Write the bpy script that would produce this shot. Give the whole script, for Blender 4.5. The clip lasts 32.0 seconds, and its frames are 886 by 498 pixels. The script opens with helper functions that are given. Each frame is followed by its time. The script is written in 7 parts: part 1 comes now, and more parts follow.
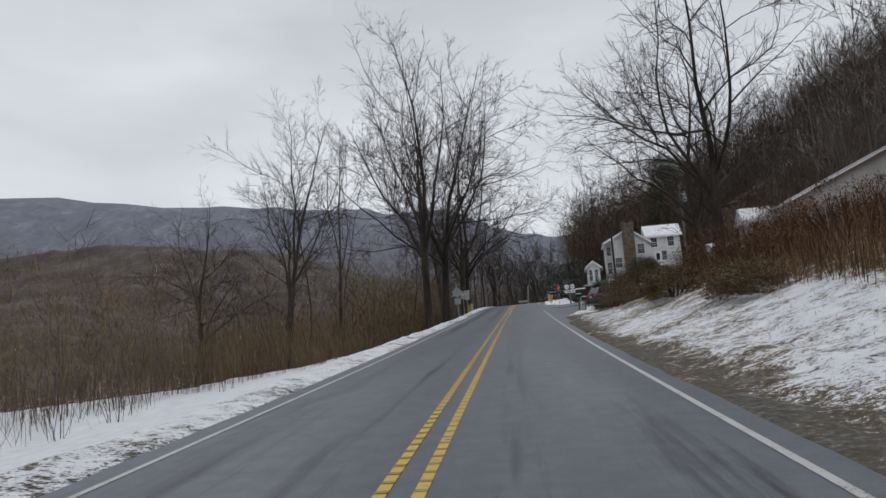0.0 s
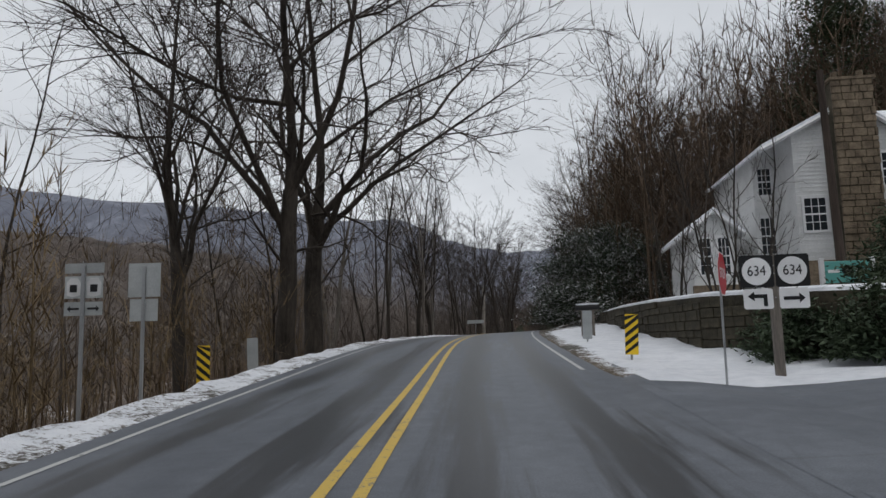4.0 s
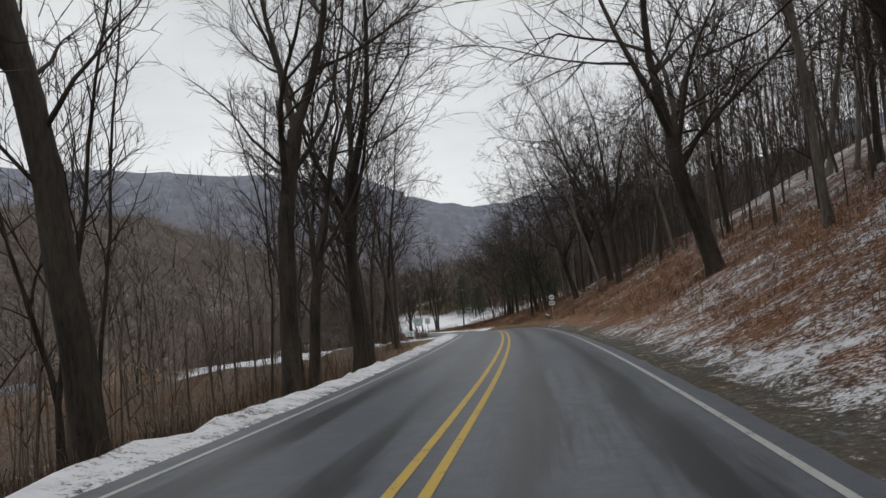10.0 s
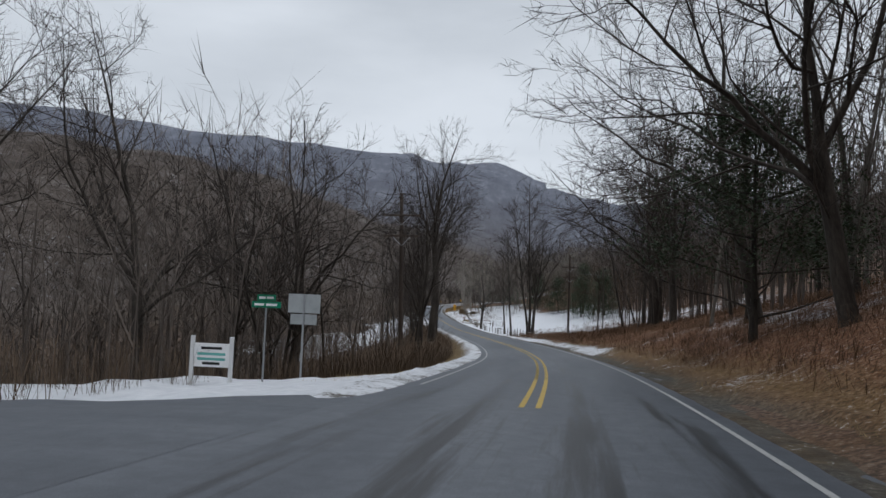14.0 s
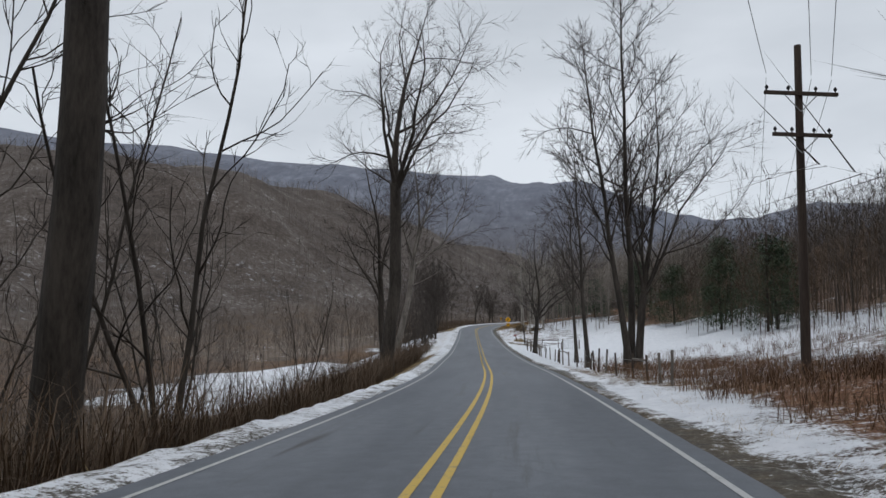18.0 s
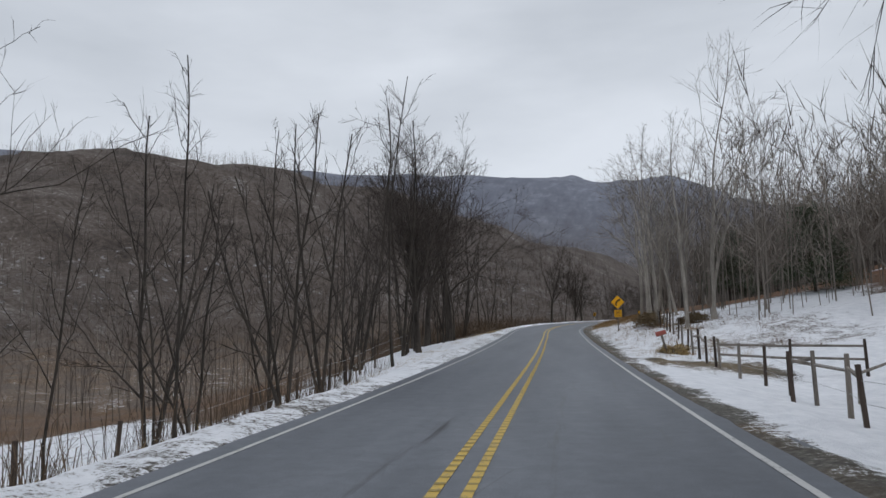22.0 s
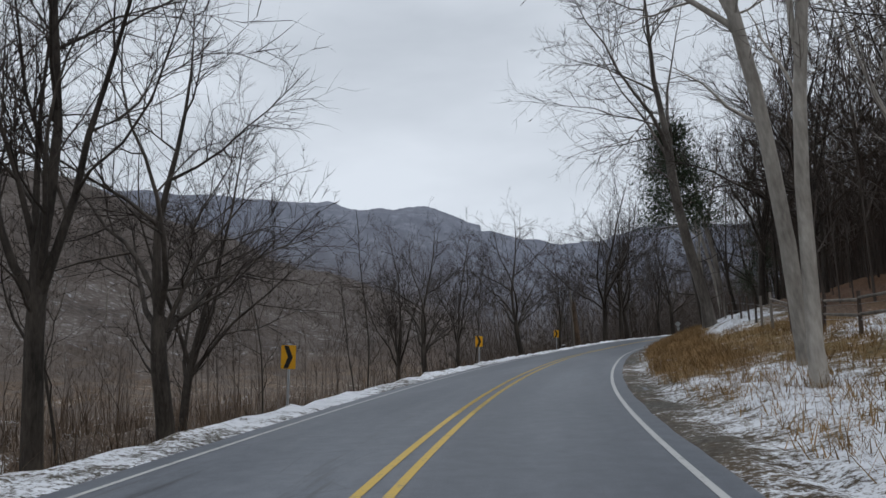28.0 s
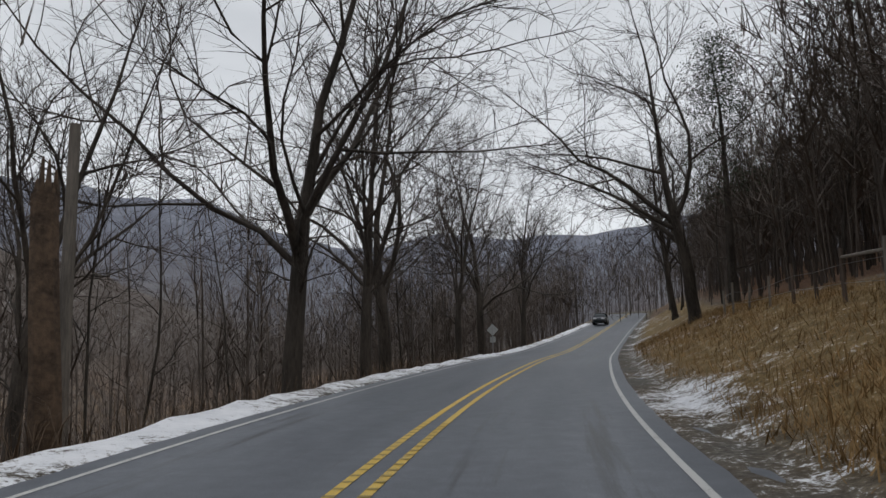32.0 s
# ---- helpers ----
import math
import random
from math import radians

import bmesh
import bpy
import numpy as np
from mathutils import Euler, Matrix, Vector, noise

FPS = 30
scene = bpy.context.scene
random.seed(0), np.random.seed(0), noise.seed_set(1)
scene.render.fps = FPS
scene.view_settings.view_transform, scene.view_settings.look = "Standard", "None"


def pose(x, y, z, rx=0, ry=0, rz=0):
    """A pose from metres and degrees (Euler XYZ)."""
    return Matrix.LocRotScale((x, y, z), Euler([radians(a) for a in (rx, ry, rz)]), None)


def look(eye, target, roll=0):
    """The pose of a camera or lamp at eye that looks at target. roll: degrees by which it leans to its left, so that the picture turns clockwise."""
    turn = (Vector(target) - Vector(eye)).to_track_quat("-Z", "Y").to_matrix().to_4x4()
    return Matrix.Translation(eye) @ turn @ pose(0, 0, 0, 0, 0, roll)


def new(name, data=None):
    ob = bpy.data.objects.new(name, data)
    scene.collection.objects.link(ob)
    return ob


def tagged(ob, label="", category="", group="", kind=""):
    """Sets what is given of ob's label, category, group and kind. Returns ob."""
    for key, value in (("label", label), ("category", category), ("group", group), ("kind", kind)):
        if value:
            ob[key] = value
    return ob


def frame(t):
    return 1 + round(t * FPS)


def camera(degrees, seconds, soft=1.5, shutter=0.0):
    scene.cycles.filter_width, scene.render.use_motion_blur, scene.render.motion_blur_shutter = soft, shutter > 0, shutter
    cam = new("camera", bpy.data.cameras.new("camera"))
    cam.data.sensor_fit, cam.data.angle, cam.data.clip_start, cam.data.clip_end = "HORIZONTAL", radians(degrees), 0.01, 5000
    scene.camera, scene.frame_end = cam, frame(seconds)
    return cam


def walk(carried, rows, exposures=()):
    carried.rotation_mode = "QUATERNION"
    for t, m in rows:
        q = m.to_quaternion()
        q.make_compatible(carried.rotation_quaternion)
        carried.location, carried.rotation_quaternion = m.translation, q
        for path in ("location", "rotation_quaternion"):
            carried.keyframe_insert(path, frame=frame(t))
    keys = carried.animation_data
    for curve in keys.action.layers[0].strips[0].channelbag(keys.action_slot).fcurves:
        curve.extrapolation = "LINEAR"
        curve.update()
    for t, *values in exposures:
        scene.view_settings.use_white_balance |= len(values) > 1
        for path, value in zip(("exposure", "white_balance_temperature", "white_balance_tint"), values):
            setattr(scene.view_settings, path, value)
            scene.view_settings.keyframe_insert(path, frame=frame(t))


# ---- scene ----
cam = camera(63.20, 32.0)
PATH = [  # seconds, place, yaw, pitch and roll
    (0, 0.11, -0.03, 0.05, 4.52, 6.45, -4.00),
    (0.5, 0.28, 8.63, 0.32, 5.01, 6.37, -0.91),
    (1, 0.52, 17.24, 0.63, 6.08, 6.34, -0.66),
    (1.5, 0.74, 25.80, 0.97, 6.95, 6.53, 0.07),
    (2, 0.94, 34.34, 1.32, 6.36, 6.51, -0.95),
    (2.5, 1.12, 42.92, 1.67, 4.89, 6.74, -1.89),
    (3, 1.29, 51.56, 2.03, 5.47, 8.16, 0.53),
    (3.5, 1.44, 60.30, 2.42, 5.14, 8.15, 0.37),
    (4, 1.62, 69.20, 2.85, 0.72, 7.30, -1.47),
    (4.5, 1.87, 78.26, 3.33, 1.86, 3.80, -1.70),
    (5, 2.18, 87.46, 3.81, 1.13, 4.23, -1.95),
    (5.5, 2.60, 96.78, 4.23, -0.46, 5.19, -2.49),
    (6, 3.35, 106.18, 4.54, -2.06, 6.15, -3.04),
    (6.5, 4.63, 115.63, 4.73, -2.79, 6.58, -3.29),
    (7, 6.25, 125.14, 4.82, -2.98, 6.43, -3.45),
    (7.5, 7.99, 134.68, 4.83, -4.41, 6.63, -4.69),
    (8, 9.75, 144.23, 4.81, -5.17, 6.33, -6.40),
    (8.5, 11.50, 153.70, 4.76, -5.38, 4.20, -9.27),
    (9, 13.19, 163.06, 4.68, -4.93, 4.34, -9.05),
    (9.5, 14.79, 172.26, 4.53, -3.29, 4.66, -5.69),
    (10, 16.26, 181.28, 4.34, -1.65, 3.95, -4.50),
    (10.5, 17.56, 190.11, 4.14, -1.54, 2.48, -2.70),
    (11, 18.73, 198.80, 3.94, -1.01, 2.53, -2.40),
    (11.5, 19.79, 207.40, 3.73, 0.67, 2.97, -2.01),
    (12, 20.77, 215.96, 3.51, 2.10, 5.05, -0.81),
    (12.5, 21.65, 224.55, 3.29, 3.11, 5.59, 0.44),
    (13, 22.41, 233.17, 3.03, 5.05, 5.21, 1.08),
    (13.5, 23.00, 241.83, 2.72, 8.81, 3.52, 2.02),
    (14, 23.40, 250.55, 2.36, 9.35, 3.54, 2.23),
    (14.5, 23.64, 259.32, 1.97, 10.52, 3.58, 2.70),
    (15, 23.74, 268.17, 1.53, 11.70, 3.61, 3.17),
    (15.5, 23.72, 277.12, 1.07, 12.23, 3.63, 3.39),
    (16, 23.50, 286.16, 0.58, 13.39, 3.60, 1.97),
    (16.5, 22.97, 295.29, 0.09, 13.59, 3.68, 1.85),
    (17, 22.18, 304.50, -0.36, 13.82, 3.79, 1.73),
    (17.5, 21.15, 313.76, -0.76, 15.05, 3.98, 1.36),
    (18, 19.86, 323.04, -1.13, 16.29, 5.49, 1.13),
    (18.5, 18.30, 332.33, -1.51, 17.29, 6.38, 1.46),
    (19, 16.51, 341.68, -1.86, 18.24, 6.70, 1.07),
    (19.5, 14.55, 351.16, -2.18, 19.08, 6.85, 0.44),
    (20, 12.45, 360.74, -2.47, 19.99, 7.09, -0.21),
    (20.5, 10.20, 370.41, -2.73, 20.47, 7.90, -3.07),
    (21, 7.86, 380.12, -2.94, 21.50, 7.77, -1.75),
    (21.5, 5.46, 389.87, -3.11, 22.04, 8.16, -2.87),
    (22, 3.05, 399.66, -3.21, 22.90, 6.36, -0.97),
    (22.5, 0.63, 409.50, -3.24, 23.71, 3.55, 4.68),
    (23, -1.80, 419.41, -3.21, 23.64, 5.81, -1.78),
    (23.5, -4.26, 429.41, -3.13, 23.75, 6.05, -1.70),
    (24, -6.75, 439.46, -3.00, 20.65, 6.38, -2.64),
    (24.5, -9.26, 449.49, -2.80, 17.08, 3.63, -2.38),
    (25, -11.74, 459.40, -2.54, 15.24, 3.42, -2.07),
    (25.5, -14.06, 469.11, -2.21, 11.20, 2.97, -1.38),
    (26, -15.97, 478.59, -1.89, 7.17, 2.52, -0.69),
    (26.5, -17.23, 487.85, -1.62, 5.33, 2.32, -0.37),
    (27, -17.90, 496.88, -1.41, 5.28, 3.17, -0.42),
    (27.5, -18.09, 505.70, -1.24, 4.72, 6.31, -2.71),
    (28, -17.90, 514.33, -1.10, 3.49, 8.44, -2.14),
    (28.5, -17.42, 522.82, -0.95, 0.32, 8.48, -1.89),
    (29, -16.60, 531.23, -0.75, -0.55, 8.45, -2.01),
    (29.5, -15.41, 539.60, -0.49, -4.54, 8.58, -1.73),
    (30, -13.84, 547.94, -0.22, -8.26, 8.80, -0.47),
    (30.5, -11.93, 556.24, -0.00, -8.90, 8.65, 0.31),
    (31, -9.72, 564.43, 0.19, -9.73, 8.22, -0.01),
    (31.5, -7.29, 572.48, 0.41, -11.89, 8.23, -1.58),
    (32, -4.63, 580.35, 0.66, -13.74, 8.46, -1.37),
]
LENS_MOOD = [  # seconds, stops, kelvin and tint: the clip's camera cools and warms its picture on the way
    (0, -0.1, 6300, 10), (1, -0.1, 6450, 10), (2.5, -0.12, 6200, 10), (4.5, -0.12, 6350, 10), (7, 0.05, 6500, 10), (8.2, 0.26, 6550, 10), (10, 0.02, 6550, 9.5), (11.2, 0.1, 6450, 9),
    (12.2, -0.14, 6050, 9), (13.5, -0.16, 6000, 9), (16, -0.1, 6350, 8), (17, -0.08, 6300, 9), (18, -0.1, 6100, 9), (20, -0.1, 6200, 10), (21.5, -0.12, 6050, 10),
    (23, -0.1, 6300, 10), (24.2, -0.06, 6550, 10), (27, -0.1, 6150, 9), (28, -0.1, 6000, 9), (30, -0.08, 6100, 9), (32, -0.02, 6350, 10)]
walk(cam, [(t, pose(x, y, z, 90 + pitch, 0, yaw) @ pose(0, 0, 0, 0, 0, roll)) for t, x, y, z, yaw, pitch, roll in PATH], LENS_MOOD)

# centre line of the road, one point every 20 m: east, north, height, cross slope
ROAD_X = [-0.9, -0.6, -0.2, 0.3, 0.9, 1.8, 4.2, 7.6, 11.1, 14.6, 17.7, 20.2, 22.0, 22.8, 22.8, 21.8, 19.5, 16.2, 12.2, 7.5, 2.8, -2.0, -6.8, -11.7, -16.4, -19.1, -19.4, -17.9, -14.2, -9.0, -2.1, 6.4, 15.7, 25.5, 35.6, 46.0, 56.5, 67.0, 77.5]
ROAD_Y = [-0.0, 20.0, 40.0, 60.0, 80.0, 99.9, 119.8, 139.5, 159.2, 178.9, 198.6, 218.5, 238.4, 258.4, 278.4, 298.3, 318.2, 337.9, 357.5, 377.0, 396.4, 415.8, 435.2, 454.6, 474.1, 493.9, 513.9, 533.8, 553.4, 572.7, 591.5, 609.6, 627.3, 644.8, 662.1, 679.2, 696.3, 713.3, 730.3]
ROAD_Z = [-1.39, -0.71, 0.10, 0.96, 1.97, 2.88, 3.31, 3.36, 3.28, 2.95, 2.49, 2.01, 1.41, 0.56, -0.46, -1.53, -2.43, -3.21, -3.86, -4.35, -4.65, -4.66, -4.47, -4.07, -3.43, -2.89, -2.52, -2.12, -1.54, -1.04, -0.38, 0.27, 0.85, 1.95, 3.40, 5.10, 6.90, 8.70, 10.40]
ROAD_BANK = [0.006, 0.011, 0.014, 0.010, 0.011, 0.024, 0.035, 0.021, 0.002, 0.008, 0.021, 0.013, 0.004, 0.015, 0.026, 0.036, 0.044, 0.046, 0.039, 0.026, 0.018, 0.000, -0.022, -0.033, -0.028, -0.016, -0.013, 0.003, 0.017, 0.004, -0.015, -0.006, -0.006, -0.006, -0.006, -0.006, -0.006, -0.006, -0.006]
LEFT_EDGE, RIGHT_EDGE = -3.07, 3.15


# ---------------------------------------------------------------- light
world = bpy.data.worlds.new("overcast_sky")
scene.world = world
world.use_nodes = True
wn, wl = world.node_tree.nodes, world.node_tree.links
wn.clear()
w_out = wn.new("ShaderNodeOutputWorld")
w_bg = wn.new("ShaderNodeBackground")
w_sky = wn.new("ShaderNodeTexSky")
w_sky.sky_type, w_sky.sun_disc = "NISHITA", False
w_sky.sun_elevation, w_sky.sun_rotation = radians(68), radians(140)
w_map, w_co = wn.new("ShaderNodeMapping"), wn.new("ShaderNodeTexCoord")
w_map.inputs["Scale"].default_value = (1.0, 1.0, 3.2)
w_noise, w_ramp, w_mix, w_dim = (wn.new("ShaderNodeTexNoise"), wn.new("ShaderNodeValToRGB"),
                                 wn.new("ShaderNodeMix"), wn.new("ShaderNodeVectorMath"))
w_noise.inputs["Scale"].default_value, w_noise.inputs["Detail"].default_value = 1.7, 7.0
w_ramp.color_ramp.elements[0].position, w_ramp.color_ramp.elements[0].color = 0.3, (0.56, 0.578, 0.597, 1)
w_ramp.color_ramp.elements[1].position, w_ramp.color_ramp.elements[1].color = 0.68, (0.85, 0.862, 0.875, 1)
w_mix.data_type, w_mix.inputs["Factor"].default_value = "RGBA", 0.93
w_dim.operation = "SCALE"
w_dim.inputs["Scale"].default_value = 0.1
wl.new(w_co.outputs["Generated"], w_map.inputs["Vector"])
wl.new(w_map.outputs["Vector"], w_noise.inputs["Vector"])
wl.new(w_noise.outputs["Fac"], w_ramp.inputs["Fac"])
wl.new(w_sky.outputs["Color"], w_dim.inputs[0])
wl.new(w_dim.outputs["Vector"], w_mix.inputs["A"])
wl.new(w_ramp.outputs["Color"], w_mix.inputs["B"])
wl.new(w_mix.outputs["Result"], w_bg.inputs["Color"])
wl.new(w_bg.outputs["Background"], w_out.inputs["Surface"])
w_bg.inputs["Strength"].default_value = 1.0
sun = new("sun", bpy.data.lights.new("sun", "SUN"))
sun.data.energy, sun.data.angle, sun.data.color = 0.85, radians(60), (1.0, 0.97, 0.93)
sun.matrix_world = look((25, 10, 100), (0, 40, 0))
scene.view_settings.exposure = 0.0


# ---------------------------------------------------------------- materials
def material(name, rough=0.8, metal=0.0):
    m = bpy.data.materials.new(name)
    m.use_nodes = True
    b = m.node_tree.nodes["Principled BSDF"]
    b.inputs["Roughness"].default_value, b.inputs["Metallic"].default_value = rough, metal
    b.inputs["Specular IOR Level"].default_value = 0.3
    return m, m.node_tree.nodes, m.node_tree.links, b


def noise_node(n, l, co, scale, detail=5.0, rough=0.6, stretch=None):
    t = n.new("ShaderNodeTexNoise")
    t.inputs["Scale"].default_value, t.inputs["Detail"].default_value, t.inputs["Roughness"].default_value = scale, detail, rough
    if stretch:
        mp = n.new("ShaderNodeMapping")
        mp.inputs["Scale"].default_value = stretch
        l.new(co, mp.inputs["Vector"])
        co = mp.outputs["Vector"]
    l.new(co, t.inputs["Vector"])
    return t.outputs["Fac"]


def ramp(n, l, fac, *stops):
    r = n.new("ShaderNodeValToRGB")
    e = r.color_ramp.elements
    while len(e) < len(stops):
        e.new(0.5)
    for k, (at, c) in zip(e, stops):
        k.position, k.color = at, (*(c if isinstance(c, tuple) else (c, c, c)), 1)
    l.new(fac, r.inputs["Fac"])
    return r.outputs["Color"]


def blend(n, l, fac, a, b):
    x = n.new("ShaderNodeMix")
    x.data_type = "RGBA"
    for key, v in (("Factor", fac), ("A", a), ("B", b)):
        if hasattr(v, "links"):
            l.new(v, x.inputs[key])
        else:
            x.inputs[key].default_value = v if key == "Factor" else (*v, 1)
    return x.outputs["Result"]


def maths(n, l, op, a, b=0.5, clamp=False):
    x = n.new("ShaderNodeMath")
    x.operation, x.use_clamp = op, clamp
    for i, v in enumerate((a, b)):
        if hasattr(v, "links"):
            l.new(v, x.inputs[i])
        else:
            x.inputs[i].default_value = v
    return x.outputs[0]


def bump(n, l, b, height, strength, distance):
    x = n.new("ShaderNodeBump")
    x.inputs["Strength"].default_value, x.inputs["Distance"].default_value = strength, distance
    l.new(height, x.inputs["Height"])
    l.new(x.outputs["Normal"], b.inputs["Normal"])


def worn(name, dark, light, scale=4.0, rough=0.8, metal=0.0, relief=0.3, depth=0.01, fine=40.0, stretch=None, spots=0.0, spot_colour=(0.8, 0.8, 0.82)):
    """A surface with colour at two scales, a fine relief and, where asked for, patches of another colour."""
    m, n, l, b = material(name, rough, metal)
    co = n.new("ShaderNodeTexCoord").outputs["Object"]
    big, small = noise_node(n, l, co, scale, stretch=stretch), noise_node(n, l, co, fine, 3.0, stretch=stretch)
    mixed = maths(n, l, "ADD", maths(n, l, "MULTIPLY", big, 0.65), maths(n, l, "MULTIPLY", small, 0.35))
    c = ramp(n, l, mixed, (0.36, dark), (0.64, light))
    info = n.new("ShaderNodeObjectInfo").outputs["Random"]
    hsv = n.new("ShaderNodeHueSaturation")
    l.new(c, hsv.inputs["Color"])
    l.new(maths(n, l, "ADD", maths(n, l, "MULTIPLY", info, 0.3), 0.85), hsv.inputs["Value"])
    c = hsv.outputs["Color"]
    if spots:
        s = ramp(n, l, noise_node(n, l, co, scale * 2.3, 6.0, 0.7), (spots, 0.0), (spots + 0.05, 1.0))
        c = blend(n, l, s, c, spot_colour)
    l.new(c, b.inputs["Base Color"])
    bump(n, l, b, mixed, relief, depth)
    return m


def plain(name, c, rough=0.5, metal=0.0):
    d = tuple(v * 0.86 for v in c)
    return worn(name, d, c, 3.0, rough, metal, 0.08, 0.002, 60.0)


BARK = worn("bark", (0.018, 0.015, 0.012), (0.082, 0.068, 0.056), 1.6, 0.9, 0, 0.9, 0.03, 14.0, (1, 1, 0.25))
BARK_PALE = worn("pale_bark", (0.17, 0.152, 0.13), (0.43, 0.395, 0.345), 1.6, 0.9, 0, 0.8, 0.02, 14.0, (1, 1, 0.3))
BARK_GREY = worn("grey_bark", (0.075, 0.064, 0.054), (0.235, 0.21, 0.182), 1.6, 0.9, 0, 0.9, 0.03, 14.0, (1, 1, 0.25))
TWIG = worn("twigs", (0.028, 0.022, 0.019), (0.085, 0.068, 0.057), 0.6, 0.9, 0, 0.1, 0.003, 5.0)
TWIG_PALE = worn("pale_twigs", (0.1, 0.086, 0.072), (0.25, 0.218, 0.185), 0.6, 0.9, 0, 0.1, 0.003, 5.0)
VALLEY = worn("valley_woods", (0.058, 0.046, 0.039), (0.175, 0.144, 0.121), 0.03, 0.95, 0, 0.1, 0.01, 0.4)
WOODS = worn("far_woods", (0.042, 0.034, 0.029), (0.125, 0.104, 0.089), 0.02, 0.95, 0, 0.1, 0.01, 0.3)
BRUSH_TAN = worn("tan_brush", (0.07, 0.048, 0.026), (0.2, 0.145, 0.08), 0.5, 0.95, 0, 0.1, 0.01, 6.0, None, 0.66)
BRUSH = worn("dead_brush", (0.045, 0.031, 0.021), (0.14, 0.098, 0.065), 0.5, 0.95, 0, 0.1, 0.01, 6.0)
BRUSH_RED = worn("russet_brush", (0.055, 0.03, 0.017), (0.17, 0.095, 0.05), 0.5, 0.95, 0, 0.1, 0.01, 6.0)
GRASS = worn("dry_grass", (0.15, 0.106, 0.045), (0.44, 0.325, 0.155), 0.8, 0.95, 0, 0.1, 0.01, 8.0)
BANK_GRASS = worn("ochre_grass", (0.1, 0.062, 0.026), (0.34, 0.215, 0.095), 0.8, 0.95, 0, 0.1, 0.01, 8.0)
PALE_WOODS = worn("pale_woods", (0.1, 0.087, 0.075), (0.26, 0.228, 0.195), 0.05, 0.95, 0, 0.1, 0.01, 0.6)
NEEDLE = worn("evergreen_leaves", (0.02, 0.036, 0.018), (0.07, 0.095, 0.048), 1.4, 0.7, 0, 0.2, 0.01, 9.0)
NEEDLE_SNOW = worn("snowy_evergreen_leaves", (0.018, 0.032, 0.017), (0.06, 0.08, 0.045), 1.4, 0.7, 0, 0.2, 0.01, 9.0, None, 0.54)
SNOW = worn("snow", (0.62, 0.64, 0.68), (0.86, 0.87, 0.9), 2.0, 0.7, 0, 0.5, 0.05, 9.0)
WOOD = worn("weathered_wood", (0.09, 0.08, 0.07), (0.24, 0.21, 0.18), 3.0, 0.9, 0, 0.6, 0.01, 30.0, (1, 1, 0.12))
POLE = worn("creosoted_wood", (0.035, 0.026, 0.021), (0.10, 0.075, 0.06), 2.0, 0.9, 0, 0.6, 0.01, 20.0, (1, 1, 0.1))
SIDING = worn("white_siding", (0.6, 0.6, 0.59), (0.82, 0.82, 0.81), 0.8, 0.6, 0, 0.15, 0.004, 12.0)
STONE = worn("fieldstone", (0.085, 0.066, 0.046), (0.25, 0.195, 0.135), 2.5, 0.9, 0, 0.9, 0.04, 14.0)
MOSSY = worn("mossy_concrete", (0.018, 0.018, 0.012), (0.095, 0.08, 0.055), 0.9, 0.95, 0, 0.8, 0.04, 9.0)
GLASS = plain("window_glass", (0.03, 0.035, 0.04), 0.08)
STEEL = plain("galvanised_steel", (0.42, 0.43, 0.44), 0.45, 0.7)
ALU = worn("bare_aluminium", (0.36, 0.38, 0.38), (0.52, 0.54, 0.54), 2.0, 0.5, 0.35, 0.05, 0.002, 30.0)
BLACK = plain("black_sheeting", (0.015, 0.015, 0.016), 0.45)
WHITE = plain("white_paint", (0.8, 0.8, 0.8), 0.5)
AMBER = plain("amber_sheeting", (0.85, 0.42, 0.01), 0.4)
YELLOW = plain("yellow_sheeting", (0.82, 0.55, 0.03), 0.4)
RED = plain("red_sheeting", (0.5, 0.02, 0.03), 0.4)
GREEN = plain("green_sheeting", (0.01, 0.22, 0.12), 0.4)
TEAL = plain("teal_paint", (0.14, 0.42, 0.38), 0.5)
RUBBER = plain("rubber", (0.012, 0.012, 0.012), 0.8)
CAR_PAINT = plain("slate_car_paint", (0.09, 0.10, 0.125), 0.25, 0.4)
BRICK_RED = plain("faded_red_paint", (0.32, 0.09, 0.07), 0.7)
ORANGE = plain("orange_plastic", (0.8, 0.13, 0.03), 0.5)


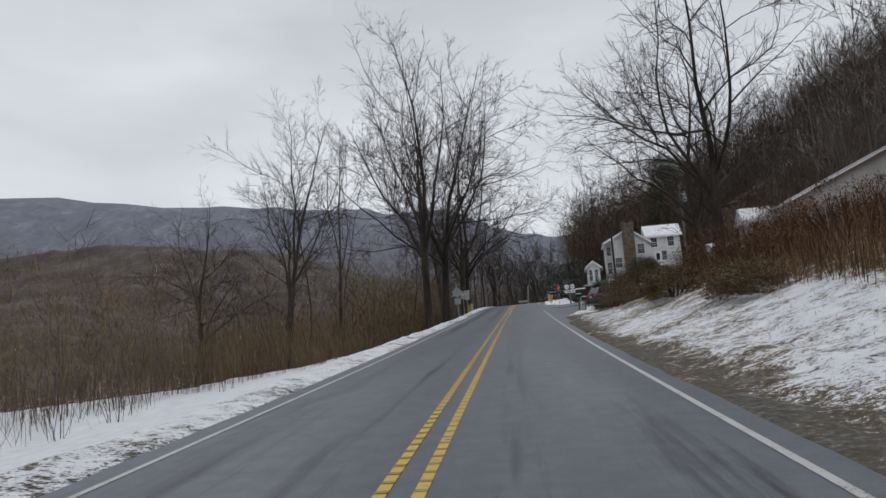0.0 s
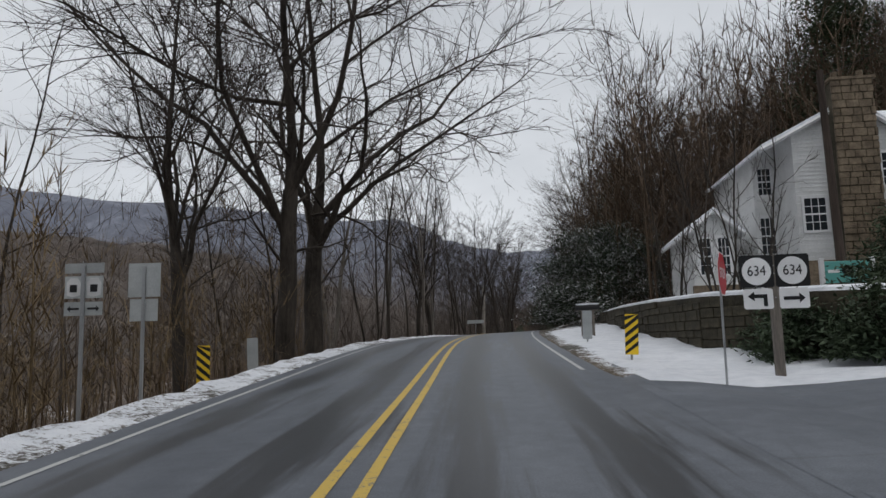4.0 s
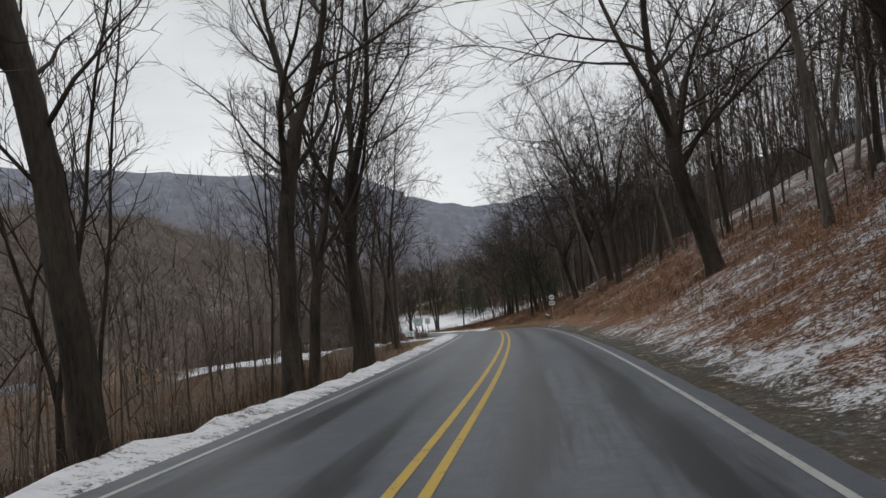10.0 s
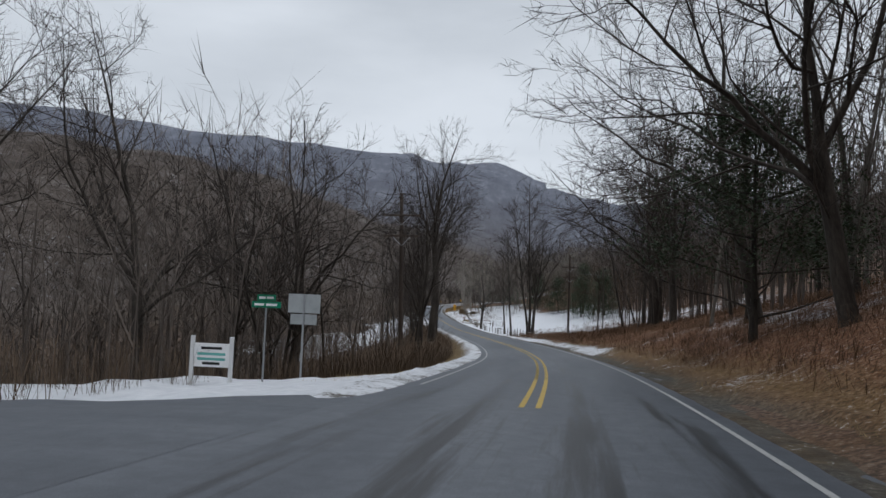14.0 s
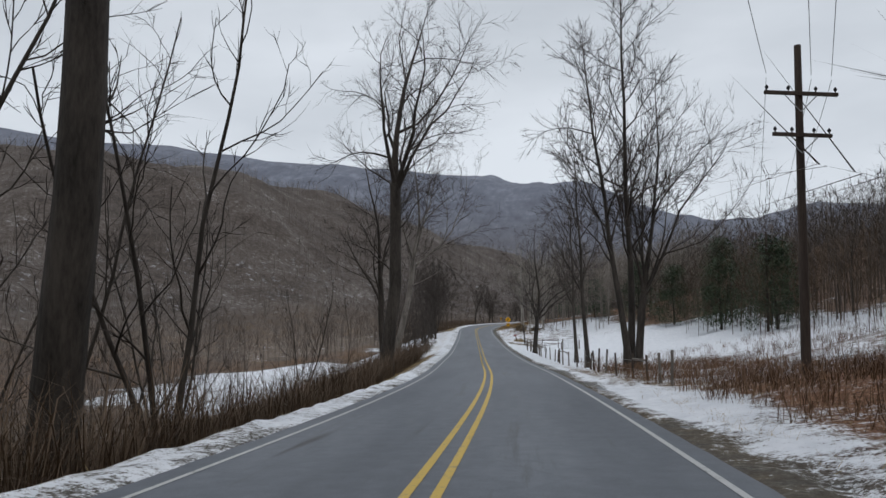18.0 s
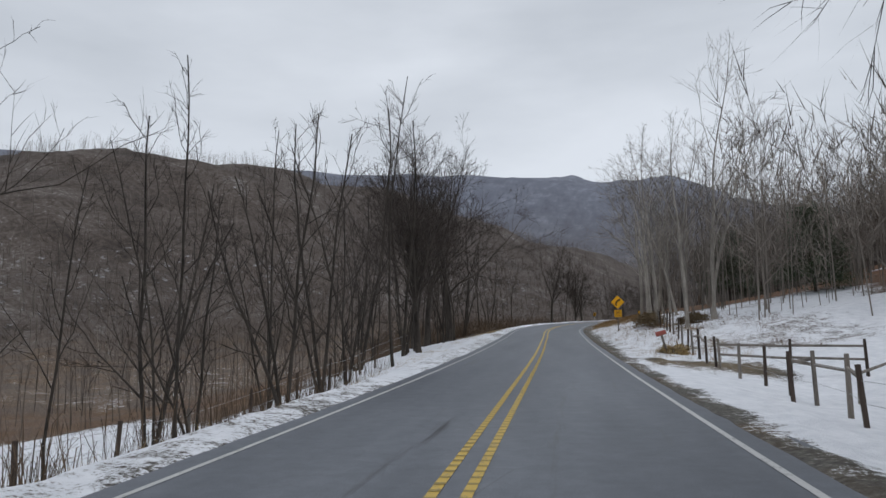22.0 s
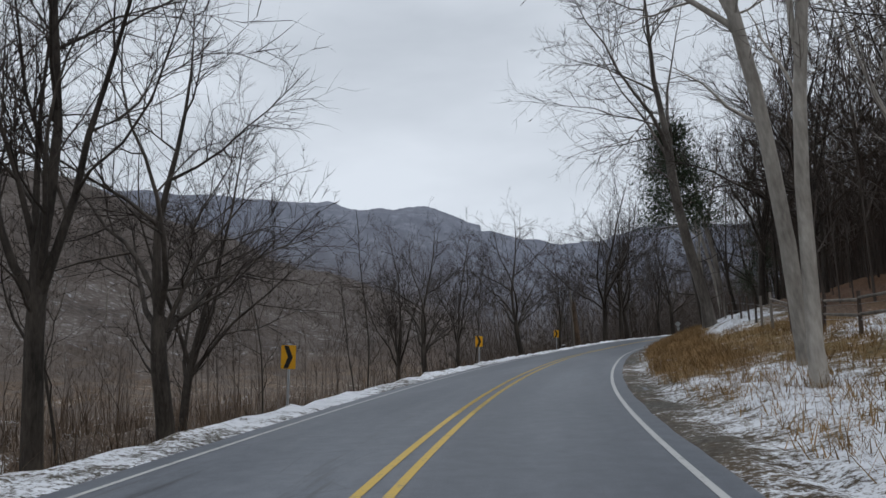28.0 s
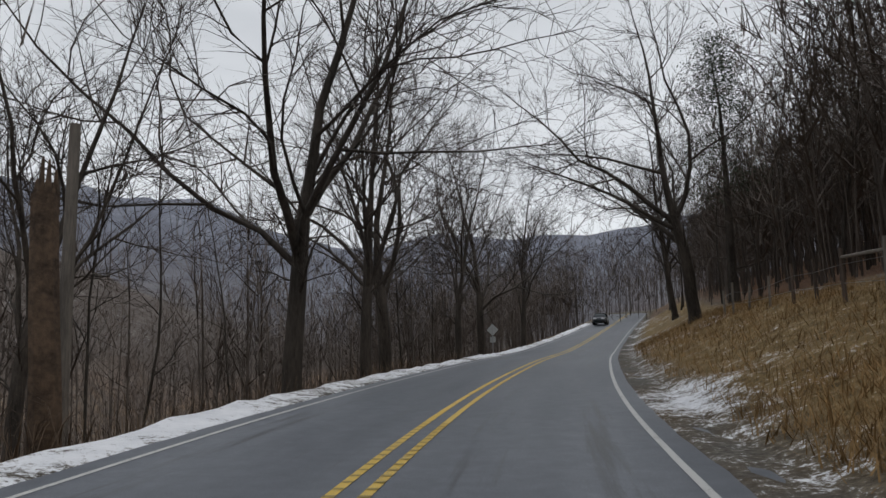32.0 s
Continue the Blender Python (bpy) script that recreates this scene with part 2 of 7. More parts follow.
def ground_material():
    m, n, l, b = material("snow_and_leaf_litter", 0.9)
    co = n.new("ShaderNodeTexCoord").outputs["Object"]
    cover = n.new("ShaderNodeVertexColor")
    cover.layer_name = "cover"
    sep = n.new("ShaderNodeSeparateColor")
    l.new(cover.outputs["Color"], sep.inputs["Color"])
    snow, leaf, far = sep.outputs["Red"], sep.outputs["Green"], sep.outputs["Blue"]
    broad, mid, fine = noise_node(n, l, co, 0.22, 5), noise_node(n, l, co, 1.9, 6, 0.7), noise_node(n, l, co, 9.0, 4, 0.75)
    litter = ramp(n, l, fine, (0.38, (0.045, 0.022, 0.012)), (0.48, (0.185, 0.08, 0.038)), (0.57, (0.3, 0.155, 0.082)), (0.67, (0.46, 0.34, 0.24)))
    soil = ramp(n, l, fine, (0.33, (0.045, 0.042, 0.037)), (0.52, (0.11, 0.103, 0.09)), (0.68, (0.23, 0.215, 0.19)))
    grass = ramp(n, l, mid, (0.35, (0.055, 0.04, 0.024)), (0.65, (0.17, 0.125, 0.075)))
    floor = blend(n, l, ramp(n, l, broad, (0.42, 0.0), (0.6, 1.0)), soil, grass)
    floor = blend(n, l, leaf, floor, litter)
    straw = ramp(n, l, maths(n, l, "ADD", maths(n, l, "MULTIPLY", mid, 0.5), maths(n, l, "MULTIPLY", fine, 0.5)), (0.36, (0.06, 0.044, 0.018)), (0.5, (0.19, 0.128, 0.052)), (0.66, (0.38, 0.275, 0.135)))
    floor = blend(n, l, cover.outputs["Alpha"], floor, straw)
    white = ramp(n, l, mid, (0.3, (0.66, 0.68, 0.72)), (0.7, (0.86, 0.87, 0.9)))
    speck = noise_node(n, l, co, 24.0, 3, 0.7)
    v = maths(n, l, "ADD", maths(n, l, "MULTIPLY", mid, 0.34), maths(n, l, "MULTIPLY", fine, 0.4))
    v = maths(n, l, "ADD", v, maths(n, l, "MULTIPLY", speck, 0.26))
    v = maths(n, l, "ADD", v, maths(n, l, "MULTIPLY", maths(n, l, "SUBTRACT", broad, 0.5), 0.36))
    v = maths(n, l, "ADD", v, maths(n, l, "SUBTRACT", snow, 0.5))
    mask = ramp(n, l, v, (0.475, 0.0), (0.54, 1.0))
    near = blend(n, l, mask, floor, white)
    # far mountains: distance haze painted into their woods as a blue-grey colour
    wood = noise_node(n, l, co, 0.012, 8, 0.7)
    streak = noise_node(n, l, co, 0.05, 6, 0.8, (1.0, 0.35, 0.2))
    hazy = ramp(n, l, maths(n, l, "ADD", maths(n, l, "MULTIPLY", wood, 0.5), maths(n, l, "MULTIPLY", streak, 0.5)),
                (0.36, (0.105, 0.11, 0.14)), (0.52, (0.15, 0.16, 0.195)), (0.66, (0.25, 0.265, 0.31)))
    slope = n.new("ShaderNodeVertexColor")
    slope.layer_name = "wooded"
    stems = noise_node(n, l, co, 0.55, 6, 0.75, (1.0, 1.0, 0.12))
    mottle = noise_node(n, l, co, 0.03, 6, 0.65)
    wooded = ramp(n, l, maths(n, l, "ADD", maths(n, l, "MULTIPLY", stems, 0.55), maths(n, l, "MULTIPLY", mottle, 0.45)),
                  (0.36, (0.026, 0.02, 0.016)), (0.48, (0.066, 0.051, 0.042)), (0.58, (0.12, 0.1, 0.086)), (0.69, (0.4, 0.39, 0.4)))
    share = n.new("ShaderNodeSeparateColor")
    l.new(slope.outputs["Color"], share.inputs["Color"])
    upright = noise_node(n, l, co, 0.3, 5, 0.7, (1.0, 1.0, 0.06))
    bare = ramp(n, l, maths(n, l, "ADD", maths(n, l, "MULTIPLY", upright, 0.6), maths(n, l, "MULTIPLY", share.outputs["Green"], 0.5)), (0.5, 0.0), (0.62, 1.0))
    wooded = blend(n, l, bare, wooded, (0.5, 0.5, 0.52))
    near = blend(n, l, share.outputs["Red"], near, wooded)
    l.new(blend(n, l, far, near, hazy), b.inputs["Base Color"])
    bump(n, l, b, v, 0.9, 0.16)
    return m


def asphalt_material():
    """Worn asphalt: across the road in x and along it in y of the map, with damp wheel tracks and tar-dark patches."""
    m, n, l, b = material("damp_asphalt", 0.55)
    uv = n.new("ShaderNodeUVMap")
    uv.uv_map = "road"
    co = uv.outputs["UV"]
    cover = n.new("ShaderNodeVertexColor")
    cover.layer_name = "cover"
    sep = n.new("ShaderNodeSeparateColor")
    l.new(cover.outputs["Color"], sep.inputs["Color"])
    wet, track = sep.outputs["Red"], sep.outputs["Green"]
    grain = noise_node(n, l, co, 55.0, 2.0)
    streak = noise_node(n, l, co, 1.0, 7.0, 0.7, (4.6, 0.2, 1))
    patch = noise_node(n, l, co, 1.0, 4.0, 0.6, (0.5, 0.06, 1))
    mottle = noise_node(n, l, co, 2.6, 6.0, 0.75)
    dry = ramp(n, l, maths(n, l, "ADD", maths(n, l, "ADD", maths(n, l, "MULTIPLY", patch, 0.4), maths(n, l, "MULTIPLY", grain, 0.3)), maths(n, l, "MULTIPLY", mottle, 0.3)),
               (0.35, (0.058, 0.065, 0.079)), (0.5, (0.104, 0.114, 0.132)), (0.65, (0.17, 0.184, 0.208)))
    damp = ramp(n, l, grain, (0.3, (0.018, 0.019, 0.021)), (0.7, (0.04, 0.042, 0.046)))
    v = maths(n, l, "ADD", maths(n, l, "ADD", maths(n, l, "ADD", maths(n, l, "MULTIPLY", maths(n, l, "SUBTRACT", streak, 0.5), 1.5), 0.5), maths(n, l, "MULTIPLY", maths(n, l, "SUBTRACT", patch, 0.5), 0.8)),
              maths(n, l, "SUBTRACT", maths(n, l, "MULTIPLY", maths(n, l, "ADD", maths(n, l, "MULTIPLY", track, 0.55), 0.45), wet), 0.5))
    mask = ramp(n, l, v, (0.42, 0.0), (0.68, 1.0))
    crack = n.new("ShaderNodeTexVoronoi")
    crack.feature = "DISTANCE_TO_EDGE"
    crack.inputs["Scale"].default_value = 0.55
    l.new(co, crack.inputs["Vector"])
    seam = maths(n, l, "MULTIPLY", ramp(n, l, crack.outputs["Distance"], (0.004, 1.0), (0.012, 0.0)), ramp(n, l, patch, (0.52, 0.0), (0.64, 0.22)))
    dry = blend(n, l, seam, dry, (0.03, 0.03, 0.03))
    l.new(blend(n, l, mask, dry, damp), b.inputs["Base Color"])
    rr = blend(n, l, mask, (0.5, 0.5, 0.5), (0.4, 0.4, 0.4))
    l.new(rr, b.inputs["Roughness"])
    b.inputs["Specular IOR Level"].default_value = 0.32
    bump(n, l, b, grain, 0.25, 0.004)
    return m


def line_material(name, c):
    m, n, l, b = material(name, 0.6)
    co = n.new("ShaderNodeTexCoord").outputs["Object"]
    a = noise_node(n, l, co, 3.0, 6, 0.75)
    f = noise_node(n, l, co, 30.0, 3)
    w = ramp(n, l, maths(n, l, "ADD", maths(n, l, "MULTIPLY", a, 0.6), maths(n, l, "MULTIPLY", f, 0.4)), (0.36, 0.0), (0.46, 1.0))
    l.new(blend(n, l, w, (0.16, 0.16, 0.155), c), b.inputs["Base Color"])
    return m


GROUND, ASPHALT = ground_material(), asphalt_material()
YELLOW_LINE, WHITE_LINE = line_material("worn_yellow_paint", (0.55, 0.38, 0.08)), line_material("worn_white_paint", (0.46, 0.46, 0.45))


# ---------------------------------------------------------------- plan: the road and the lie of the land
STEP = 20.0


def spline(table, s):
    """Smooth values of a table with one entry every 20 m of road."""
    a = np.asarray(table)
    s = np.asarray(s, float)
    lo, hi = s < 0, s > STEP * (len(a) - 1)
    q = np.clip(s / STEP, 0, len(a) - 1.0001)
    i = q.astype(int)
    f = q - i
    p0, p1, p2, p3 = (a[np.clip(i + k, 0, len(a) - 1)] for k in (-1, 0, 1, 2))
    v = 0.5 * (2 * p1 + (p2 - p0) * f + (2 * p0 - 5 * p1 + 4 * p2 - p3) * f * f + (3 * p1 - p0 - 3 * p2 + p3) * f ** 3)
    v = np.where(lo, a[0] + (a[1] - a[0]) * s / STEP, v)
    return np.where(hi, a[-1] + (a[-1] - a[-2]) * (s / STEP - len(a) + 1), v)


def centre(s):
    s = np.asarray(s, float)
    x, y = spline(ROAD_X, s), spline(ROAD_Y, s)
    dx, dy = spline(ROAD_X, s + 0.5) - spline(ROAD_X, s - 0.5), spline(ROAD_Y, s + 0.5) - spline(ROAD_Y, s - 0.5)
    d = np.hypot(dx, dy)
    z = spline(ROAD_Z, np.clip(s, 0, STEP * (len(ROAD_Z) - 1)))
    return x, y, z, dy / d, -dx / d


S_ALL = np.arange(-80.0, 760.0, 1.0)
CX, CY, CZ, NX, NY = centre(S_ALL)


def to_road(x, y):
    """Distance along the road and to its right of places given as arrays."""
    x, y = np.atleast_1d(x).astype(float), np.atleast_1d(y).astype(float)
    s, u = np.zeros_like(x), np.zeros_like(x)
    for a in range(0, len(x), 4000):
        px, py = x[a:a + 4000, None], y[a:a + 4000, None]
        k = ((px - CX) ** 2 + (py - CY) ** 2).argmin(1)
        s[a:a + 4000] = S_ALL[k]
        u[a:a + 4000] = (x[a:a + 4000] - CX[k]) * NX[k] + (y[a:a + 4000] - CY[k]) * NY[k]
    return s, u


# heights beside the road: at these distances to the right and to the left, for these distances along it
U_RIGHT = [0, 4.2, 5.5, 9, 16, 25, 40, 90, 200, 400]
RISE_RIGHT = {
    -40: [0, 0, 0.3, 1.5, 4.2, 7.5, 16, 52, 110, 150], 22: [0, 0, 0.3, 1.5, 4.2, 7.5, 16, 52, 110, 150],
    37: [0, 0, 0.3, 1.5, 4.2, 6.5, 15, 52, 110, 150], 45: [0, 0, 0.1, 0.3, 0.9, 2.6, 10, 52, 112, 150], 72: [0, 0, -0.08, 0.05, 0.7, 1.9, 5, 46, 114, 150],
    84: [0, 0, -0.2, 0.0, 1.5, 2.2, 4.2, 46, 114, 150], 112: [0, 0, 0.1, 0.6, 2.2, 3.4, 7.5, 48, 110, 140],
    128: [0, 0, 0.4, 2.0, 5.0, 9.5, 18, 50, 95, 130], 235: [0, 0, 0.4, 2.3, 6.2, 11, 18, 44, 85, 120],
    262: [0, 0, 0.5, 2.6, 6.2, 9.5, 15, 34, 65, 95], 282: [0, 0, 0.4, 2.0, 4.6, 7.0, 11, 26, 55, 85], 302: [0, 0, 0.4, 1.9, 4.0, 5.8, 8.6, 20, 46, 80],
    325: [0, 0, 0.25, 1.1, 2.5, 4.2, 7.2, 18, 44, 80], 338: [0, 0, 0.1, 0.7, 1.9, 3.8, 7.2, 18, 44, 80], 360: [0, 0, -0.1, 0.0, 1.0, 3.3, 7.5, 20, 45, 80], 385: [0, 0, -0.25, -0.7, -0.2, 1.6, 5.6, 18, 42, 80], 425: [0, 0, -0.25, -0.8, -0.4, 1.2, 5.0, 17, 42, 80], 440: [0, 0, 0, 0, 0.5, 2.2, 5.6, 17, 42, 80],
    450: [0, 0, 0.3, 1.0, 2.0, 3.2, 5.5, 16, 42, 80], 490: [0, 0, 0.3, 1.1, 2.2, 3.6, 6.5, 20, 48, 80],
    515: [0, 0, 0.25, 0.8, 1.6, 3, 6, 22, 50, 85], 548: [0, 0, 0.3, 1.1, 2.2, 3.8, 7, 24, 55, 85], 572: [0, 0, 0.5, 1.9, 3.6, 5.2, 9, 26, 58, 88], 700: [0, 0, 0.6, 2.4, 4.4, 6.5, 10, 28, 60, 90]}
U_LEFT = [0, 4.2, 5.5, 9, 16, 25, 40, 90, 200, 400]
RISE_LEFT = {
    -40: [0, 0, -0.3, -0.9, -1.3, -1.7, -2.4, -5, -8, -8], 30: [0, 0, -0.3, -0.9, -1.6, -2, -2.6, -5, -8, -8],
    55: [0, 0, -0.5, -2.2, -4.2, -5.5, -7, -10, -12, -12], 222: [0, 0, -0.5, -2.0, -4.0, -6, -7.5, -10, -12, -12],
    238: [0, 0, -0.1, -0.3, -0.7, -1.2, -2, -6, -10, -12], 272: [0, 0, -0.1, -0.3, -0.7, -1.5, -3, -8, -11, -12],
    288: [0, 0, -0.4, -1.4, -3.2, -5, -7, -10, -12, -12], 330: [0, 0, -0.5, -2.6, -5.5, -8, -10, -13, -14, -12],
    420: [0, 0, -0.4, -1.8, -4.0, -6.5, -9, -13, -14, -12], 450: [0, 0, -0.05, -0.4, -3.0, -6.5, -10, -14, -15, -12], 470: [0, 0, -0.1, -0.7, -3.2, -6.5, -10, -14, -15, -12],
    520: [0, 0, -0.4, -2.2, -5, -8, -11, -15, -16, -12], 700: [0, 0, -0.4, -2.0, -4.5, -7, -10, -14, -16, -12]}


def profile(knots, table, s, u):
    keys = sorted(table)
    rows = np.array([np.interp(u, knots, table[k]) for k in keys])
    f = np.interp(s, keys, np.arange(len(keys)))
    i = np.clip(f.astype(int), 0, len(keys) - 2)
    f = f - i
    f = f * f * (3 - 2 * f)
    j = np.arange(len(s))
    return rows[i, j] * (1 - f) + rows[i + 1, j] * f


def lumps(x, y, size, amount):
    """Cheap smooth unevenness."""
    k = 2 * math.pi / size
    v = (np.sin(k * x + 1.3 * np.sin(k * 0.7 * y)) + np.sin(k * 1.7 * y + 2.1 * np.sin(k * 0.6 * x)) + np.sin(k * 2.6 * (x + y) + 1.0)
         + 0.7 * np.sin(k * 4.1 * x - 2.3 * k * y))
    return v * amount / 3.2


def land(x, y, s=None, u=None):
    """Height of the ground, with its valley and hills."""
    x, y = np.atleast_1d(x).astype(float), np.atleast_1d(y).astype(float)
    if s is None:
        s, u = to_road(x, y)
    z = spline(ROAD_Z, np.clip(s, 0, STEP * (len(ROAD_Z) - 1)))
    a = np.abs(u)
    bank = np.interp(s, STEP * np.arange(len(ROAD_BANK)), ROAD_BANK)
    z = z + bank * np.clip(u, -5.0, 5.0) + np.where(u > 0, profile(U_RIGHT, RISE_RIGHT, s, a), profile(U_LEFT, RISE_LEFT, s, a))
    rough = np.clip((a - 4.5) / 12, 0, 1)
    z = z + rough * lumps(x, y, 9.0, 0.25) + np.clip((a - 30) / 60, 0, 1) * lumps(x, y, 70.0, 2.2)
    # the long hill across the valley, and the mountains at its end
    hill = np.interp(y, HILL_NORTH, HILL_HEIGHT)
    crest_x = -330 + 0.12 * np.clip(y - 700, 0, 900)
    z = z + (hill + lumps(y, x, 420, 9.0) * np.clip(hill / 60, 0, 1)) * np.exp(-np.clip((x - crest_x) / 170, 0, None) ** 2) * (x < -30)
    r, turn = np.hypot(x, y - 300), np.degrees(np.arctan2(-x, y - 300))
    crest = np.interp(turn, MOUNTAIN_TURN, MOUNTAIN_HEIGHT) + lumps(x, y, 900, 16.0) + lumps(x, y, 310, 6.5)
    return z + crest * np.exp(-((r - 2400) / 576) ** 2)


# the long hill's height by the distance to the north
HILL_NORTH = [200, 250, 400, 550, 700, 850, 1000, 1200, 1500, 1900]
HILL_HEIGHT = [0, 45, 45, 55, 122, 118, 108, 106, 104, 70]
# the mountains round the valley: their height by the direction, in degrees to the left of the valley's line
MOUNTAIN_TURN = [-180, -60, -30, -12, -5, 0, 5, 10, 15, 20, 27, 35, 45, 60, 120, 180]
MOUNTAIN_HEIGHT = [354, 354, 354, 354, 298, 369, 383, 390, 406, 428, 430, 438, 431, 424, 340, 354]



def at(s, u, up=0.0):
    """A place on the ground by its distance along the road and to the right of it."""
    x, y, z, nx, ny = centre(s)
    px, py = float(x + nx * u), float(y + ny * u)
    return Vector((px, py, float(land(px, py, np.array([s]), np.array([u]))[0]) + up))


def heading(s):
    """The road's direction as a turn about the vertical, in degrees, 0 along y."""
    _, _, _, nx, ny = centre(s)
    return math.degrees(math.atan2(float(ny), float(nx)))


# ---------------------------------------------------------------- building blocks
def mesh_of(name, verts, faces, mat):
    me = bpy.data.meshes.new(name)
    me.from_pydata([tuple(v) for v in verts], [], [tuple(f) for f in faces])
    me.materials.append(mat)
    return me


def part(name, bm, mat, parent=None, label=""):
    """Links a bmesh as one mesh object under a thing or under a part."""
    me = bpy.data.meshes.new(name)
    bm.normal_update()
    bm.to_mesh(me)
    bm.free()
    me.materials.append(mat)
    ob = new(name, me)
    ob.parent = parent
    return tagged(ob, label)


def thing(name, m, label, category, group="", kind=""):
    ob = new(name)
    ob.empty_display_size = 0.1
    ob.matrix_world = m
    return tagged(ob, label, category, group, kind)


def stand(s, u, up=0.0, turn=0.0, tilt=0.0, lean=0.0):
    """The pose of a thing on the ground, turned from the road's direction, with its tilt towards the traffic's way and lean to the right."""
    p = at(s, u, up)
    return pose(p.x, p.y, p.z, tilt, lean, heading(s) + turn)


def box(bm, lo, hi, bevel=0.0):
    m = Matrix.LocRotScale([(a + b) / 2 for a, b in zip(lo, hi)], None, [b - a for a, b in zip(lo, hi)])
    g = bmesh.ops.create_cube(bm, size=1, matrix=m)
    if bevel:
        edges = list({e for v in g["verts"] for e in v.link_edges})
        bmesh.ops.bevel(bm, geom=edges, offset=bevel, segments=2, affect="EDGES", profile=0.6)
    return bm


def rod(bm, a, b, r0, r1=None, sides=8):
    a, b = Vector(a), Vector(b)
    m = Matrix.Translation((a + b) / 2) @ (b - a).to_track_quat("Z", "Y").to_matrix().to_4x4()
    bmesh.ops.create_cone(bm, cap_ends=True, segments=sides, radius1=r0, radius2=r0 if r1 is None else r1, depth=(b - a).length, matrix=m)
    return bm


def plate(bm, outline, y, thick=0.004):
    """An upright flat plate from its outline in x and z, whose face looks along -y."""
    f = bm.faces.new([bm.verts.new((x, y, z)) for x, z in outline])
    bm.normal_update()
    if f.normal.y > 0:
        f.normal_flip()
    g = bmesh.ops.extrude_face_region(bm, geom=[f])
    bmesh.ops.translate(bm, vec=(0, thick, 0), verts=[v for v in g["geom"] if isinstance(v, bmesh.types.BMVert)])
    return bm


def fresh():
    return bmesh.new()


# ---------------------------------------------------------------- ground, road and its markings
def axis(lo, hi, step, far):
    a = list(np.arange(lo, hi + 0.1, step))
    d = step
    while a[-1] < far:
        d *= 1.13
        a.append(a[-1] + d)
    d = step
    while a[0] > -far:
        d *= 1.13
        a.insert(0, a[0] - d)
    return np.array(a)


# bare or snowy ground: (from s, to s, from u, to u, snow 0..1, russet leaves 0..1)
COVERS = [
    (-80, 45, 4, 9.5, 0.53, 0.1), (-80, 45, 9.5, 120, 0.38, 0.6), (47, 78, 4, 40, 0.82, 0.0), (78, 108, 4, 40, 0.85, 0.1), (106, 126, 4, 8, 0.5, 0.4), (106, 126, 8, 18, 0.42, 0.7),
    (124, 245, 4, 7, 0.53, 0.8), (124, 245, 7, 15, 0.45, 1.0), (124, 172, 5, 13, 0.465, 0.9), (124, 245, 15, 400, 0.5, 0.7), (245, 300, 4, 9, 0.41, 1.0), (245, 300, 9, 40, 0.47, 0.9),
    (300, 345, 5.6, 60, 0.37, 0.95), (300, 345, 4, 5.6, 0.57, 0.5), (340, 440, 4, 80, 0.84, 0.0), (340, 392, 9, 45, 0.6, 0.3), (345, 374, 4, 16, 0.52, 0.5), (330, 350, 6, 22, 0.44, 0.95), (340, 372, 16, 40, 0.5, 0.5), (340, 440, 38, 120, 0.42, 0.5), (440, 480, 4, 9, 0.57, 0.0), (429, 437, 4, 10, 0.44, 0.0),
    (440, 480, 9, 14, 0.55, 0.3), (440, 480, 14, 26, 0.6, 0.2), (440, 480, 26, 80, 0.38, 0.5), (480, 700, 4, 9, 0.42, 0.0), (480, 800, 9, 13, 0.42, 0.2), (480, 800, 13, 120, 0.3, 0.7), (-80, 40, -90, -4, 0.85, 0.0),
    (40, 225, -200, -7, 0.45, 0.2), (238, 280, -26, -4, 0.8, 0.0), (280, 400, -200, -6, 0.40, 0.2),
    (404, 448, -45, -4, 0.78, 0.0), (432, 468, -18, -4, 0.78, 0.0), (468, 700, -200, -6, 0.42, 0.2), (505, 548, 9, 45, 0.56, 0.3), (526, 541, 4.6, 7.5, 0.57, 0.0), (556, 594, 7.4, 11, 0.535, 0.2), (178, 245, 5, 9, 0.475, 1.0), (215, 252, 4.2, 10, 0.42, 1.0), (-80, 700, -4.95, -3, 0.56, 0.0), (484, 700, 3.6, 4.5, 0.53, 0.0)]
# straw-coloured grass: (from s, to s, from u, to u, how much)
STRAW = [(-80, 46, 4.6, 11, 0.75), (470, 700, 4.6, 11, 1.0), (436, 470, 4.8, 10, 0.8), (-80, 700, -6.4, -4, 0.7), (345, 440, 4.6, 9, 0.45), (250, 325, 4.6, 6, 0.6)]


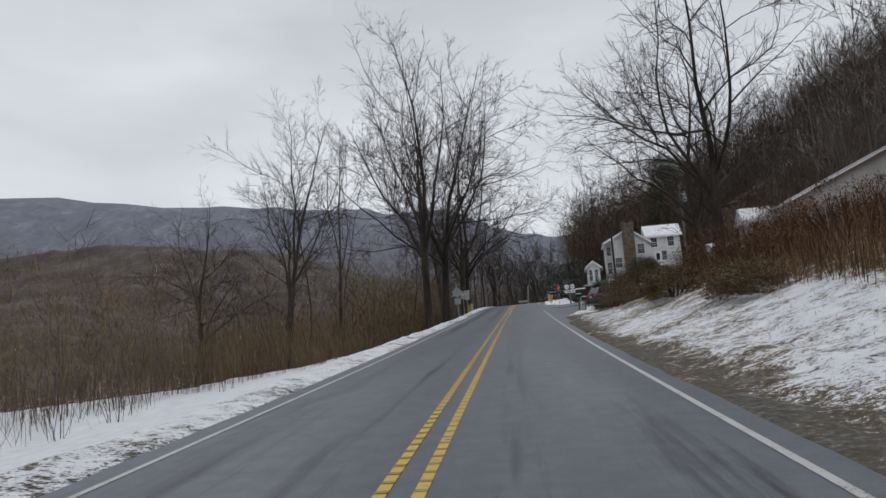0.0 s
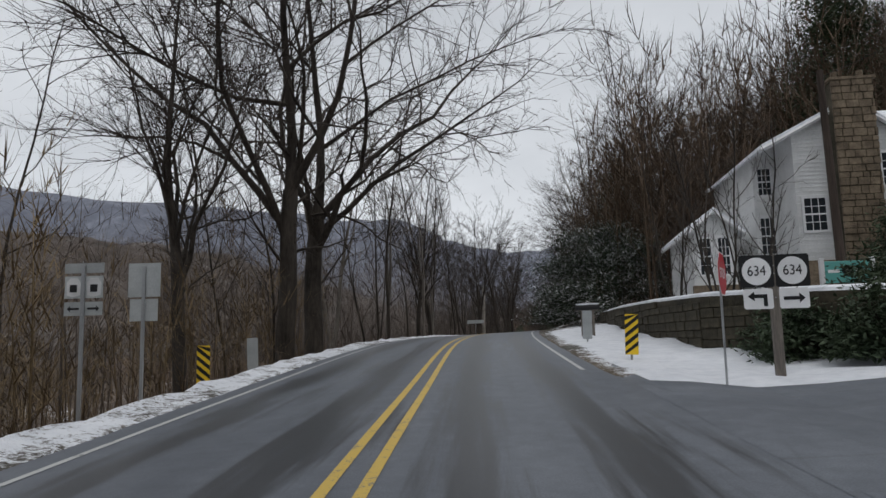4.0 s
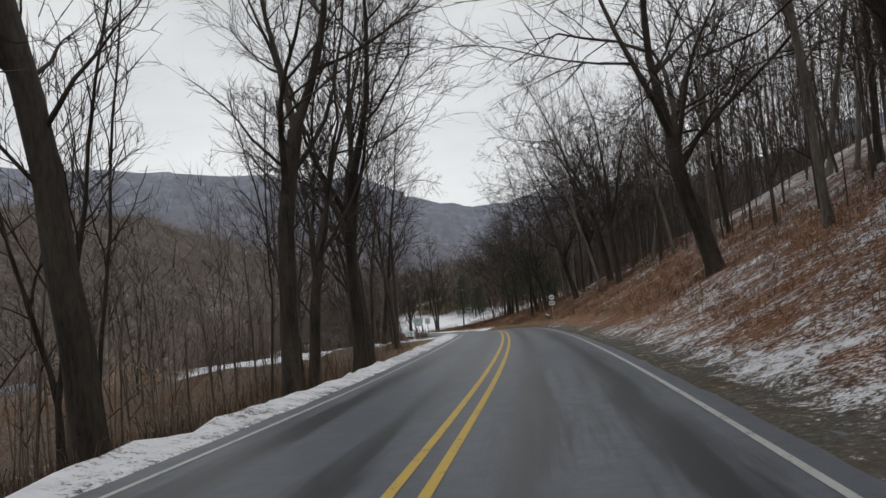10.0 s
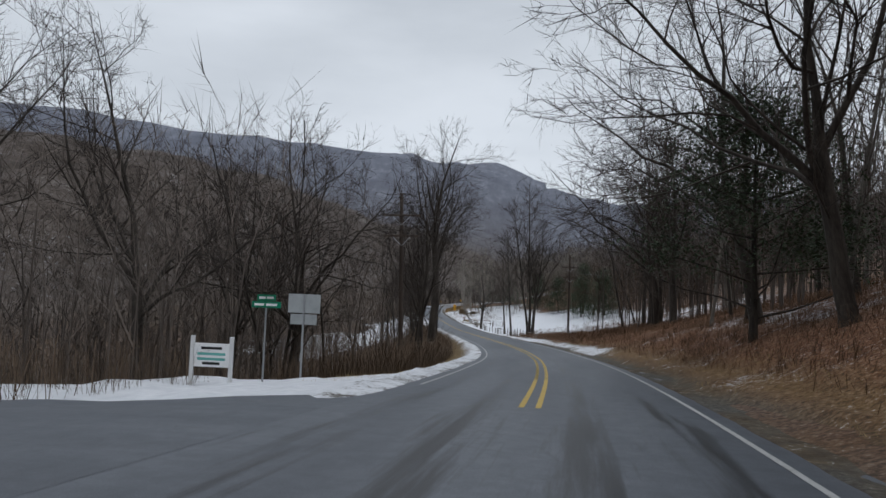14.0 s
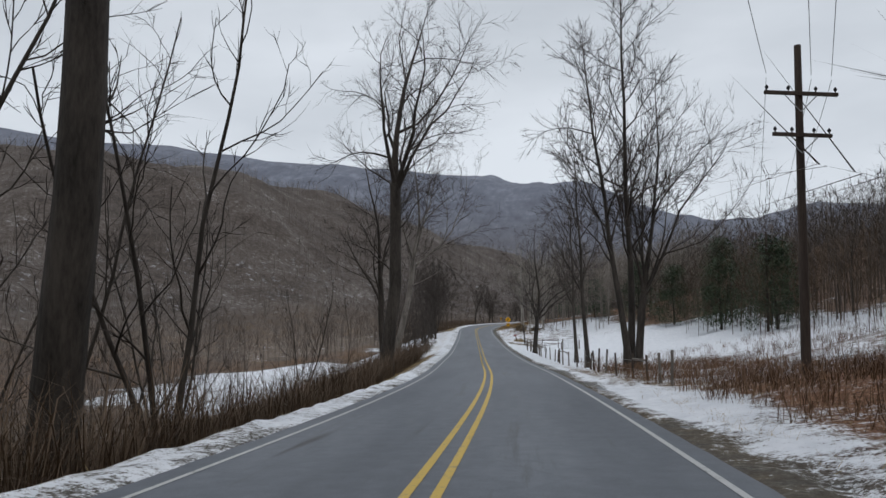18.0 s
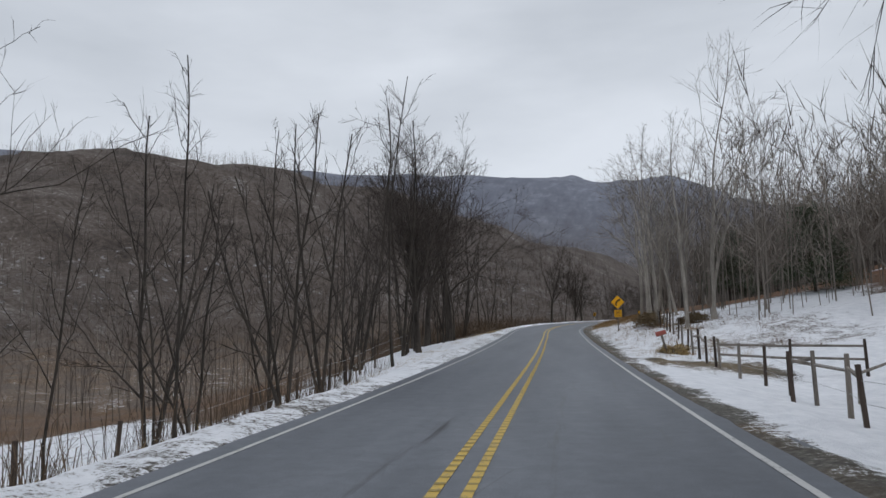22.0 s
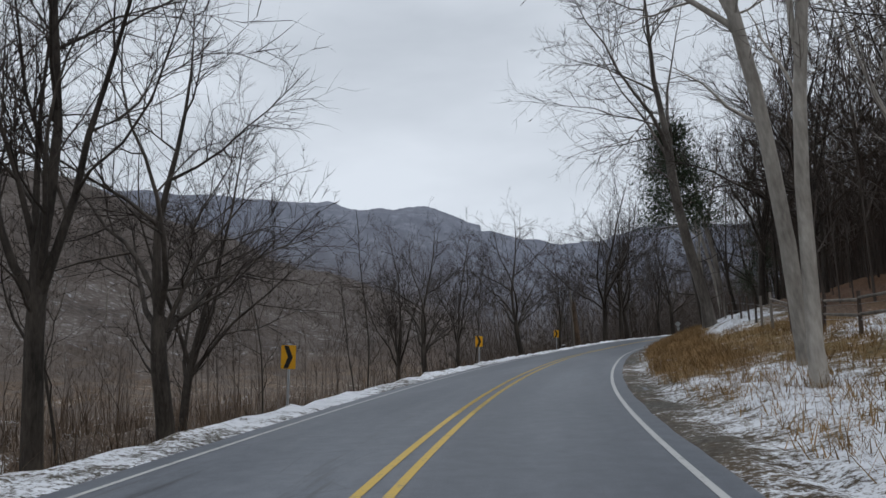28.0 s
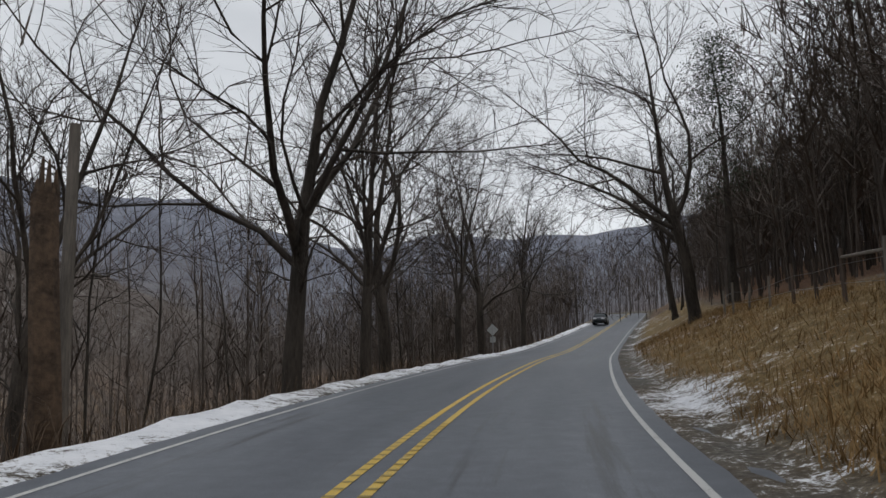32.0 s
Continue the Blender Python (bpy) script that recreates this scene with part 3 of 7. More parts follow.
def cover_of(x, y, s, u):
    snow, leaf = np.full(len(x), 0.34), np.full(len(x), 0.35)
    for s0, s1, u0, u1, a, b in COVERS:
        w = np.clip((s - s0) / 6 + 0.5, 0, 1) * np.clip((s1 - s) / 6 + 0.5, 0, 1) * np.clip((u - u0) / 1.5 + 0.5, 0, 1) * np.clip((u1 - u) / 1.5 + 0.5, 0, 1)
        snow, leaf = snow + (a - snow) * w, leaf + (b - leaf) * w
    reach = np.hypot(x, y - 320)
    # share of the painted haze, growing with distance from the valley
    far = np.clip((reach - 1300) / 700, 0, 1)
    snow = snow * (1 - 0.25 * np.clip((np.abs(u) - 60) / 60, 0, 1))
    verge = np.clip(1 - np.abs(np.abs(u) - 3.75) / 0.4, 0, 1)
    snow = snow + (0.42 - snow) * verge * (u > 0) * 0.8
    leaf = leaf * (1 - np.clip(1 - (np.abs(u) - 4.2) / 0.9, 0, 1))
    straw = np.zeros(len(x))
    for s0, s1, u0, u1, a in STRAW:
        w = np.clip((s - s0) / 6 + 0.5, 0, 1) * np.clip((s1 - s) / 6 + 0.5, 0, 1) * np.clip((u - u0) / 1.2 + 0.5, 0, 1) * np.clip((u1 - u) / 1.2 + 0.5, 0, 1)
        straw = straw + (a - straw) * w
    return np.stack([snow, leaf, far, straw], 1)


def painted(me, name, values):
    c = me.color_attributes.new(name, "FLOAT_COLOR", "POINT")
    c.data.foreach_set("color", np.asarray(values, np.float32).ravel())


def grid_faces(nr, nc, keep=None):
    i = np.arange(nr * nc).reshape(nr, nc)
    f = np.stack([i[:-1, :-1], i[:-1, 1:], i[1:, 1:], i[1:, :-1]], 2).reshape(-1, 4)
    return f if keep is None else f[keep.reshape(-1)]


def smooth(me):
    me.polygons.foreach_set("use_smooth", [True] * len(me.polygons))


def apron_edge(s):
    """Outer edge of the asphalt beside the road, widening towards the lane."""
    f = np.clip((s - 42) / 20, 0, 1)
    g = np.clip((s - 64.5) / 3.5, 0, 1)
    return 3.85 + 3.0 * f * f * (3 - 2 * f) + 6.0 * g * g * (3 - 2 * g) + 0.07 * np.sin(s * 1.7) + 0.05 * np.sin(s * 4.3)


def build_ground():
    # broad sheet, open along the road, where a finer strip takes its place
    gx, gy = axis(-420, 260, 5.0, 4300), axis(-80, 740, 5.0, 4300)
    X, Y = np.meshgrid(gx, gy)
    x, y = X.ravel(), Y.ravel()
    s, u = to_road(x, y)
    z = land(x, y, s, u) - 0.5 * np.clip((13 - np.abs(u)) / 3, 0, 1)
    v1 = np.stack([x, y, z], 1)
    f1 = grid_faces(len(gy), len(gx))
    inside = ((np.abs(u) < 6) & (s > -75) & (s < 735))[f1].all(1)
    f1 = f1[~inside]
    c1 = cover_of(x, y, s, u)
    # fine strip: lumps of snow and turf along the verges
    ss = np.arange(-78, 738, 0.8)
    right = np.array([2.6, 3.3, 3.6, 3.9, 4.2, 4.5, 4.8, 5.2, 5.6, 6.1, 6.7, 7.4, 8.2, 9.1, 10.2, 11.5, 13.0, 15.0])
    verts, faces, cover, n = [v1], [f1], [c1], len(v1)
    for side in (1, -1):
        us = right * side
        S, U = np.meshgrid(ss, us, indexing="ij")
        sx, ux = S.ravel(), U.ravel()
        cx, cy, cz, nx, ny = centre(sx)
        px, py = cx + nx * ux, cy + ny * ux
        pz = land(px, py, sx, ux)
        cov = cover_of(px, py, sx, ux)
        a = np.abs(ux)
        amount = np.clip((a - 3.5) / 0.8, 0, 1)
        lump = (lumps(px, py, 1.7, 0.06) + lumps(px + 9, py, 0.7, 0.05)) * amount
        ridge = np.exp(-((a - (4.35 if side < 0 else 5.2)) / 0.5) ** 2) * (0.08 if side < 0 else 0.05) * (1 + lumps(px, py, 3.0, 0.7))
        flat = 1 - np.clip((sx - 246) / 3, 0, 1) * np.clip((268 - sx) / 3, 0, 1) * (side < 0)
        flat = flat * (1 - np.clip((sx - 65) / 2, 0, 1) * np.clip((83 - sx) / 2, 0, 1) * (side > 0))
        if side > 0:
            flat = flat * (1 - np.clip((apron_edge(sx) + 0.15 - ux) / 0.5, 0, 1) * np.clip((sx - 37) / 2, 0, 1) * np.clip((76 - sx) / 2, 0, 1))
        edge = np.clip((a - 13.5) / 1.4, 0, 1)
        pz = pz + (lump + ridge) * flat + 0.02 - 0.06 * (1 - flat) - 0.06 * (a < 3.5) - edge * 0.55
        v = np.stack([px, py, pz], 1)
        f = grid_faces(len(ss), len(us)) + n
        verts.append(v)
        faces.append(f if side < 0 else f[:, ::-1])
        cover.append(cov)
        n += len(v)
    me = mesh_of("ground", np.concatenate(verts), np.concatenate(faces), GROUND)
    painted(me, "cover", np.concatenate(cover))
    v = np.concatenate(verts)
    s, u = to_road(v[:, 0], v[:, 1])
    w = np.clip((np.abs(u) - 75) / 50, 0, 1)
    # snow shows through the thin woods at the foot of the long hill
    height = v[:, 2] - spline(ROAD_Z, s)
    foot = 0.3 * np.clip((v[:, 0] + 420) / 160, 0, 1) * np.clip((v[:, 1] - 380) / 60, 0, 1) * np.clip((70 - height) / 45, 0, 1) * (v[:, 0] < -60)
    painted(me, "wooded", np.stack([w, foot, w, 1 + 0 * w], 1))
    smooth(me)
    return tagged(new("ground", me), "snow-dusted valley ground with leaf litter, verges and wooded hills", "ground", kind="structure")


def ribbon(name, s0, s1, u0, u1, up, mat, step=2.0, label="", category="", parent=None, strips=1):
    """A flat strip that follows the road, with a skirt at its edges."""
    ss = np.arange(s0, s1 + 0.01, step)
    us = np.linspace(u0, u1, strips + 1)
    S, U = np.meshgrid(ss, us, indexing="ij")
    sx, ux = S.ravel(), U.ravel()
    cx, cy, cz, nx, ny = centre(sx)
    px, py = cx + nx * ux, cy + ny * ux
    bank = np.interp(sx, STEP * np.arange(len(ROAD_BANK)), ROAD_BANK)
    pz = cz + bank * ux + up
    me = mesh_of(name, np.stack([px, py, pz], 1), grid_faces(len(ss), len(us)), mat)
    me.flip_normals() if me.polygons[0].normal.z < 0 else None
    return me, sx, ux


def build_road():
    me, sx, ux = ribbon("road", -76, 730, -3.75, 3.95, 0.0, ASPHALT, 1.5, strips=44)
    uv = me.uv_layers.new(name="road")
    idx = np.zeros(len(me.loops), int)
    me.loops.foreach_get("vertex_index", idx)
    uv.data.foreach_set("uv", np.stack([ux[idx], sx[idx]], 1).astype(np.float32).ravel())
    wet = np.interp(sx, [-80, 40, 75, 140, 250, 280, 330, 560, 600, 640, 720], [0.42, 0.5, 0.78, 0.8, 0.66, 0.45, 0.36, 0.34, 0.45, 0.48, 0.45])
    track = sum(np.exp(-((ux - c) / 0.34) ** 2) for c in (0.95, 2.45, -0.9, -2.4))
    painted(me, "cover", np.stack([wet, np.clip(track, 0, 1), 0 * wet, 1 + 0 * wet], 1))
    road = tagged(new("road", me), "damp grey two-lane asphalt road with worn wheel tracks", "road", kind="structure")
    for name, u, w, mat in (("yellow_line", -0.16, 0.11, YELLOW_LINE), ("yellow_line", 0.16, 0.11, YELLOW_LINE),
                            ("white_line", LEFT_EDGE, 0.085, WHITE_LINE), ("white_line", RIGHT_EDGE, 0.09, WHITE_LINE)):
        spans = [(-76, 730)]
        if name == "yellow_line":
            spans = [(-76, 249), (266, 730)]
        elif u > 0:
            spans = [(-76, 66), (84, 730)]
        else:
            spans = [(-76, 244), (271, 730)]
        for a, b in spans:
            lm, _, _ = ribbon(name, a, b, u - w / 2, u + w / 2, 0.006, mat, 1.5)
            ob = new(name, lm)
            ob.parent = road
    # milled grooves across the centre line
    verts, faces = [], []
    for a, b in ((-40, 60), (118, 170), (275, 312), (372, 470), (535, 600)):
        for k, sg in enumerate(np.arange(a, b, 0.305)):
            x, y, z, nx, ny = (float(q) for q in centre(sg))
            for (u0, u1) in ((-0.215, -0.105), (0.105, 0.215)):
                n = len(verts)
                for du, ds in ((u0, -0.045), (u1, -0.045), (u1, 0.045), (u0, 0.045)):
                    verts.append((x + nx * du - ny * ds, y + ny * du + nx * ds, z + 0.010))
                faces.append((n, n + 1, n + 2, n + 3))
    gm = mesh_of("rumble_grooves", verts, faces, worn("groove_asphalt", (0.24, 0.19, 0.08), (0.38, 0.29, 0.10)))
    g = tagged(new("rumble_grooves", gm), "milled rumble grooves across the centre line", "", kind="stuff")
    g.parent = road
    return road


ground = build_ground()
road = build_road()


# ---------------------------------------------------------------- trees
class Shape:
    """Vertices and faces of tapered, bending branches."""

    def __init__(self):
        self.v, self.f = [], []

    def tube(self, pts, radii, sides):
        n = len(self.v)
        for i, (p, r) in enumerate(zip(pts, radii)):
            d = pts[min(i + 1, len(pts) - 1)] - pts[max(i - 1, 0)]
            d.normalize()
            a = Vector((1, 0, 0)) if abs(d.x) < 0.8 else Vector((0, 1, 0))
            e1 = d.cross(a)
            e1.normalize()
            e2 = d.cross(e1)
            if i == len(pts) - 1 and r < 0.004:
                self.v.append(p)
                last = len(self.v) - 1
                for k in range(sides):
                    self.f.append((last - sides + k, last - sides + (k + 1) % sides, last))
                return
            for k in range(sides):
                c = 2 * math.pi * k / sides
                self.v.append(p + e1 * (r * math.cos(c)) + e2 * (r * math.sin(c)))
            if i:
                b = n + i * sides
                for k in range(sides):
                    self.f.append((b - sides + k, b - sides + (k + 1) % sides, b + (k + 1) % sides, b + k))


    def sliver(self, pts, w, side):
        """A last twig, three flat faces only."""
        n = len(self.v)
        self.v += [pts[0] - side * w, pts[0] + side * w, pts[1] + side * (w * 0.7), pts[1] - side * (w * 0.7), pts[2]]
        self.f += [(n, n + 1, n + 2, n + 3), (n + 3, n + 2, n + 4)]


def bough(rng, start, way, length, r0, r1, segs, wander, lift):
    pts, p, d = [start.copy()], start.copy(), way.normalized()
    for i in range(segs):
        d = d + Vector((rng.gauss(0, wander), rng.gauss(0, wander), rng.gauss(0, wander) + lift))
        d.normalize()
        p = p + d * (length / segs)
        pts.append(p.copy())
    return pts, [r0 + (r1 - r0) * (i / segs) ** 0.72 for i in range(segs + 1)]


def point_on(pts, radii, f):
    q = f * (len(pts) - 1)
    i = min(int(q), len(pts) - 2)
    w = q - i
    return pts[i].lerp(pts[i + 1], w), (pts[i + 1] - pts[i]).normalized(), radii[i] * (1 - w) + radii[i + 1] * w


def aside(rng, d, angle, turn):
    a = Vector((0, 0, 1)) if abs(d.z) < 0.9 else Vector((1, 0, 0))
    e1 = d.cross(a).normalized()
    e2 = d.cross(e1)
    return d * math.cos(angle) + (e1 * math.cos(turn) + e2 * math.sin(turn)) * math.sin(angle)


def tree_mesh(seed, height, radius, form, density=1.0, bark=None, twigs=None):
    """Meshes of a bare tree: trunk with limbs, and crown of branches and twigs.
    form: fork (part of the height), leaders, their spread, limb length (part of the height), limb angle, lift, wander, stems."""
    bark, twigs = bark or BARK, twigs or TWIG
    fork, leaders, spread, reach, angle, lift, wander, stems = form
    rng = random.Random(seed)
    wood, crown = Shape(), Shape()

    def twiggy(bp, br, ln, first):
        for k in range(int((5 + ln * 1.9) * density)):
            g = rng.uniform(first, 1.0)
            p2, d2, r2 = point_on(bp, br, g)
            l2 = ln * rng.uniform(0.26, 0.5) * (1.15 - 0.5 * g)
            cp, cr = bough(rng, p2, aside(rng, d2, rng.uniform(0.45, 0.95), rng.uniform(0, 6.28)), l2, min(r2 * 0.7, 0.008 + l2 * 0.008), 0.005, 3, wander * 1.2, lift * 1.2)
            crown.tube(cp, cr, 3)
            for m in range(int((4.2 + l2 * 3.2) * density)):
                p3, d3, r3 = point_on(cp, cr, rng.uniform(0.15, 1.0))
                l3 = max(0.4, l2 * rng.uniform(0.3, 0.6))
                ep, er = bough(rng, p3, aside(rng, d3, rng.uniform(0.35, 0.85), rng.uniform(0, 6.28)), l3, 0.01, 0.002, 2, wander * 1.3, lift)
                crown.sliver(ep, 0.008 + l3 * 0.002, aside(rng, d3, 1.57, rng.uniform(0, 6.28)))

    for stem in range(stems):
        tilt = Vector((rng.gauss(0, 0.05), rng.gauss(0, 0.05), 1)) if stems == 1 else Vector((rng.uniform(-0.3, 0.3), rng.uniform(-0.3, 0.3), 1))
        hs, rs = height * (1 if stem == 0 else rng.uniform(0.7, 1.0)), radius * (1 if stem == 0 else rng.uniform(0.6, 0.95))
        base = Vector((0, 0, -0.6)) if stem == 0 else Vector((rng.uniform(-1, 1) * radius, rng.uniform(-1, 1) * radius, -0.5))
        single = leaders <= 1
        tp, tr = bough(rng, base, tilt, hs * (1 if single else fork) + 0.6, rs, 0.02 if single else rs * 0.72, 10 if single else 6, wander * 0.3, 0.03)
        tr[0] *= 1.5
        wood.tube(tp, tr, 8)
        axes = [(tp, tr, fork, hs)]
        if not single:
            axes = [(tp, tr, 0.55, hs * 0.55)]
            a0 = rng.uniform(0, 6.28)
            for j in range(leaders):
                way = aside(rng, (tp[-1] - tp[-2]).normalized(), spread * (0.16 if j == 0 else rng.uniform(0.75, 1.25)), a0 + j * 6.28 / leaders + rng.uniform(-0.4, 0.4))
                ll = hs * (1 - fork) * (1.06 if j == 0 else rng.uniform(0.66, 1.0))
                f0 = 1.0 if j < 2 else rng.uniform(0.72, 1.0)
                p0, _, r0 = point_on(tp, tr, f0 * 0.999)
                lp, lr = bough(rng, p0, way, ll, r0 * (0.84 if j == 0 else rng.uniform(0.42, 0.66)), 0.012, 8, wander * (0.45 if j == 0 else 0.8), 0.07)
                wood.tube(lp, lr, 6)
                axes.append((lp, lr, 0.12, ll * 1.25))
        for ap, ar, start, span in axes:
            limbs = max(2, int((19 if single else (4 if start == 0.55 else 9)) * density))
            for j in range(limbs):
                f = start + (0.97 - start) * (j + rng.random() * 0.7) / limbs
                p, d, r = point_on(ap, ar, f)
                ln = span * reach * (1.15 - 0.75 * f) * rng.uniform(0.75, 1.2)
                bp, br = bough(rng, p, aside(rng, d, angle * rng.uniform(0.75, 1.2), j * 2.4 + rng.uniform(-0.5, 0.5)), ln, min(r * 0.6, 0.014 + ln * 0.0145), 0.010, 6, wander, lift)
                wood.tube(bp, br, 4)
                twiggy(bp, br, ln, 0.15)
            twiggy(ap, ar, span * 0.3, 0.7)
    a = mesh_of("trunk", wood.v, wood.f, bark)
    smooth(a)
    return a, mesh_of("crown", crown.v, crown.f, twigs)


#           fork  leaders spread reach angle lift  wander stems
SPREADING = (0.3, 6, 0.68, 0.5, 0.9, 0.03, 0.2, 1)
UPRIGHT = (0.33, 6, 0.46, 0.46, 0.8, 0.07, 0.16, 1)
SLENDER = (0.3, 1, 0, 0.3, 0.8, 0.08, 0.16, 1)
CLUMP = (0.2, 1, 0, 0.34, 0.7, 0.1, 0.16, 3)
FOREST = (0.42, 3, 0.34, 0.42, 0.8, 0.08, 0.16, 1)
KINDS = {}


def tree_kind(key, seed, height, radius, form, density, bark=None, twigs=None):
    pair = tree_mesh(seed, height, radius, form, density, bark, twigs)
    top = max(v.co.z for v in pair[1].vertices)
    if abs(top / height - 1) > 0.12:
        pair = tree_mesh(seed, height, radius * top / height, form, density, bark, twigs)
    KINDS[key] = (top, pair)


tree_kind("oak", 11, 18, 0.32, SPREADING, 0.82)
tree_kind("oak_b", 12, 18, 0.32, SPREADING, 0.82)
tree_kind("walnut", 13, 19, 0.25, UPRIGHT, 0.86)
tree_kind("walnut_b", 14, 19, 0.24, UPRIGHT, 0.86)
tree_kind("elm", 27, 26, 0.5, (0.5, 5, 0.5, 0.5, 0.9, 0.03, 0.2, 1), 0.8)
tree_kind("poplar", 25, 17, 0.2, SLENDER, 1.0)
tree_kind("forest", 21, 18, 0.15, FOREST, 0.47)
tree_kind("forest_b", 22, 18, 0.125, FOREST, 0.47)
tree_kind("forest_c", 23, 18, 0.15, FOREST, 0.5, BARK_GREY, TWIG_PALE)
tree_kind("slim", 15, 15, 0.095, SLENDER, 0.52)
tree_kind("slim_b", 16, 15, 0.085, SLENDER, 0.52)
tree_kind("clump", 17, 10, 0.08, CLUMP, 0.5)
tree_kind("clump_b", 18, 10, 0.08, CLUMP, 0.5)
tree_kind("pale", 19, 17, 0.17, (0.48, 5, 0.4, 0.44, 0.85, 0.06, 0.16, 1), 0.6, BARK_PALE, TWIG_PALE)
tree_kind("tulip", 31, 24, 0.38, (0.42, 5, 0.42, 0.46, 0.85, 0.06, 0.16, 1), 0.8)
tree_kind("sycamore", 33, 24, 0.3, (0.46, 4, 0.5, 0.52, 0.95, 0.03, 0.18, 1), 0.8, BARK_GREY)
tree_kind("pale_b", 20, 17, 0.14, FOREST, 0.6, BARK_PALE, TWIG_PALE)
TREE_TEXT = {"oak": "bare dark broad-limbed tree with a spreading crown", "walnut": "tall bare dark tree with rising limbs", "slim": "slender bare young tree",
             "clump": "bare young tree with several thin stems", "pale": "bare pale-barked tree with fine twigs", "forest": "tall bare forest tree with forked stem",
             "sycamore": "tall bare tree with a thick grey-brown trunk", "tulip": "tall bare tree with a thick straight trunk", "elm": "massive bare tree with a thick dark trunk", "poplar": "tall bare tree with one straight trunk"}


def tree(kind, s, u, height=None, turn=None, lean=(0, 0), note="", group="", wide=1.0):
    h0, (trunk_mesh, crown_mesh) = KINDS[kind]
    k = (height or h0) / h0
    p = at(s, u)
    turn = (s * 37.7 + u * 91.3) % 360 if turn is None else turn
    t = new("tree")
    t.matrix_world = pose(p.x, p.y, p.z - 0.05, lean[1], lean[0], 0) @ pose(0, 0, 0, 0, 0, turn) @ Matrix.Diagonal((k * wide, k * wide, k, 1))
    for n, me in (("trunk", trunk_mesh), ("crown", crown_mesh)):
        o = new(n, me)
        o.parent = t
    return tagged(t, TREE_TEXT[kind.split("_")[0]] + (" " + note if note else " in the roadside woods"), "tree", group)


def far_woods(name, seed, places, hmin, hmax, mat, label, limbs=9, twigs=3, fine=1.0, stout=1.0):
    """Many plain bare trees in one mesh, for woods too far or too dense to count."""
    rng = np.random.default_rng(seed)
    n = len(places)
    x, y = places[:, 0], places[:, 1]
    z = land(x, y) - 0.4
    h = rng.uniform(hmin, hmax, n) * rng.uniform(0.7, 1.0, n)
    i = np.arange(n)
    V, F, count = [], [], 0
    bend = rng.normal(0, 0.07, (n, 2)) * h[:, None]
    foot = np.stack([x, y, z], 1)
    mid = foot + np.stack([bend[:, 0] * 0.3, bend[:, 1] * 0.3, h * 0.45], 1)
    top = foot + np.stack([bend[:, 0], bend[:, 1], h * 0.82], 1)
    ang = rng.uniform(0, 6.28, n)
    thick = rng.uniform(0.0022, 0.0052, n) * h * stout
    for ring_at, r in ((foot, thick), (mid, thick * 0.65)):
        for q in (0, 2.09, 4.19):
            V.append(ring_at + np.stack([r * np.cos(ang + q), r * np.sin(ang + q), 0 * r], 1))
    V.append(top)
    for a in range(3):
        b = (a + 1) % 3
        F += [np.stack([i + a * n, i + b * n, i + (3 + b) * n], 1), np.stack([i + a * n, i + (3 + b) * n, i + (3 + a) * n], 1), np.stack([i + (3 + a) * n, i + (3 + b) * n, i + 6 * n], 1)]
    count = 7 * n

    def sliver(p, e, w, az):
        nonlocal count
        o = np.stack([-np.sin(az), np.cos(az), 0 * az], 1) * w[:, None]
        V.extend((p - o, p + o, e))
        F.append(np.stack([i + count, i + count + n, i + count + 2 * n], 1))
        count += 3 * n

    for k in range(limbs):
        f = 0.16 + 0.82 * ((k + rng.random(n)) / limbs) ** 0.75
        p = np.where((f < 0.55)[:, None], foot + (mid - foot) * (f / 0.55)[:, None], mid + (top - mid) * ((f - 0.55) / 0.45)[:, None])
        az, el = rng.uniform(0, 6.28, n), rng.uniform(0.1, 1.05, n)
        ln = h * rng.uniform(0.16, 0.36, n) * (1.15 - 0.55 * f)
        d = np.stack([np.cos(az) * np.cos(el), np.sin(az) * np.cos(el), np.sin(el)], 1)
        e = p + d * ln[:, None]
        sliver(p, e, h * 0.0028 * (1.3 - f), az)
        for m in range(twigs):
            g = rng.uniform(0.2, 0.98, n)
            p2 = p + (e - p) * g[:, None]
            az2, el2 = az + rng.normal(0, 1.1, n), el + rng.uniform(-0.6, 0.6, n)
            e2 = p2 + np.stack([np.cos(az2) * np.cos(el2), np.sin(az2) * np.cos(el2), np.sin(el2)], 1) * (ln * rng.uniform(0.35, 0.75, n))[:, None]
            sliver(p2, e2, h * 0.0021 * fine + 0 * g, az2 + rng.normal(0, 0.6, n))
    me = bpy.data.meshes.new(name)
    v, f = np.concatenate(V), np.concatenate(F)
    me.vertices.add(len(v))
    me.vertices.foreach_set("co", v.astype(np.float32).ravel())
    me.loops.add(len(f) * 3)
    me.loops.foreach_set("vertex_index", f.astype(np.int32).ravel())
    me.polygons.add(len(f))
    me.polygons.foreach_set("loop_start", np.arange(0, len(f) * 3, 3, dtype=np.int32))
    me.update(calc_edges=True)
    me.materials.append(mat)
    return tagged(new(name, me), label, "woods", kind="stuff")


def scatter(seed, n, s0, s1, u0, u1):
    rng = np.random.default_rng(seed)
    s, u = rng.uniform(s0, s1, n), rng.uniform(u0, u1, n)
    x, y, z, nx, ny = centre(s)
    return np.stack([x + nx * u, y + ny * u], 1)


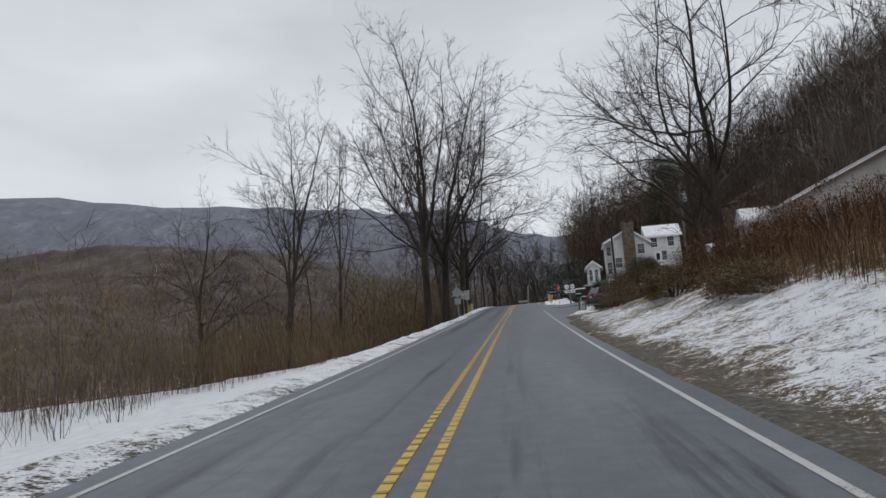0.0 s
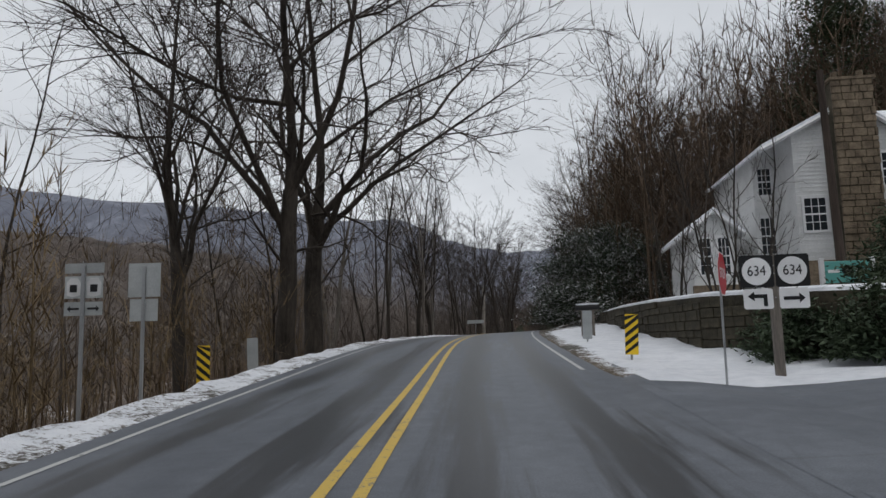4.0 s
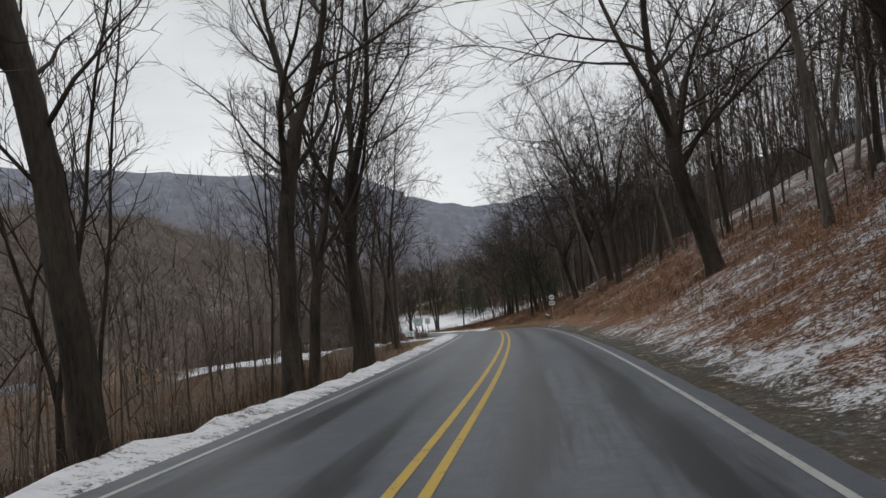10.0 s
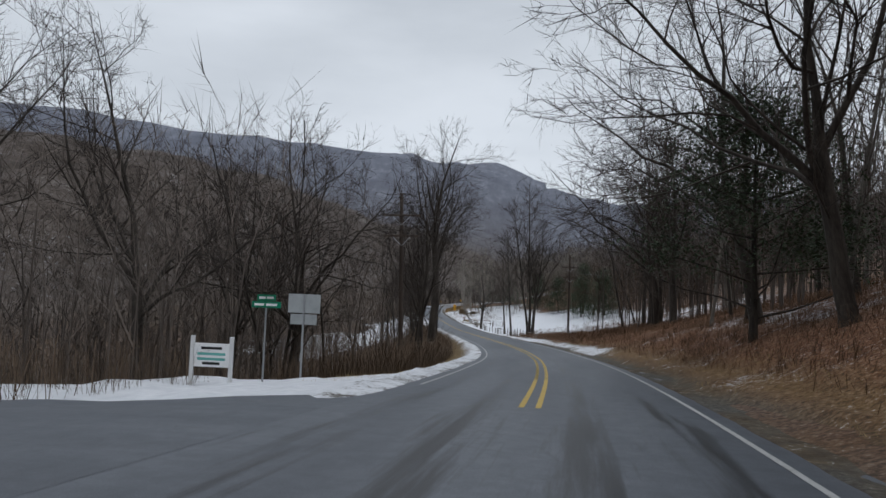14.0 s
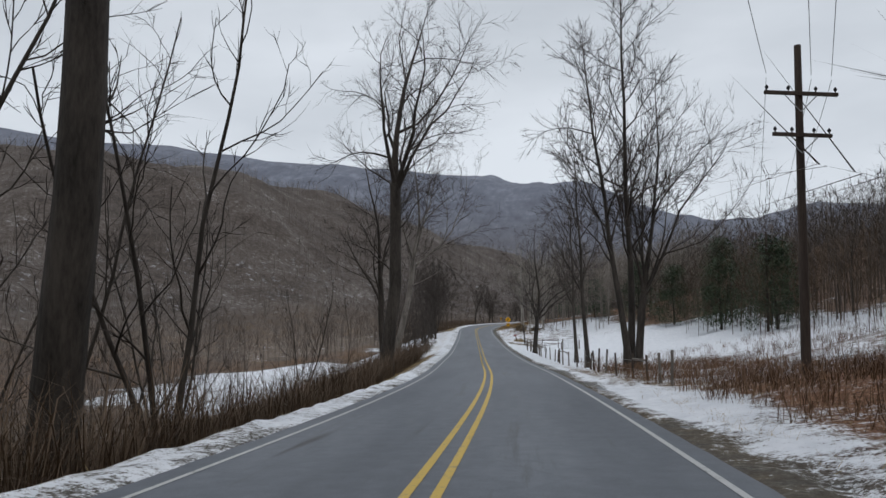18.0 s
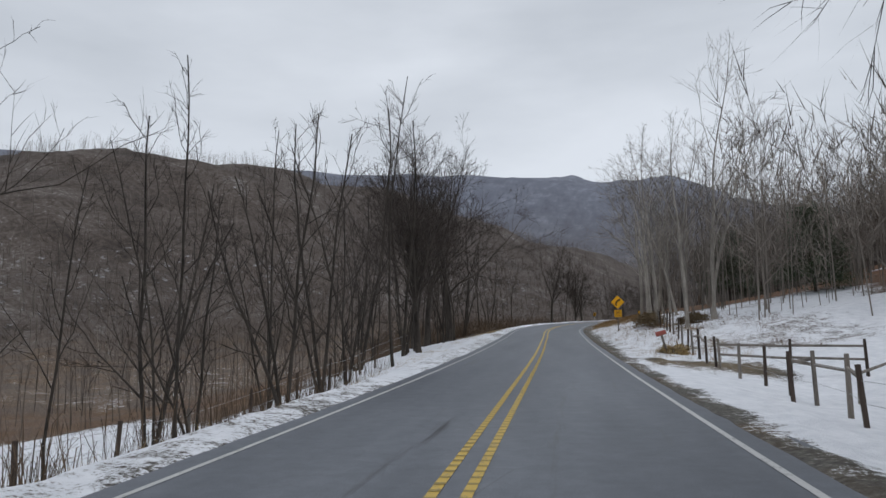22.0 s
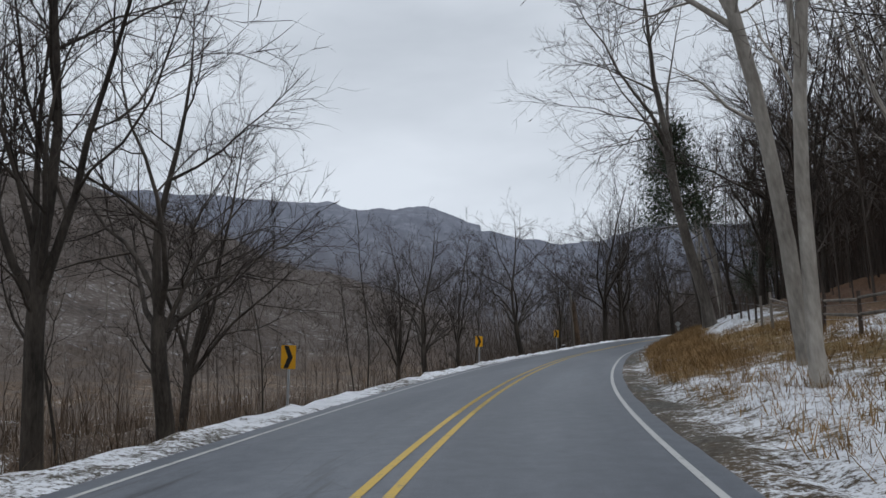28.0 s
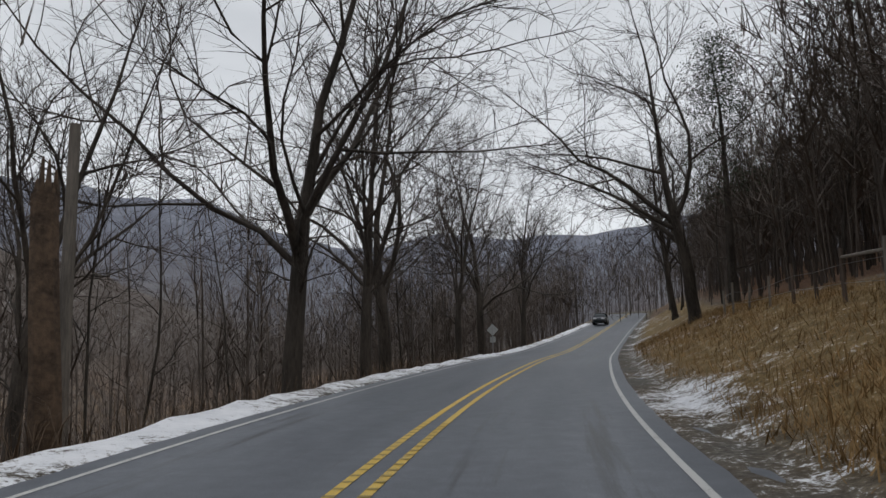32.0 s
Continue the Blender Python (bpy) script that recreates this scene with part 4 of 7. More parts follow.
def brush(name, seed, boxes, hmin, hmax, mat, label, per=9, pile=0.0, stem=0.009, blades=False, arch=1.0):
    """Tangled dead stems: tufts of thin slivers, over stretches (s0, s1, u0, u1, how many)."""
    rng = np.random.default_rng(seed)
    V, F, count = [], [], 0
    for s0, s1, u0, u1, n in boxes:
        s, u = rng.uniform(s0, s1, n), rng.uniform(min(u0, u1), max(u0, u1), n)
        x, y, z, nx, ny = centre(s)
        px, py = x + nx * u, y + ny * u
        ground = land(px, py, s, u)
        mound = pile * np.clip(np.minimum(u - min(u0, u1), max(u0, u1) - u) / 2.5, 0.15, 1) * (0.75 + lumps(px, py, 4.0, 0.45))
        i = np.arange(n)
        for k in range(per):
            az, out = rng.uniform(0, 6.28, n), rng.uniform(0.15, 1.3, n) * arch
            h = rng.uniform(hmin, hmax, n)
            bx, by = px + rng.normal(0, 0.18, n), py + rng.normal(0, 0.18, n)
            w = stem * (0.6 + 1.0 * rng.random(n))
            wx, wy = -np.sin(az) * w, np.cos(az) * w
            mx, my = bx + np.cos(az) * out * h * 0.35, by + np.sin(az) * out * h * 0.35
            tx, ty = bx + np.cos(az) * out * h, by + np.sin(az) * out * h
            droop = rng.uniform(0.55, 1.0, n) / arch ** 1.3
            pz = ground + mound * rng.random(n)
            if blades:
                V += [np.stack(q, 1) for q in ((bx - wx, by - wy, pz - 0.05), (bx + wx, by + wy, pz - 0.05), (tx, ty, pz + h * droop))]
                F.append(np.stack([i + count, i + count + n, i + count + 2 * n], 1))
                count += 3 * n
                continue
            V += [np.stack(q, 1) for q in ((bx - wx, by - wy, pz - 0.1), (bx + wx, by + wy, pz - 0.1), (mx + wx, my + wy, pz + h * 0.6), (mx - wx, my - wy, pz + h * 0.6), (tx, ty, pz + h * droop))]
            F += [np.stack([i + count, i + count + n, i + count + 2 * n], 1), np.stack([i + count, i + count + 2 * n, i + count + 3 * n], 1),
                  np.stack([i + count + 3 * n, i + count + 2 * n, i + count + 4 * n], 1)]
            count += 5 * n
    me = bpy.data.meshes.new(name)
    v, f = np.concatenate(V), np.concatenate(F)
    me.vertices.add(len(v))
    me.vertices.foreach_set("co", v.astype(np.float32).ravel())
    me.loops.add(len(f) * 3)
    me.loops.foreach_set("vertex_index", f.astype(np.int32).ravel())
    me.polygons.add(len(f))
    me.polygons.foreach_set("loop_start", np.arange(0, len(f) * 3, 3, dtype=np.int32))
    me.update(calc_edges=True)
    me.materials.append(mat)
    return tagged(new(name, me), label, "brush", kind="stuff")


rng = random.Random(5)


def wood_row(s0, s1, u0, u1, n, kinds, hmin, hmax, group):
    """Single trees strewn over a stretch, each a thing."""
    for k in range(n):
        s = s0 + (s1 - s0) * (k + rng.random()) / n
        u = rng.uniform(min(u0, u1), max(u0, u1))
        tree(rng.choice(kinds), s, u, rng.uniform(hmin, hmax), lean=(rng.gauss(0, 2.5), rng.gauss(0, 2.5)), group=group)


# ---------------------------------------------------------------- side roads
def side_road(s_mid, width, u0, u1, shift, flare, label, name):
    """A road that leaves the main one: its middle at s_mid, running from u0 to u1, drifting by shift along the main road."""
    us = np.linspace(u0, u1, 60)
    verts = []
    for u in us:
        f = (u - u0) / (u1 - u0)
        half = width / 2 + flare * math.exp(-abs(u - u0) / 4.0)
        for k in range(-1, 10):
            s = s_mid + shift * f + half * (min(max(k, -0.05), 8.05) / 4 - 1)
            p = at(s, float(u))
            verts.append((p.x, p.y, p.z + 0.10 - 0.097 * max(0, 1 - abs(u - u0) / 2.5) - (0.35 if k in (-1, 9) else 0)))
    me = mesh_of(name, verts, grid_faces(60, 11), ASPHALT)
    if me.polygons[4].normal.z < 0:
        me.flip_normals()
    uv = me.uv_layers.new(name="road")
    for lp in me.loops:
        v = verts[lp.vertex_index]
        uv.data[lp.index].uv = (v[1], v[0])
    painted(me, "cover", [(0.42, 0.3, 0, 1)] * len(verts))
    return tagged(new(name, me), label, "road", kind="structure")


def lay_apron():
    """Grey asphalt between the road and the snowy lot, widening towards the side road."""
    ss, k = np.arange(36.0, 74.6, 0.5), 8
    verts = []
    for q in ss:
        edge = float(apron_edge(q))
        for j in range(k + 1):
            u = 3.7 + (edge - 3.7) * j / k
            g = at(float(q), u)
            verts.append((g.x, g.y, g.z + (0.008 if j < k else -0.04)))
    me = mesh_of("asphalt_apron", verts, grid_faces(len(ss), k + 1), ASPHALT)
    if me.polygons[0].normal.z < 0:
        me.flip_normals()
    uv = me.uv_layers.new(name="road")
    for lp in me.loops:
        v = verts[lp.vertex_index]
        uv.data[lp.index].uv = (v[0], v[1])
    painted(me, "cover", [(0.3, 0.2, 0, 1)] * len(verts))
    return tagged(new("asphalt_apron", me), "grey asphalt apron beside the road before the lane", "road", kind="structure")


lay_apron()
side_road(75, 7.0, 3.6, 60, 16, 3.5, "grey side road climbing past the white house", "side_road_house")
side_road(258, 9.0, -3.5, -70, 10, 5.0, "wide grey asphalt side road with snowy edges", "side_road_valley")


# ---------------------------------------------------------------- signs and roadside furniture
def text_part(word, size, mat, parent, x, z, y, name="lettering", wide=1.0):
    c = bpy.data.curves.new(name, "FONT")
    c.body, c.size, c.align_x, c.align_y, c.extrude = word, size, "CENTER", "CENTER", 0.0015
    ob = new("tmp", c)
    dg = bpy.context.evaluated_depsgraph_get()
    me = bpy.data.meshes.new_from_object(ob.evaluated_get(dg))
    bpy.data.objects.remove(ob)
    me.materials.clear()
    me.materials.append(mat)
    o = new(name, me)
    o.parent = parent
    o.matrix_local = pose(x, y, z, 90, 0, 0) @ Matrix.Diagonal((wide, 1, 1, 1))
    return o


def rect(w, h, cx=0.0, cz=0.0, cut=0.0):
    if not cut:
        return [(cx - w / 2, cz - h / 2), (cx + w / 2, cz - h / 2), (cx + w / 2, cz + h / 2), (cx - w / 2, cz + h / 2)]
    a, b, c = w / 2, h / 2, cut
    return [(cx + x, cz + z) for x, z in ((-a + c, -b), (a - c, -b), (a, -b + c), (a, b - c), (a - c, b), (-a + c, b), (-a, b - c), (-a, -b + c))]


def disc(r, cx, cz, n=24):
    return [(cx + r * math.cos(2 * math.pi * k / n), cz + r * math.sin(2 * math.pi * k / n)) for k in range(n)]


def panel(parent, name, outline, mat, y, label="", thick=0.004):
    return part(name, plate(fresh(), outline, y, thick), mat, parent, label)


def steel_post(parent, height, x=0.0, y=0.03, r=0.03):
    b = fresh()
    box(b, (x - r, y - 0.004, -0.4), (x + r, y + 0.004, height))
    box(b, (x - r, y, -0.4), (x - r + 0.006, y + 0.028, height))
    box(b, (x + r - 0.006, y, -0.4), (x + r, y + 0.028, height))
    return part("post", b, STEEL, parent, "galvanised channel post")


def bolts(parent, zs, y=-0.008, x=0.0):
    for z in zs:
        part("bolt", rod(fresh(), (x, y + 0.006, z), (x, y, z), 0.012, sides=6), STEEL, parent)


def arrow_left(cx, cz, w, side=-1, hook=False):
    a, t = w / 2, w * 0.085
    pts = [(-a, 0), (-a * 0.45, a * 0.5), (-a * 0.45, t), (a, t), (a, -t), (-a * 0.45, -t), (-a * 0.45, -a * 0.5)]
    return [(cx - side * x, cz + z) for x, z in pts]


def route_sign(parent, x, z, arrow):
    """A black square with the white disc of a secondary route, and an arrow plate below."""
    p = panel(parent, "route_plate", rect(0.61, 0.61, x, z, 0.03), BLACK, 0.0, "black route sign with a white disc")
    d = panel(p, "disc", disc(0.262, x, z), WHITE, -0.004)
    text_part("634", 0.27, BLACK, p, x, z, -0.0075, wide=0.85)
    q = panel(parent, "arrow_plate", rect(0.53, 0.38, x, z - 0.52, 0.03), WHITE, 0.0, "white plate with a black arrow")
    if arrow == "ahead_left":
        panel(q, "arrow", [(x - 0.19, z - 0.47), (x - 0.07, z - 0.38), (x - 0.07, z - 0.435), (x + 0.16, z - 0.435), (x + 0.16, z - 0.66), (x + 0.09, z - 0.66), (x + 0.09, z - 0.505), (x - 0.07, z - 0.505), (x - 0.07, z - 0.56)], BLACK, -0.005)
    else:
        panel(q, "arrow", arrow_left(x, z - 0.52, 0.38, -1 if arrow == "left" else 1), BLACK, -0.005)


def junction_sign():
    t = thing("route_sign", stand(83, 6.65, 0, -6), "twin route 634 signs with turn arrows on a wooden post", "road sign")
    part("post", box(fresh(), (-0.08, 0.01, -0.4), (0.08, 0.17, 2.25), 0.012), WOOD, t, "square wooden post")
    route_sign(t, -0.31, 1.95, "ahead_left")
    route_sign(t, 0.33, 1.95, "right")
    bolts(t, (1.9, 2.05, 1.45))


def single_route_sign():
    t = thing("route_sign", stand(250, 5.4, 0, -3), "single route 634 sign with a turn arrow on a steel post", "road sign")
    steel_post(t, 2.55)
    route_sign(t, 0, 2.2, "left")
    bolts(t, (2.1, 1.7))


def stop_sign():
    t = thing("stop_sign", stand(82, 5.35, -0.1, 62, 0, 1), "faded red octagonal stop sign on a leaning post", "road sign")
    steel_post(t, 2.4)
    oct_ = lambda r: [(r * math.cos(math.pi / 8 + k * math.pi / 4), 2.05 + r * math.sin(math.pi / 8 + k * math.pi / 4)) for k in range(8)]
    p = panel(t, "border", oct_(0.41), WHITE, 0.0)
    panel(t, "face", oct_(0.385), RED, -0.005)
    text_part("STOP", 0.26, WHITE, t, 0, 2.05, -0.009, wide=0.8)
    bolts(t, (1.85, 2.25))


def object_marker(s, u, lean, slope, label, mat=YELLOW):
    """A tall panel with slanting black and yellow stripes."""
    t = thing("object_marker", stand(s, u, 0, 0, 0, lean), label, "road sign", "object markers at the culvert")
    steel_post(t, 1.0, r=0.025)
    if mat is ALU:
        panel(t, "plate", rect(0.3, 0.9, 0, 0.62, 0.02), ALU, 0.0)
        return
    p = panel(t, "plate", rect(0.3, 0.92, 0, 0.62, 0.02), mat, 0.0)
    for k in range(5):
        z = 0.25 + k * 0.2
        o = [(-0.15, z - slope * 0.12), (0.15, z + slope * 0.12), (0.15, z + slope * 0.12 + 0.1), (-0.15, z - slope * 0.12 + 0.1)]
        o = [(x, min(1.08, max(0.16, zz))) for x, zz in o]
        if len({zz for _, zz in o}) > 2:
            panel(p, "stripe", o, BLACK, -0.004, thick=0.002)


def chevron(s, u, up, lean=0):
    t = thing("chevron_sign", stand(s, u, 0, -14, 0, lean), "amber chevron sign with a black arrowhead", "road sign", "chevrons round the bend")
    steel_post(t, up + 0.36)
    p = panel(t, "plate", rect(0.48, 0.62, 0, up, 0.02), AMBER, 0.0)
    panel(p, "arrowhead", [(-0.15, up - 0.3), (0.0, up - 0.3), (0.15, up), (0.0, up + 0.3), (-0.15, up + 0.3), (-0.01, up)], BLACK, -0.004, thick=0.002)
    bolts(t, (up - 0.2, up + 0.2), x=-0.2)


def curve_warning():
    t = thing("curve_sign", stand(465.5, 6.1, 0, -2), "amber right-curve warning diamond with a 50 MPH plate", "road sign")
    b = box(fresh(), (-0.05, 0.01, -0.4), (0.05, 0.11, 3.0), 0.008)
    part("post", b, WOOD, t, "wooden post")
    h = 2.45
    p = panel(t, "diamond", [(0, h - 0.56), (0.56, h), (0, h + 0.56), (-0.56, h)], AMBER, 0.0)
    arc = [(-0.13, h - 0.3), (-0.13, h - 0.08), (-0.09, h + 0.02), (0.0, h + 0.1), (0.1, h + 0.16)]
    w = 0.055
    left = [(x - w, z + w * 0.5) for x, z in arc]
    rightside = [(x + w, z - w * 0.5) for x, z in reversed(arc)]
    panel(p, "curve", left + rightside, BLACK, -0.004, thick=0.002)
    panel(p, "arrowhead", [(0.02, h + 0.24), (0.26, h + 0.26), (0.17, h + 0.04)], BLACK, -0.004, thick=0.002)
    q = panel(t, "speed_plate", rect(0.6, 0.6, 0, h - 0.95, 0.03), AMBER, 0.0, "amber advisory speed plate")
    text_part("50", 0.34, BLACK, q, 0, h - 0.86, -0.006, wide=1.1)
    text_part("MPH", 0.16, BLACK, q, 0, h - 1.13, -0.006, wide=1.2)


def sign_back(s, u, shapes, label, height, turn=0.0, lean=0.0, mat=None):
    """Unpainted backs of signs on a post; shapes are outlines with their kind of plate."""
    t = thing("sign_back", stand(s, u, 0, turn, 0, lean), label, "road sign")
    steel_post(t, height, y=-0.035)
    for o in shapes:
        panel(t, "plate", o, mat or ALU, 0.0)
    zs = [sum(z for _, z in o) / len(o) for o in shapes]
    bolts(t, [z + 0.1 for z in zs] + [z - 0.1 for z in zs], -0.045)
    return t


def street_name(s, u, height, lean, label, turn=10):
    t = thing("street_sign", stand(s, u, 0, turn, 0, lean), label, "street sign")
    part("post", rod(fresh(), (0, 0, -0.4), (0, 0, height), 0.03), STEEL, t)
    for z, a in ((height + 0.1, 0), (height + 0.31, 70)):
        p = part("blade", box(fresh(), (-0.45, -0.004, -0.095), (0.45, 0.004, 0.095)), GREEN, t, "green name blade")
        p.matrix_local = pose(0, 0, z, 0, 0, a)
        for k, w in ((-0.22, 0.3), (0.16, 0.34)):
            for y in (-0.008, 0.008):
                part("bar", box(fresh(), (k - w / 2, y - 0.002, -0.035), (k + w / 2, y + 0.002, 0.035)), WHITE, p)


junction_sign()
single_route_sign()
stop_sign()
object_marker(86, 4.55, 2, 1, "yellow and black striped marker at the verge")
object_marker(85.3, -5.1, 0, -1, "yellow and black striped marker above the ditch")
object_marker(92.5, 4.5, 1, 1, "bare back of a marker panel at the verge", ALU)
object_marker(88.6, -5.0, -2, 1, "bare back of a marker panel above the ditch", ALU)
for s, up in ((539, 1.55), (563, 1.55), (585, 1.6)):
    chevron(s, {539: -5.4, 563: -5.3, 585: -5.0}[s], up, 3)
curve_warning()
sign_back(69, -4.85, [[(0, 1.95), (0.55, 2.5), (0, 3.05), (-0.55, 2.5)], rect(0.6, 0.55, 0, 1.62)], "bare aluminium back of a diamond sign with a plate below", 3.0)
sign_back(82.1, -5.0, [rect(0.6, 0.62, 0, 2.4), rect(0.52, 0.4, 0, 1.85)], "bare backs of two stacked route signs", 2.65)
t = sign_back(80.6, -5.3, [rect(0.3, 0.36, -0.17, 2.35), rect(0.3, 0.36, 0.17, 2.35), rect(0.3, 0.22, -0.17, 2.0), rect(0.3, 0.22, 0.17, 2.0), rect(0.66, 0.16, 0, 2.66)],
              "weathered pair of route shields with arrow plates", 2.7)
for x in (-0.17, 0.17):
    panel(t, "shield", [(x - 0.11, 2.22), (x, 2.19), (x + 0.11, 2.22), (x + 0.12, 2.42), (x + 0.06, 2.5), (x - 0.06, 2.5), (x - 0.12, 2.42)], WHITE, -0.006)
    panel(t, "bar", rect(0.12, 0.12, x, 2.33), BLACK, -0.011)
    panel(t, "arrow", arrow_left(x, 2.0, 0.2, -1 if x < 0 else 1), BLACK, -0.006)
street_name(72, -4.95, 2.15, -9, "green street name blades on a leaning post")
sign_back(155.5, -6.2, [rect(2.0, 0.4, 0, 2.6)], "long bare back of a guide sign among the trees", 2.75)
sign_back(275, -7.8, [rect(1.1, 0.62, 0, 2.5), rect(0.9, 0.34, 0, 1.98)], "bare aluminium back of a broad sign at the junction", 2.8)
street_name(273, -8.3, 2.2, 0, "green street name blades at the junction", 5)
t = sign_back(248, -6.2, [rect(0.46, 0.5, 0, 1.55), rect(0.22, 0.1, 0.1, 1.35)], "small grey sign plate on a steel post in the snow", 1.8)
sign_back(648, -7.0, [[(0, 2.0), (0.5, 2.5), (0, 3.0), (-0.5, 2.5)], rect(0.46, 0.46, 0, 1.7)], "bare aluminium back of a diamond sign", 3.0)


def notice_board():
    t = thing("notice_sign", stand(271, -9.0, 0, 4), "white wooden sign with two posts in the snow", "sign")
    for x in (-0.56, 0.56):
        part("post", box(fresh(), (x - 0.05, -0.05, -0.4), (x + 0.05, 0.05, 1.35), 0.01), WHITE, t)
    p = part("board", box(fresh(), (-0.5, -0.025, 0.5), (0.5, 0.025, 1.15), 0.006), WHITE, t)
    for k, (z, w, m) in enumerate(((1.02, 0.6, BLACK), (0.86, 0.8, TEAL), (0.72, 0.8, TEAL), (0.6, 0.5, BLACK))):
        part("bar", box(fresh(), (-w / 2, -0.031, z - 0.035), (w / 2, -0.026, z + 0.035)), m, p)


def green_board():
    t = thing("name_sign", stand(88.2, 10.6, 0.35, -4), "teal painted board between two white posts", "sign")
    for x in (-0.62, 0.62):
        part("post", box(fresh(), (x - 0.055, -0.055, -0.4), (x + 0.055, 0.055, 1.5), 0.01), WHITE, t)
    p = part("board", box(fresh(), (-0.56, -0.02, 0.85), (0.56, 0.02, 1.42), 0.02), TEAL, t)
    panel(p, "emblem", disc(0.14, 0, 1.17), BLACK, -0.026)
    for x in (-0.34, 0.34):
        part("bar", box(fresh(), (x - 0.14, -0.025, 1.12), (x + 0.14, -0.021, 1.2)), WHITE, p)


def low_marker():
    t = thing("drain_marker", stand(250.3, 5.0, 0, 0, 0, -6), "short rusty post with a tilted white plate", "marker")
    part("post", rod(fresh(), (0, 0, -0.3), (0, 0, 0.75), 0.025), POLE, t)
    p = part("plate", box(fresh(), (-0.19, -0.02, -0.06), (0.19, 0.02, 0.06), 0.008), WHITE, t)
    p.matrix_local = pose(0, -0.03, 0.78, 0, 28, 0)


def delineator(s, u, lean):
    t = thing("delineator", stand(s, u, 0, 0, 0, lean), "thin white plastic marker post in the snow", "marker post", "white marker posts at the side road")
    part("post", box(fresh(), (-0.03, -0.012, -0.3), (0.03, 0.012, 1.0), 0.006), WHITE, t)
    part("reflector", box(fresh(), (-0.025, -0.017, 0.8), (0.025, -0.012, 0.95)), STEEL, t)


notice_board()
green_board()
low_marker()
for s, u, lean in ((66.5, 6.6, 1), (81.5, 8.6, 4), (80.5, 12.8, -14)):
    delineator(s, u, lean)


def mailbox(s, u, up, m_box, label, group="", turn=90.0, lean=0.0):
    t = thing("mailbox", stand(s, u, 0, turn) @ pose(0, 0, 0, lean, 0, 0), label, "mailbox", group)
    part("post", box(fresh(), (-0.05, -0.05, -0.4), (0.05, 0.05, up), 0.008), WOOD, t)
    part("arm", box(fresh(), (-0.08, -0.25, up), (0.08, 0.25, up + 0.03), 0.005), WOOD, t)
    b = fresh()
    o = [(-0.085, 0), (0.085, 0), (0.085, 0.12), (0.06, 0.19), (0, 0.215), (-0.06, 0.19), (-0.085, 0.12)]
    f = b.faces.new([b.verts.new((x, -0.24, up + 0.03 + z)) for x, z in o])
    g = bmesh.ops.extrude_face_region(b, geom=[f])
    bmesh.ops.translate(b, vec=(0, 0.48, 0), verts=[v for v in g["geom"] if isinstance(v, bmesh.types.BMVert)])
    bmesh.ops.recalc_face_normals(b, faces=b.faces)
    bx = part("box", b, m_box, t)
    part("door", box(fresh(), (-0.08, -0.25, up + 0.04), (0.08, -0.241, up + 0.2), 0.003), m_box, bx)
    part("flag", box(fresh(), (0.087, -0.05, up + 0.12), (0.092, -0.02, up + 0.3)), RED, bx)
    sn = box(fresh(), (-0.07, -0.23, up + 0.225), (0.07, 0.22, up + 0.285), 0.025)
    part("snow_cap", sn, SNOW, bx)
    return t


mailbox(57, 5.7, 1.0, BLACK, "black mailbox with a snow cap on a wooden post", "mailboxes by the lane")
mailbox(56.6, 6.15, 0.75, BLACK, "low black newspaper box on a wooden post", "mailboxes by the lane")
mailbox(97, 4.9, 1.0, BLACK, "black mailbox with a snow cap at the verge", "mailboxes at the verge")
mailbox(97.4, 5.35, 1.02, BLACK, "second black mailbox beside its neighbour", "mailboxes at the verge")
mailbox(439, 6.1, 0.95, BRICK_RED, "faded red mailbox on a leaning wooden post", lean=-16)
mailbox(595, -7.0, 0.95, BLACK, "black mailbox with snow on top below the bend")


def utility_pole(s, u, height, arms, label, turn=0.0, lean=0.0, transformer=False, mat=None):
    t = thing("utility_pole", stand(s, u, 0, turn, 0, lean), label, "utility pole")
    part("pole", rod(fresh(), (0, 0, -0.6), (0, 0, height), 0.16, 0.11, 12), mat or POLE, t)
    for z, w in arms:
        a = part("crossarm", box(fresh(), (-w, -0.2, z - 0.06), (w, -0.1, z + 0.06), 0.006), POLE, t)
        for x in (-w + 0.08, -w * 0.35, w * 0.4, w - 0.08):
            b = rod(fresh(), (x, -0.15, z + 0.06), (x, -0.15, z + 0.14), 0.02)
            rod(b, (x, -0.15, z + 0.13), (x, -0.15, z + 0.2), 0.05, 0.06, 10)
            rod(b, (x, -0.15, z + 0.2), (x, -0.15, z + 0.25), 0.04, 0.025, 10)
            part("insulator", b, BLACK, a)
        for x in (-0.55, 0.55):
            part("brace", rod(fresh(), (x, -0.12, z - 0.05), (0, -0.11, z - 0.6), 0.018, sides=6), STEEL, t)
    if transformer:
        b = rod(fresh(), (0.36, -0.1, height - 1.9), (0.36, -0.1, height - 1.0), 0.24, sides=16)
        rod(b, (0.36, -0.1, height - 1.0), (0.36, -0.1, height - 0.94), 0.2, 0.1, 16)
        rod(b, (0.36, -0.1, height - 0.94), (0.36, -0.1, height - 0.7), 0.04, sides=8)
        part("transformer", b, ALU, t, "grey transformer can")
    return t


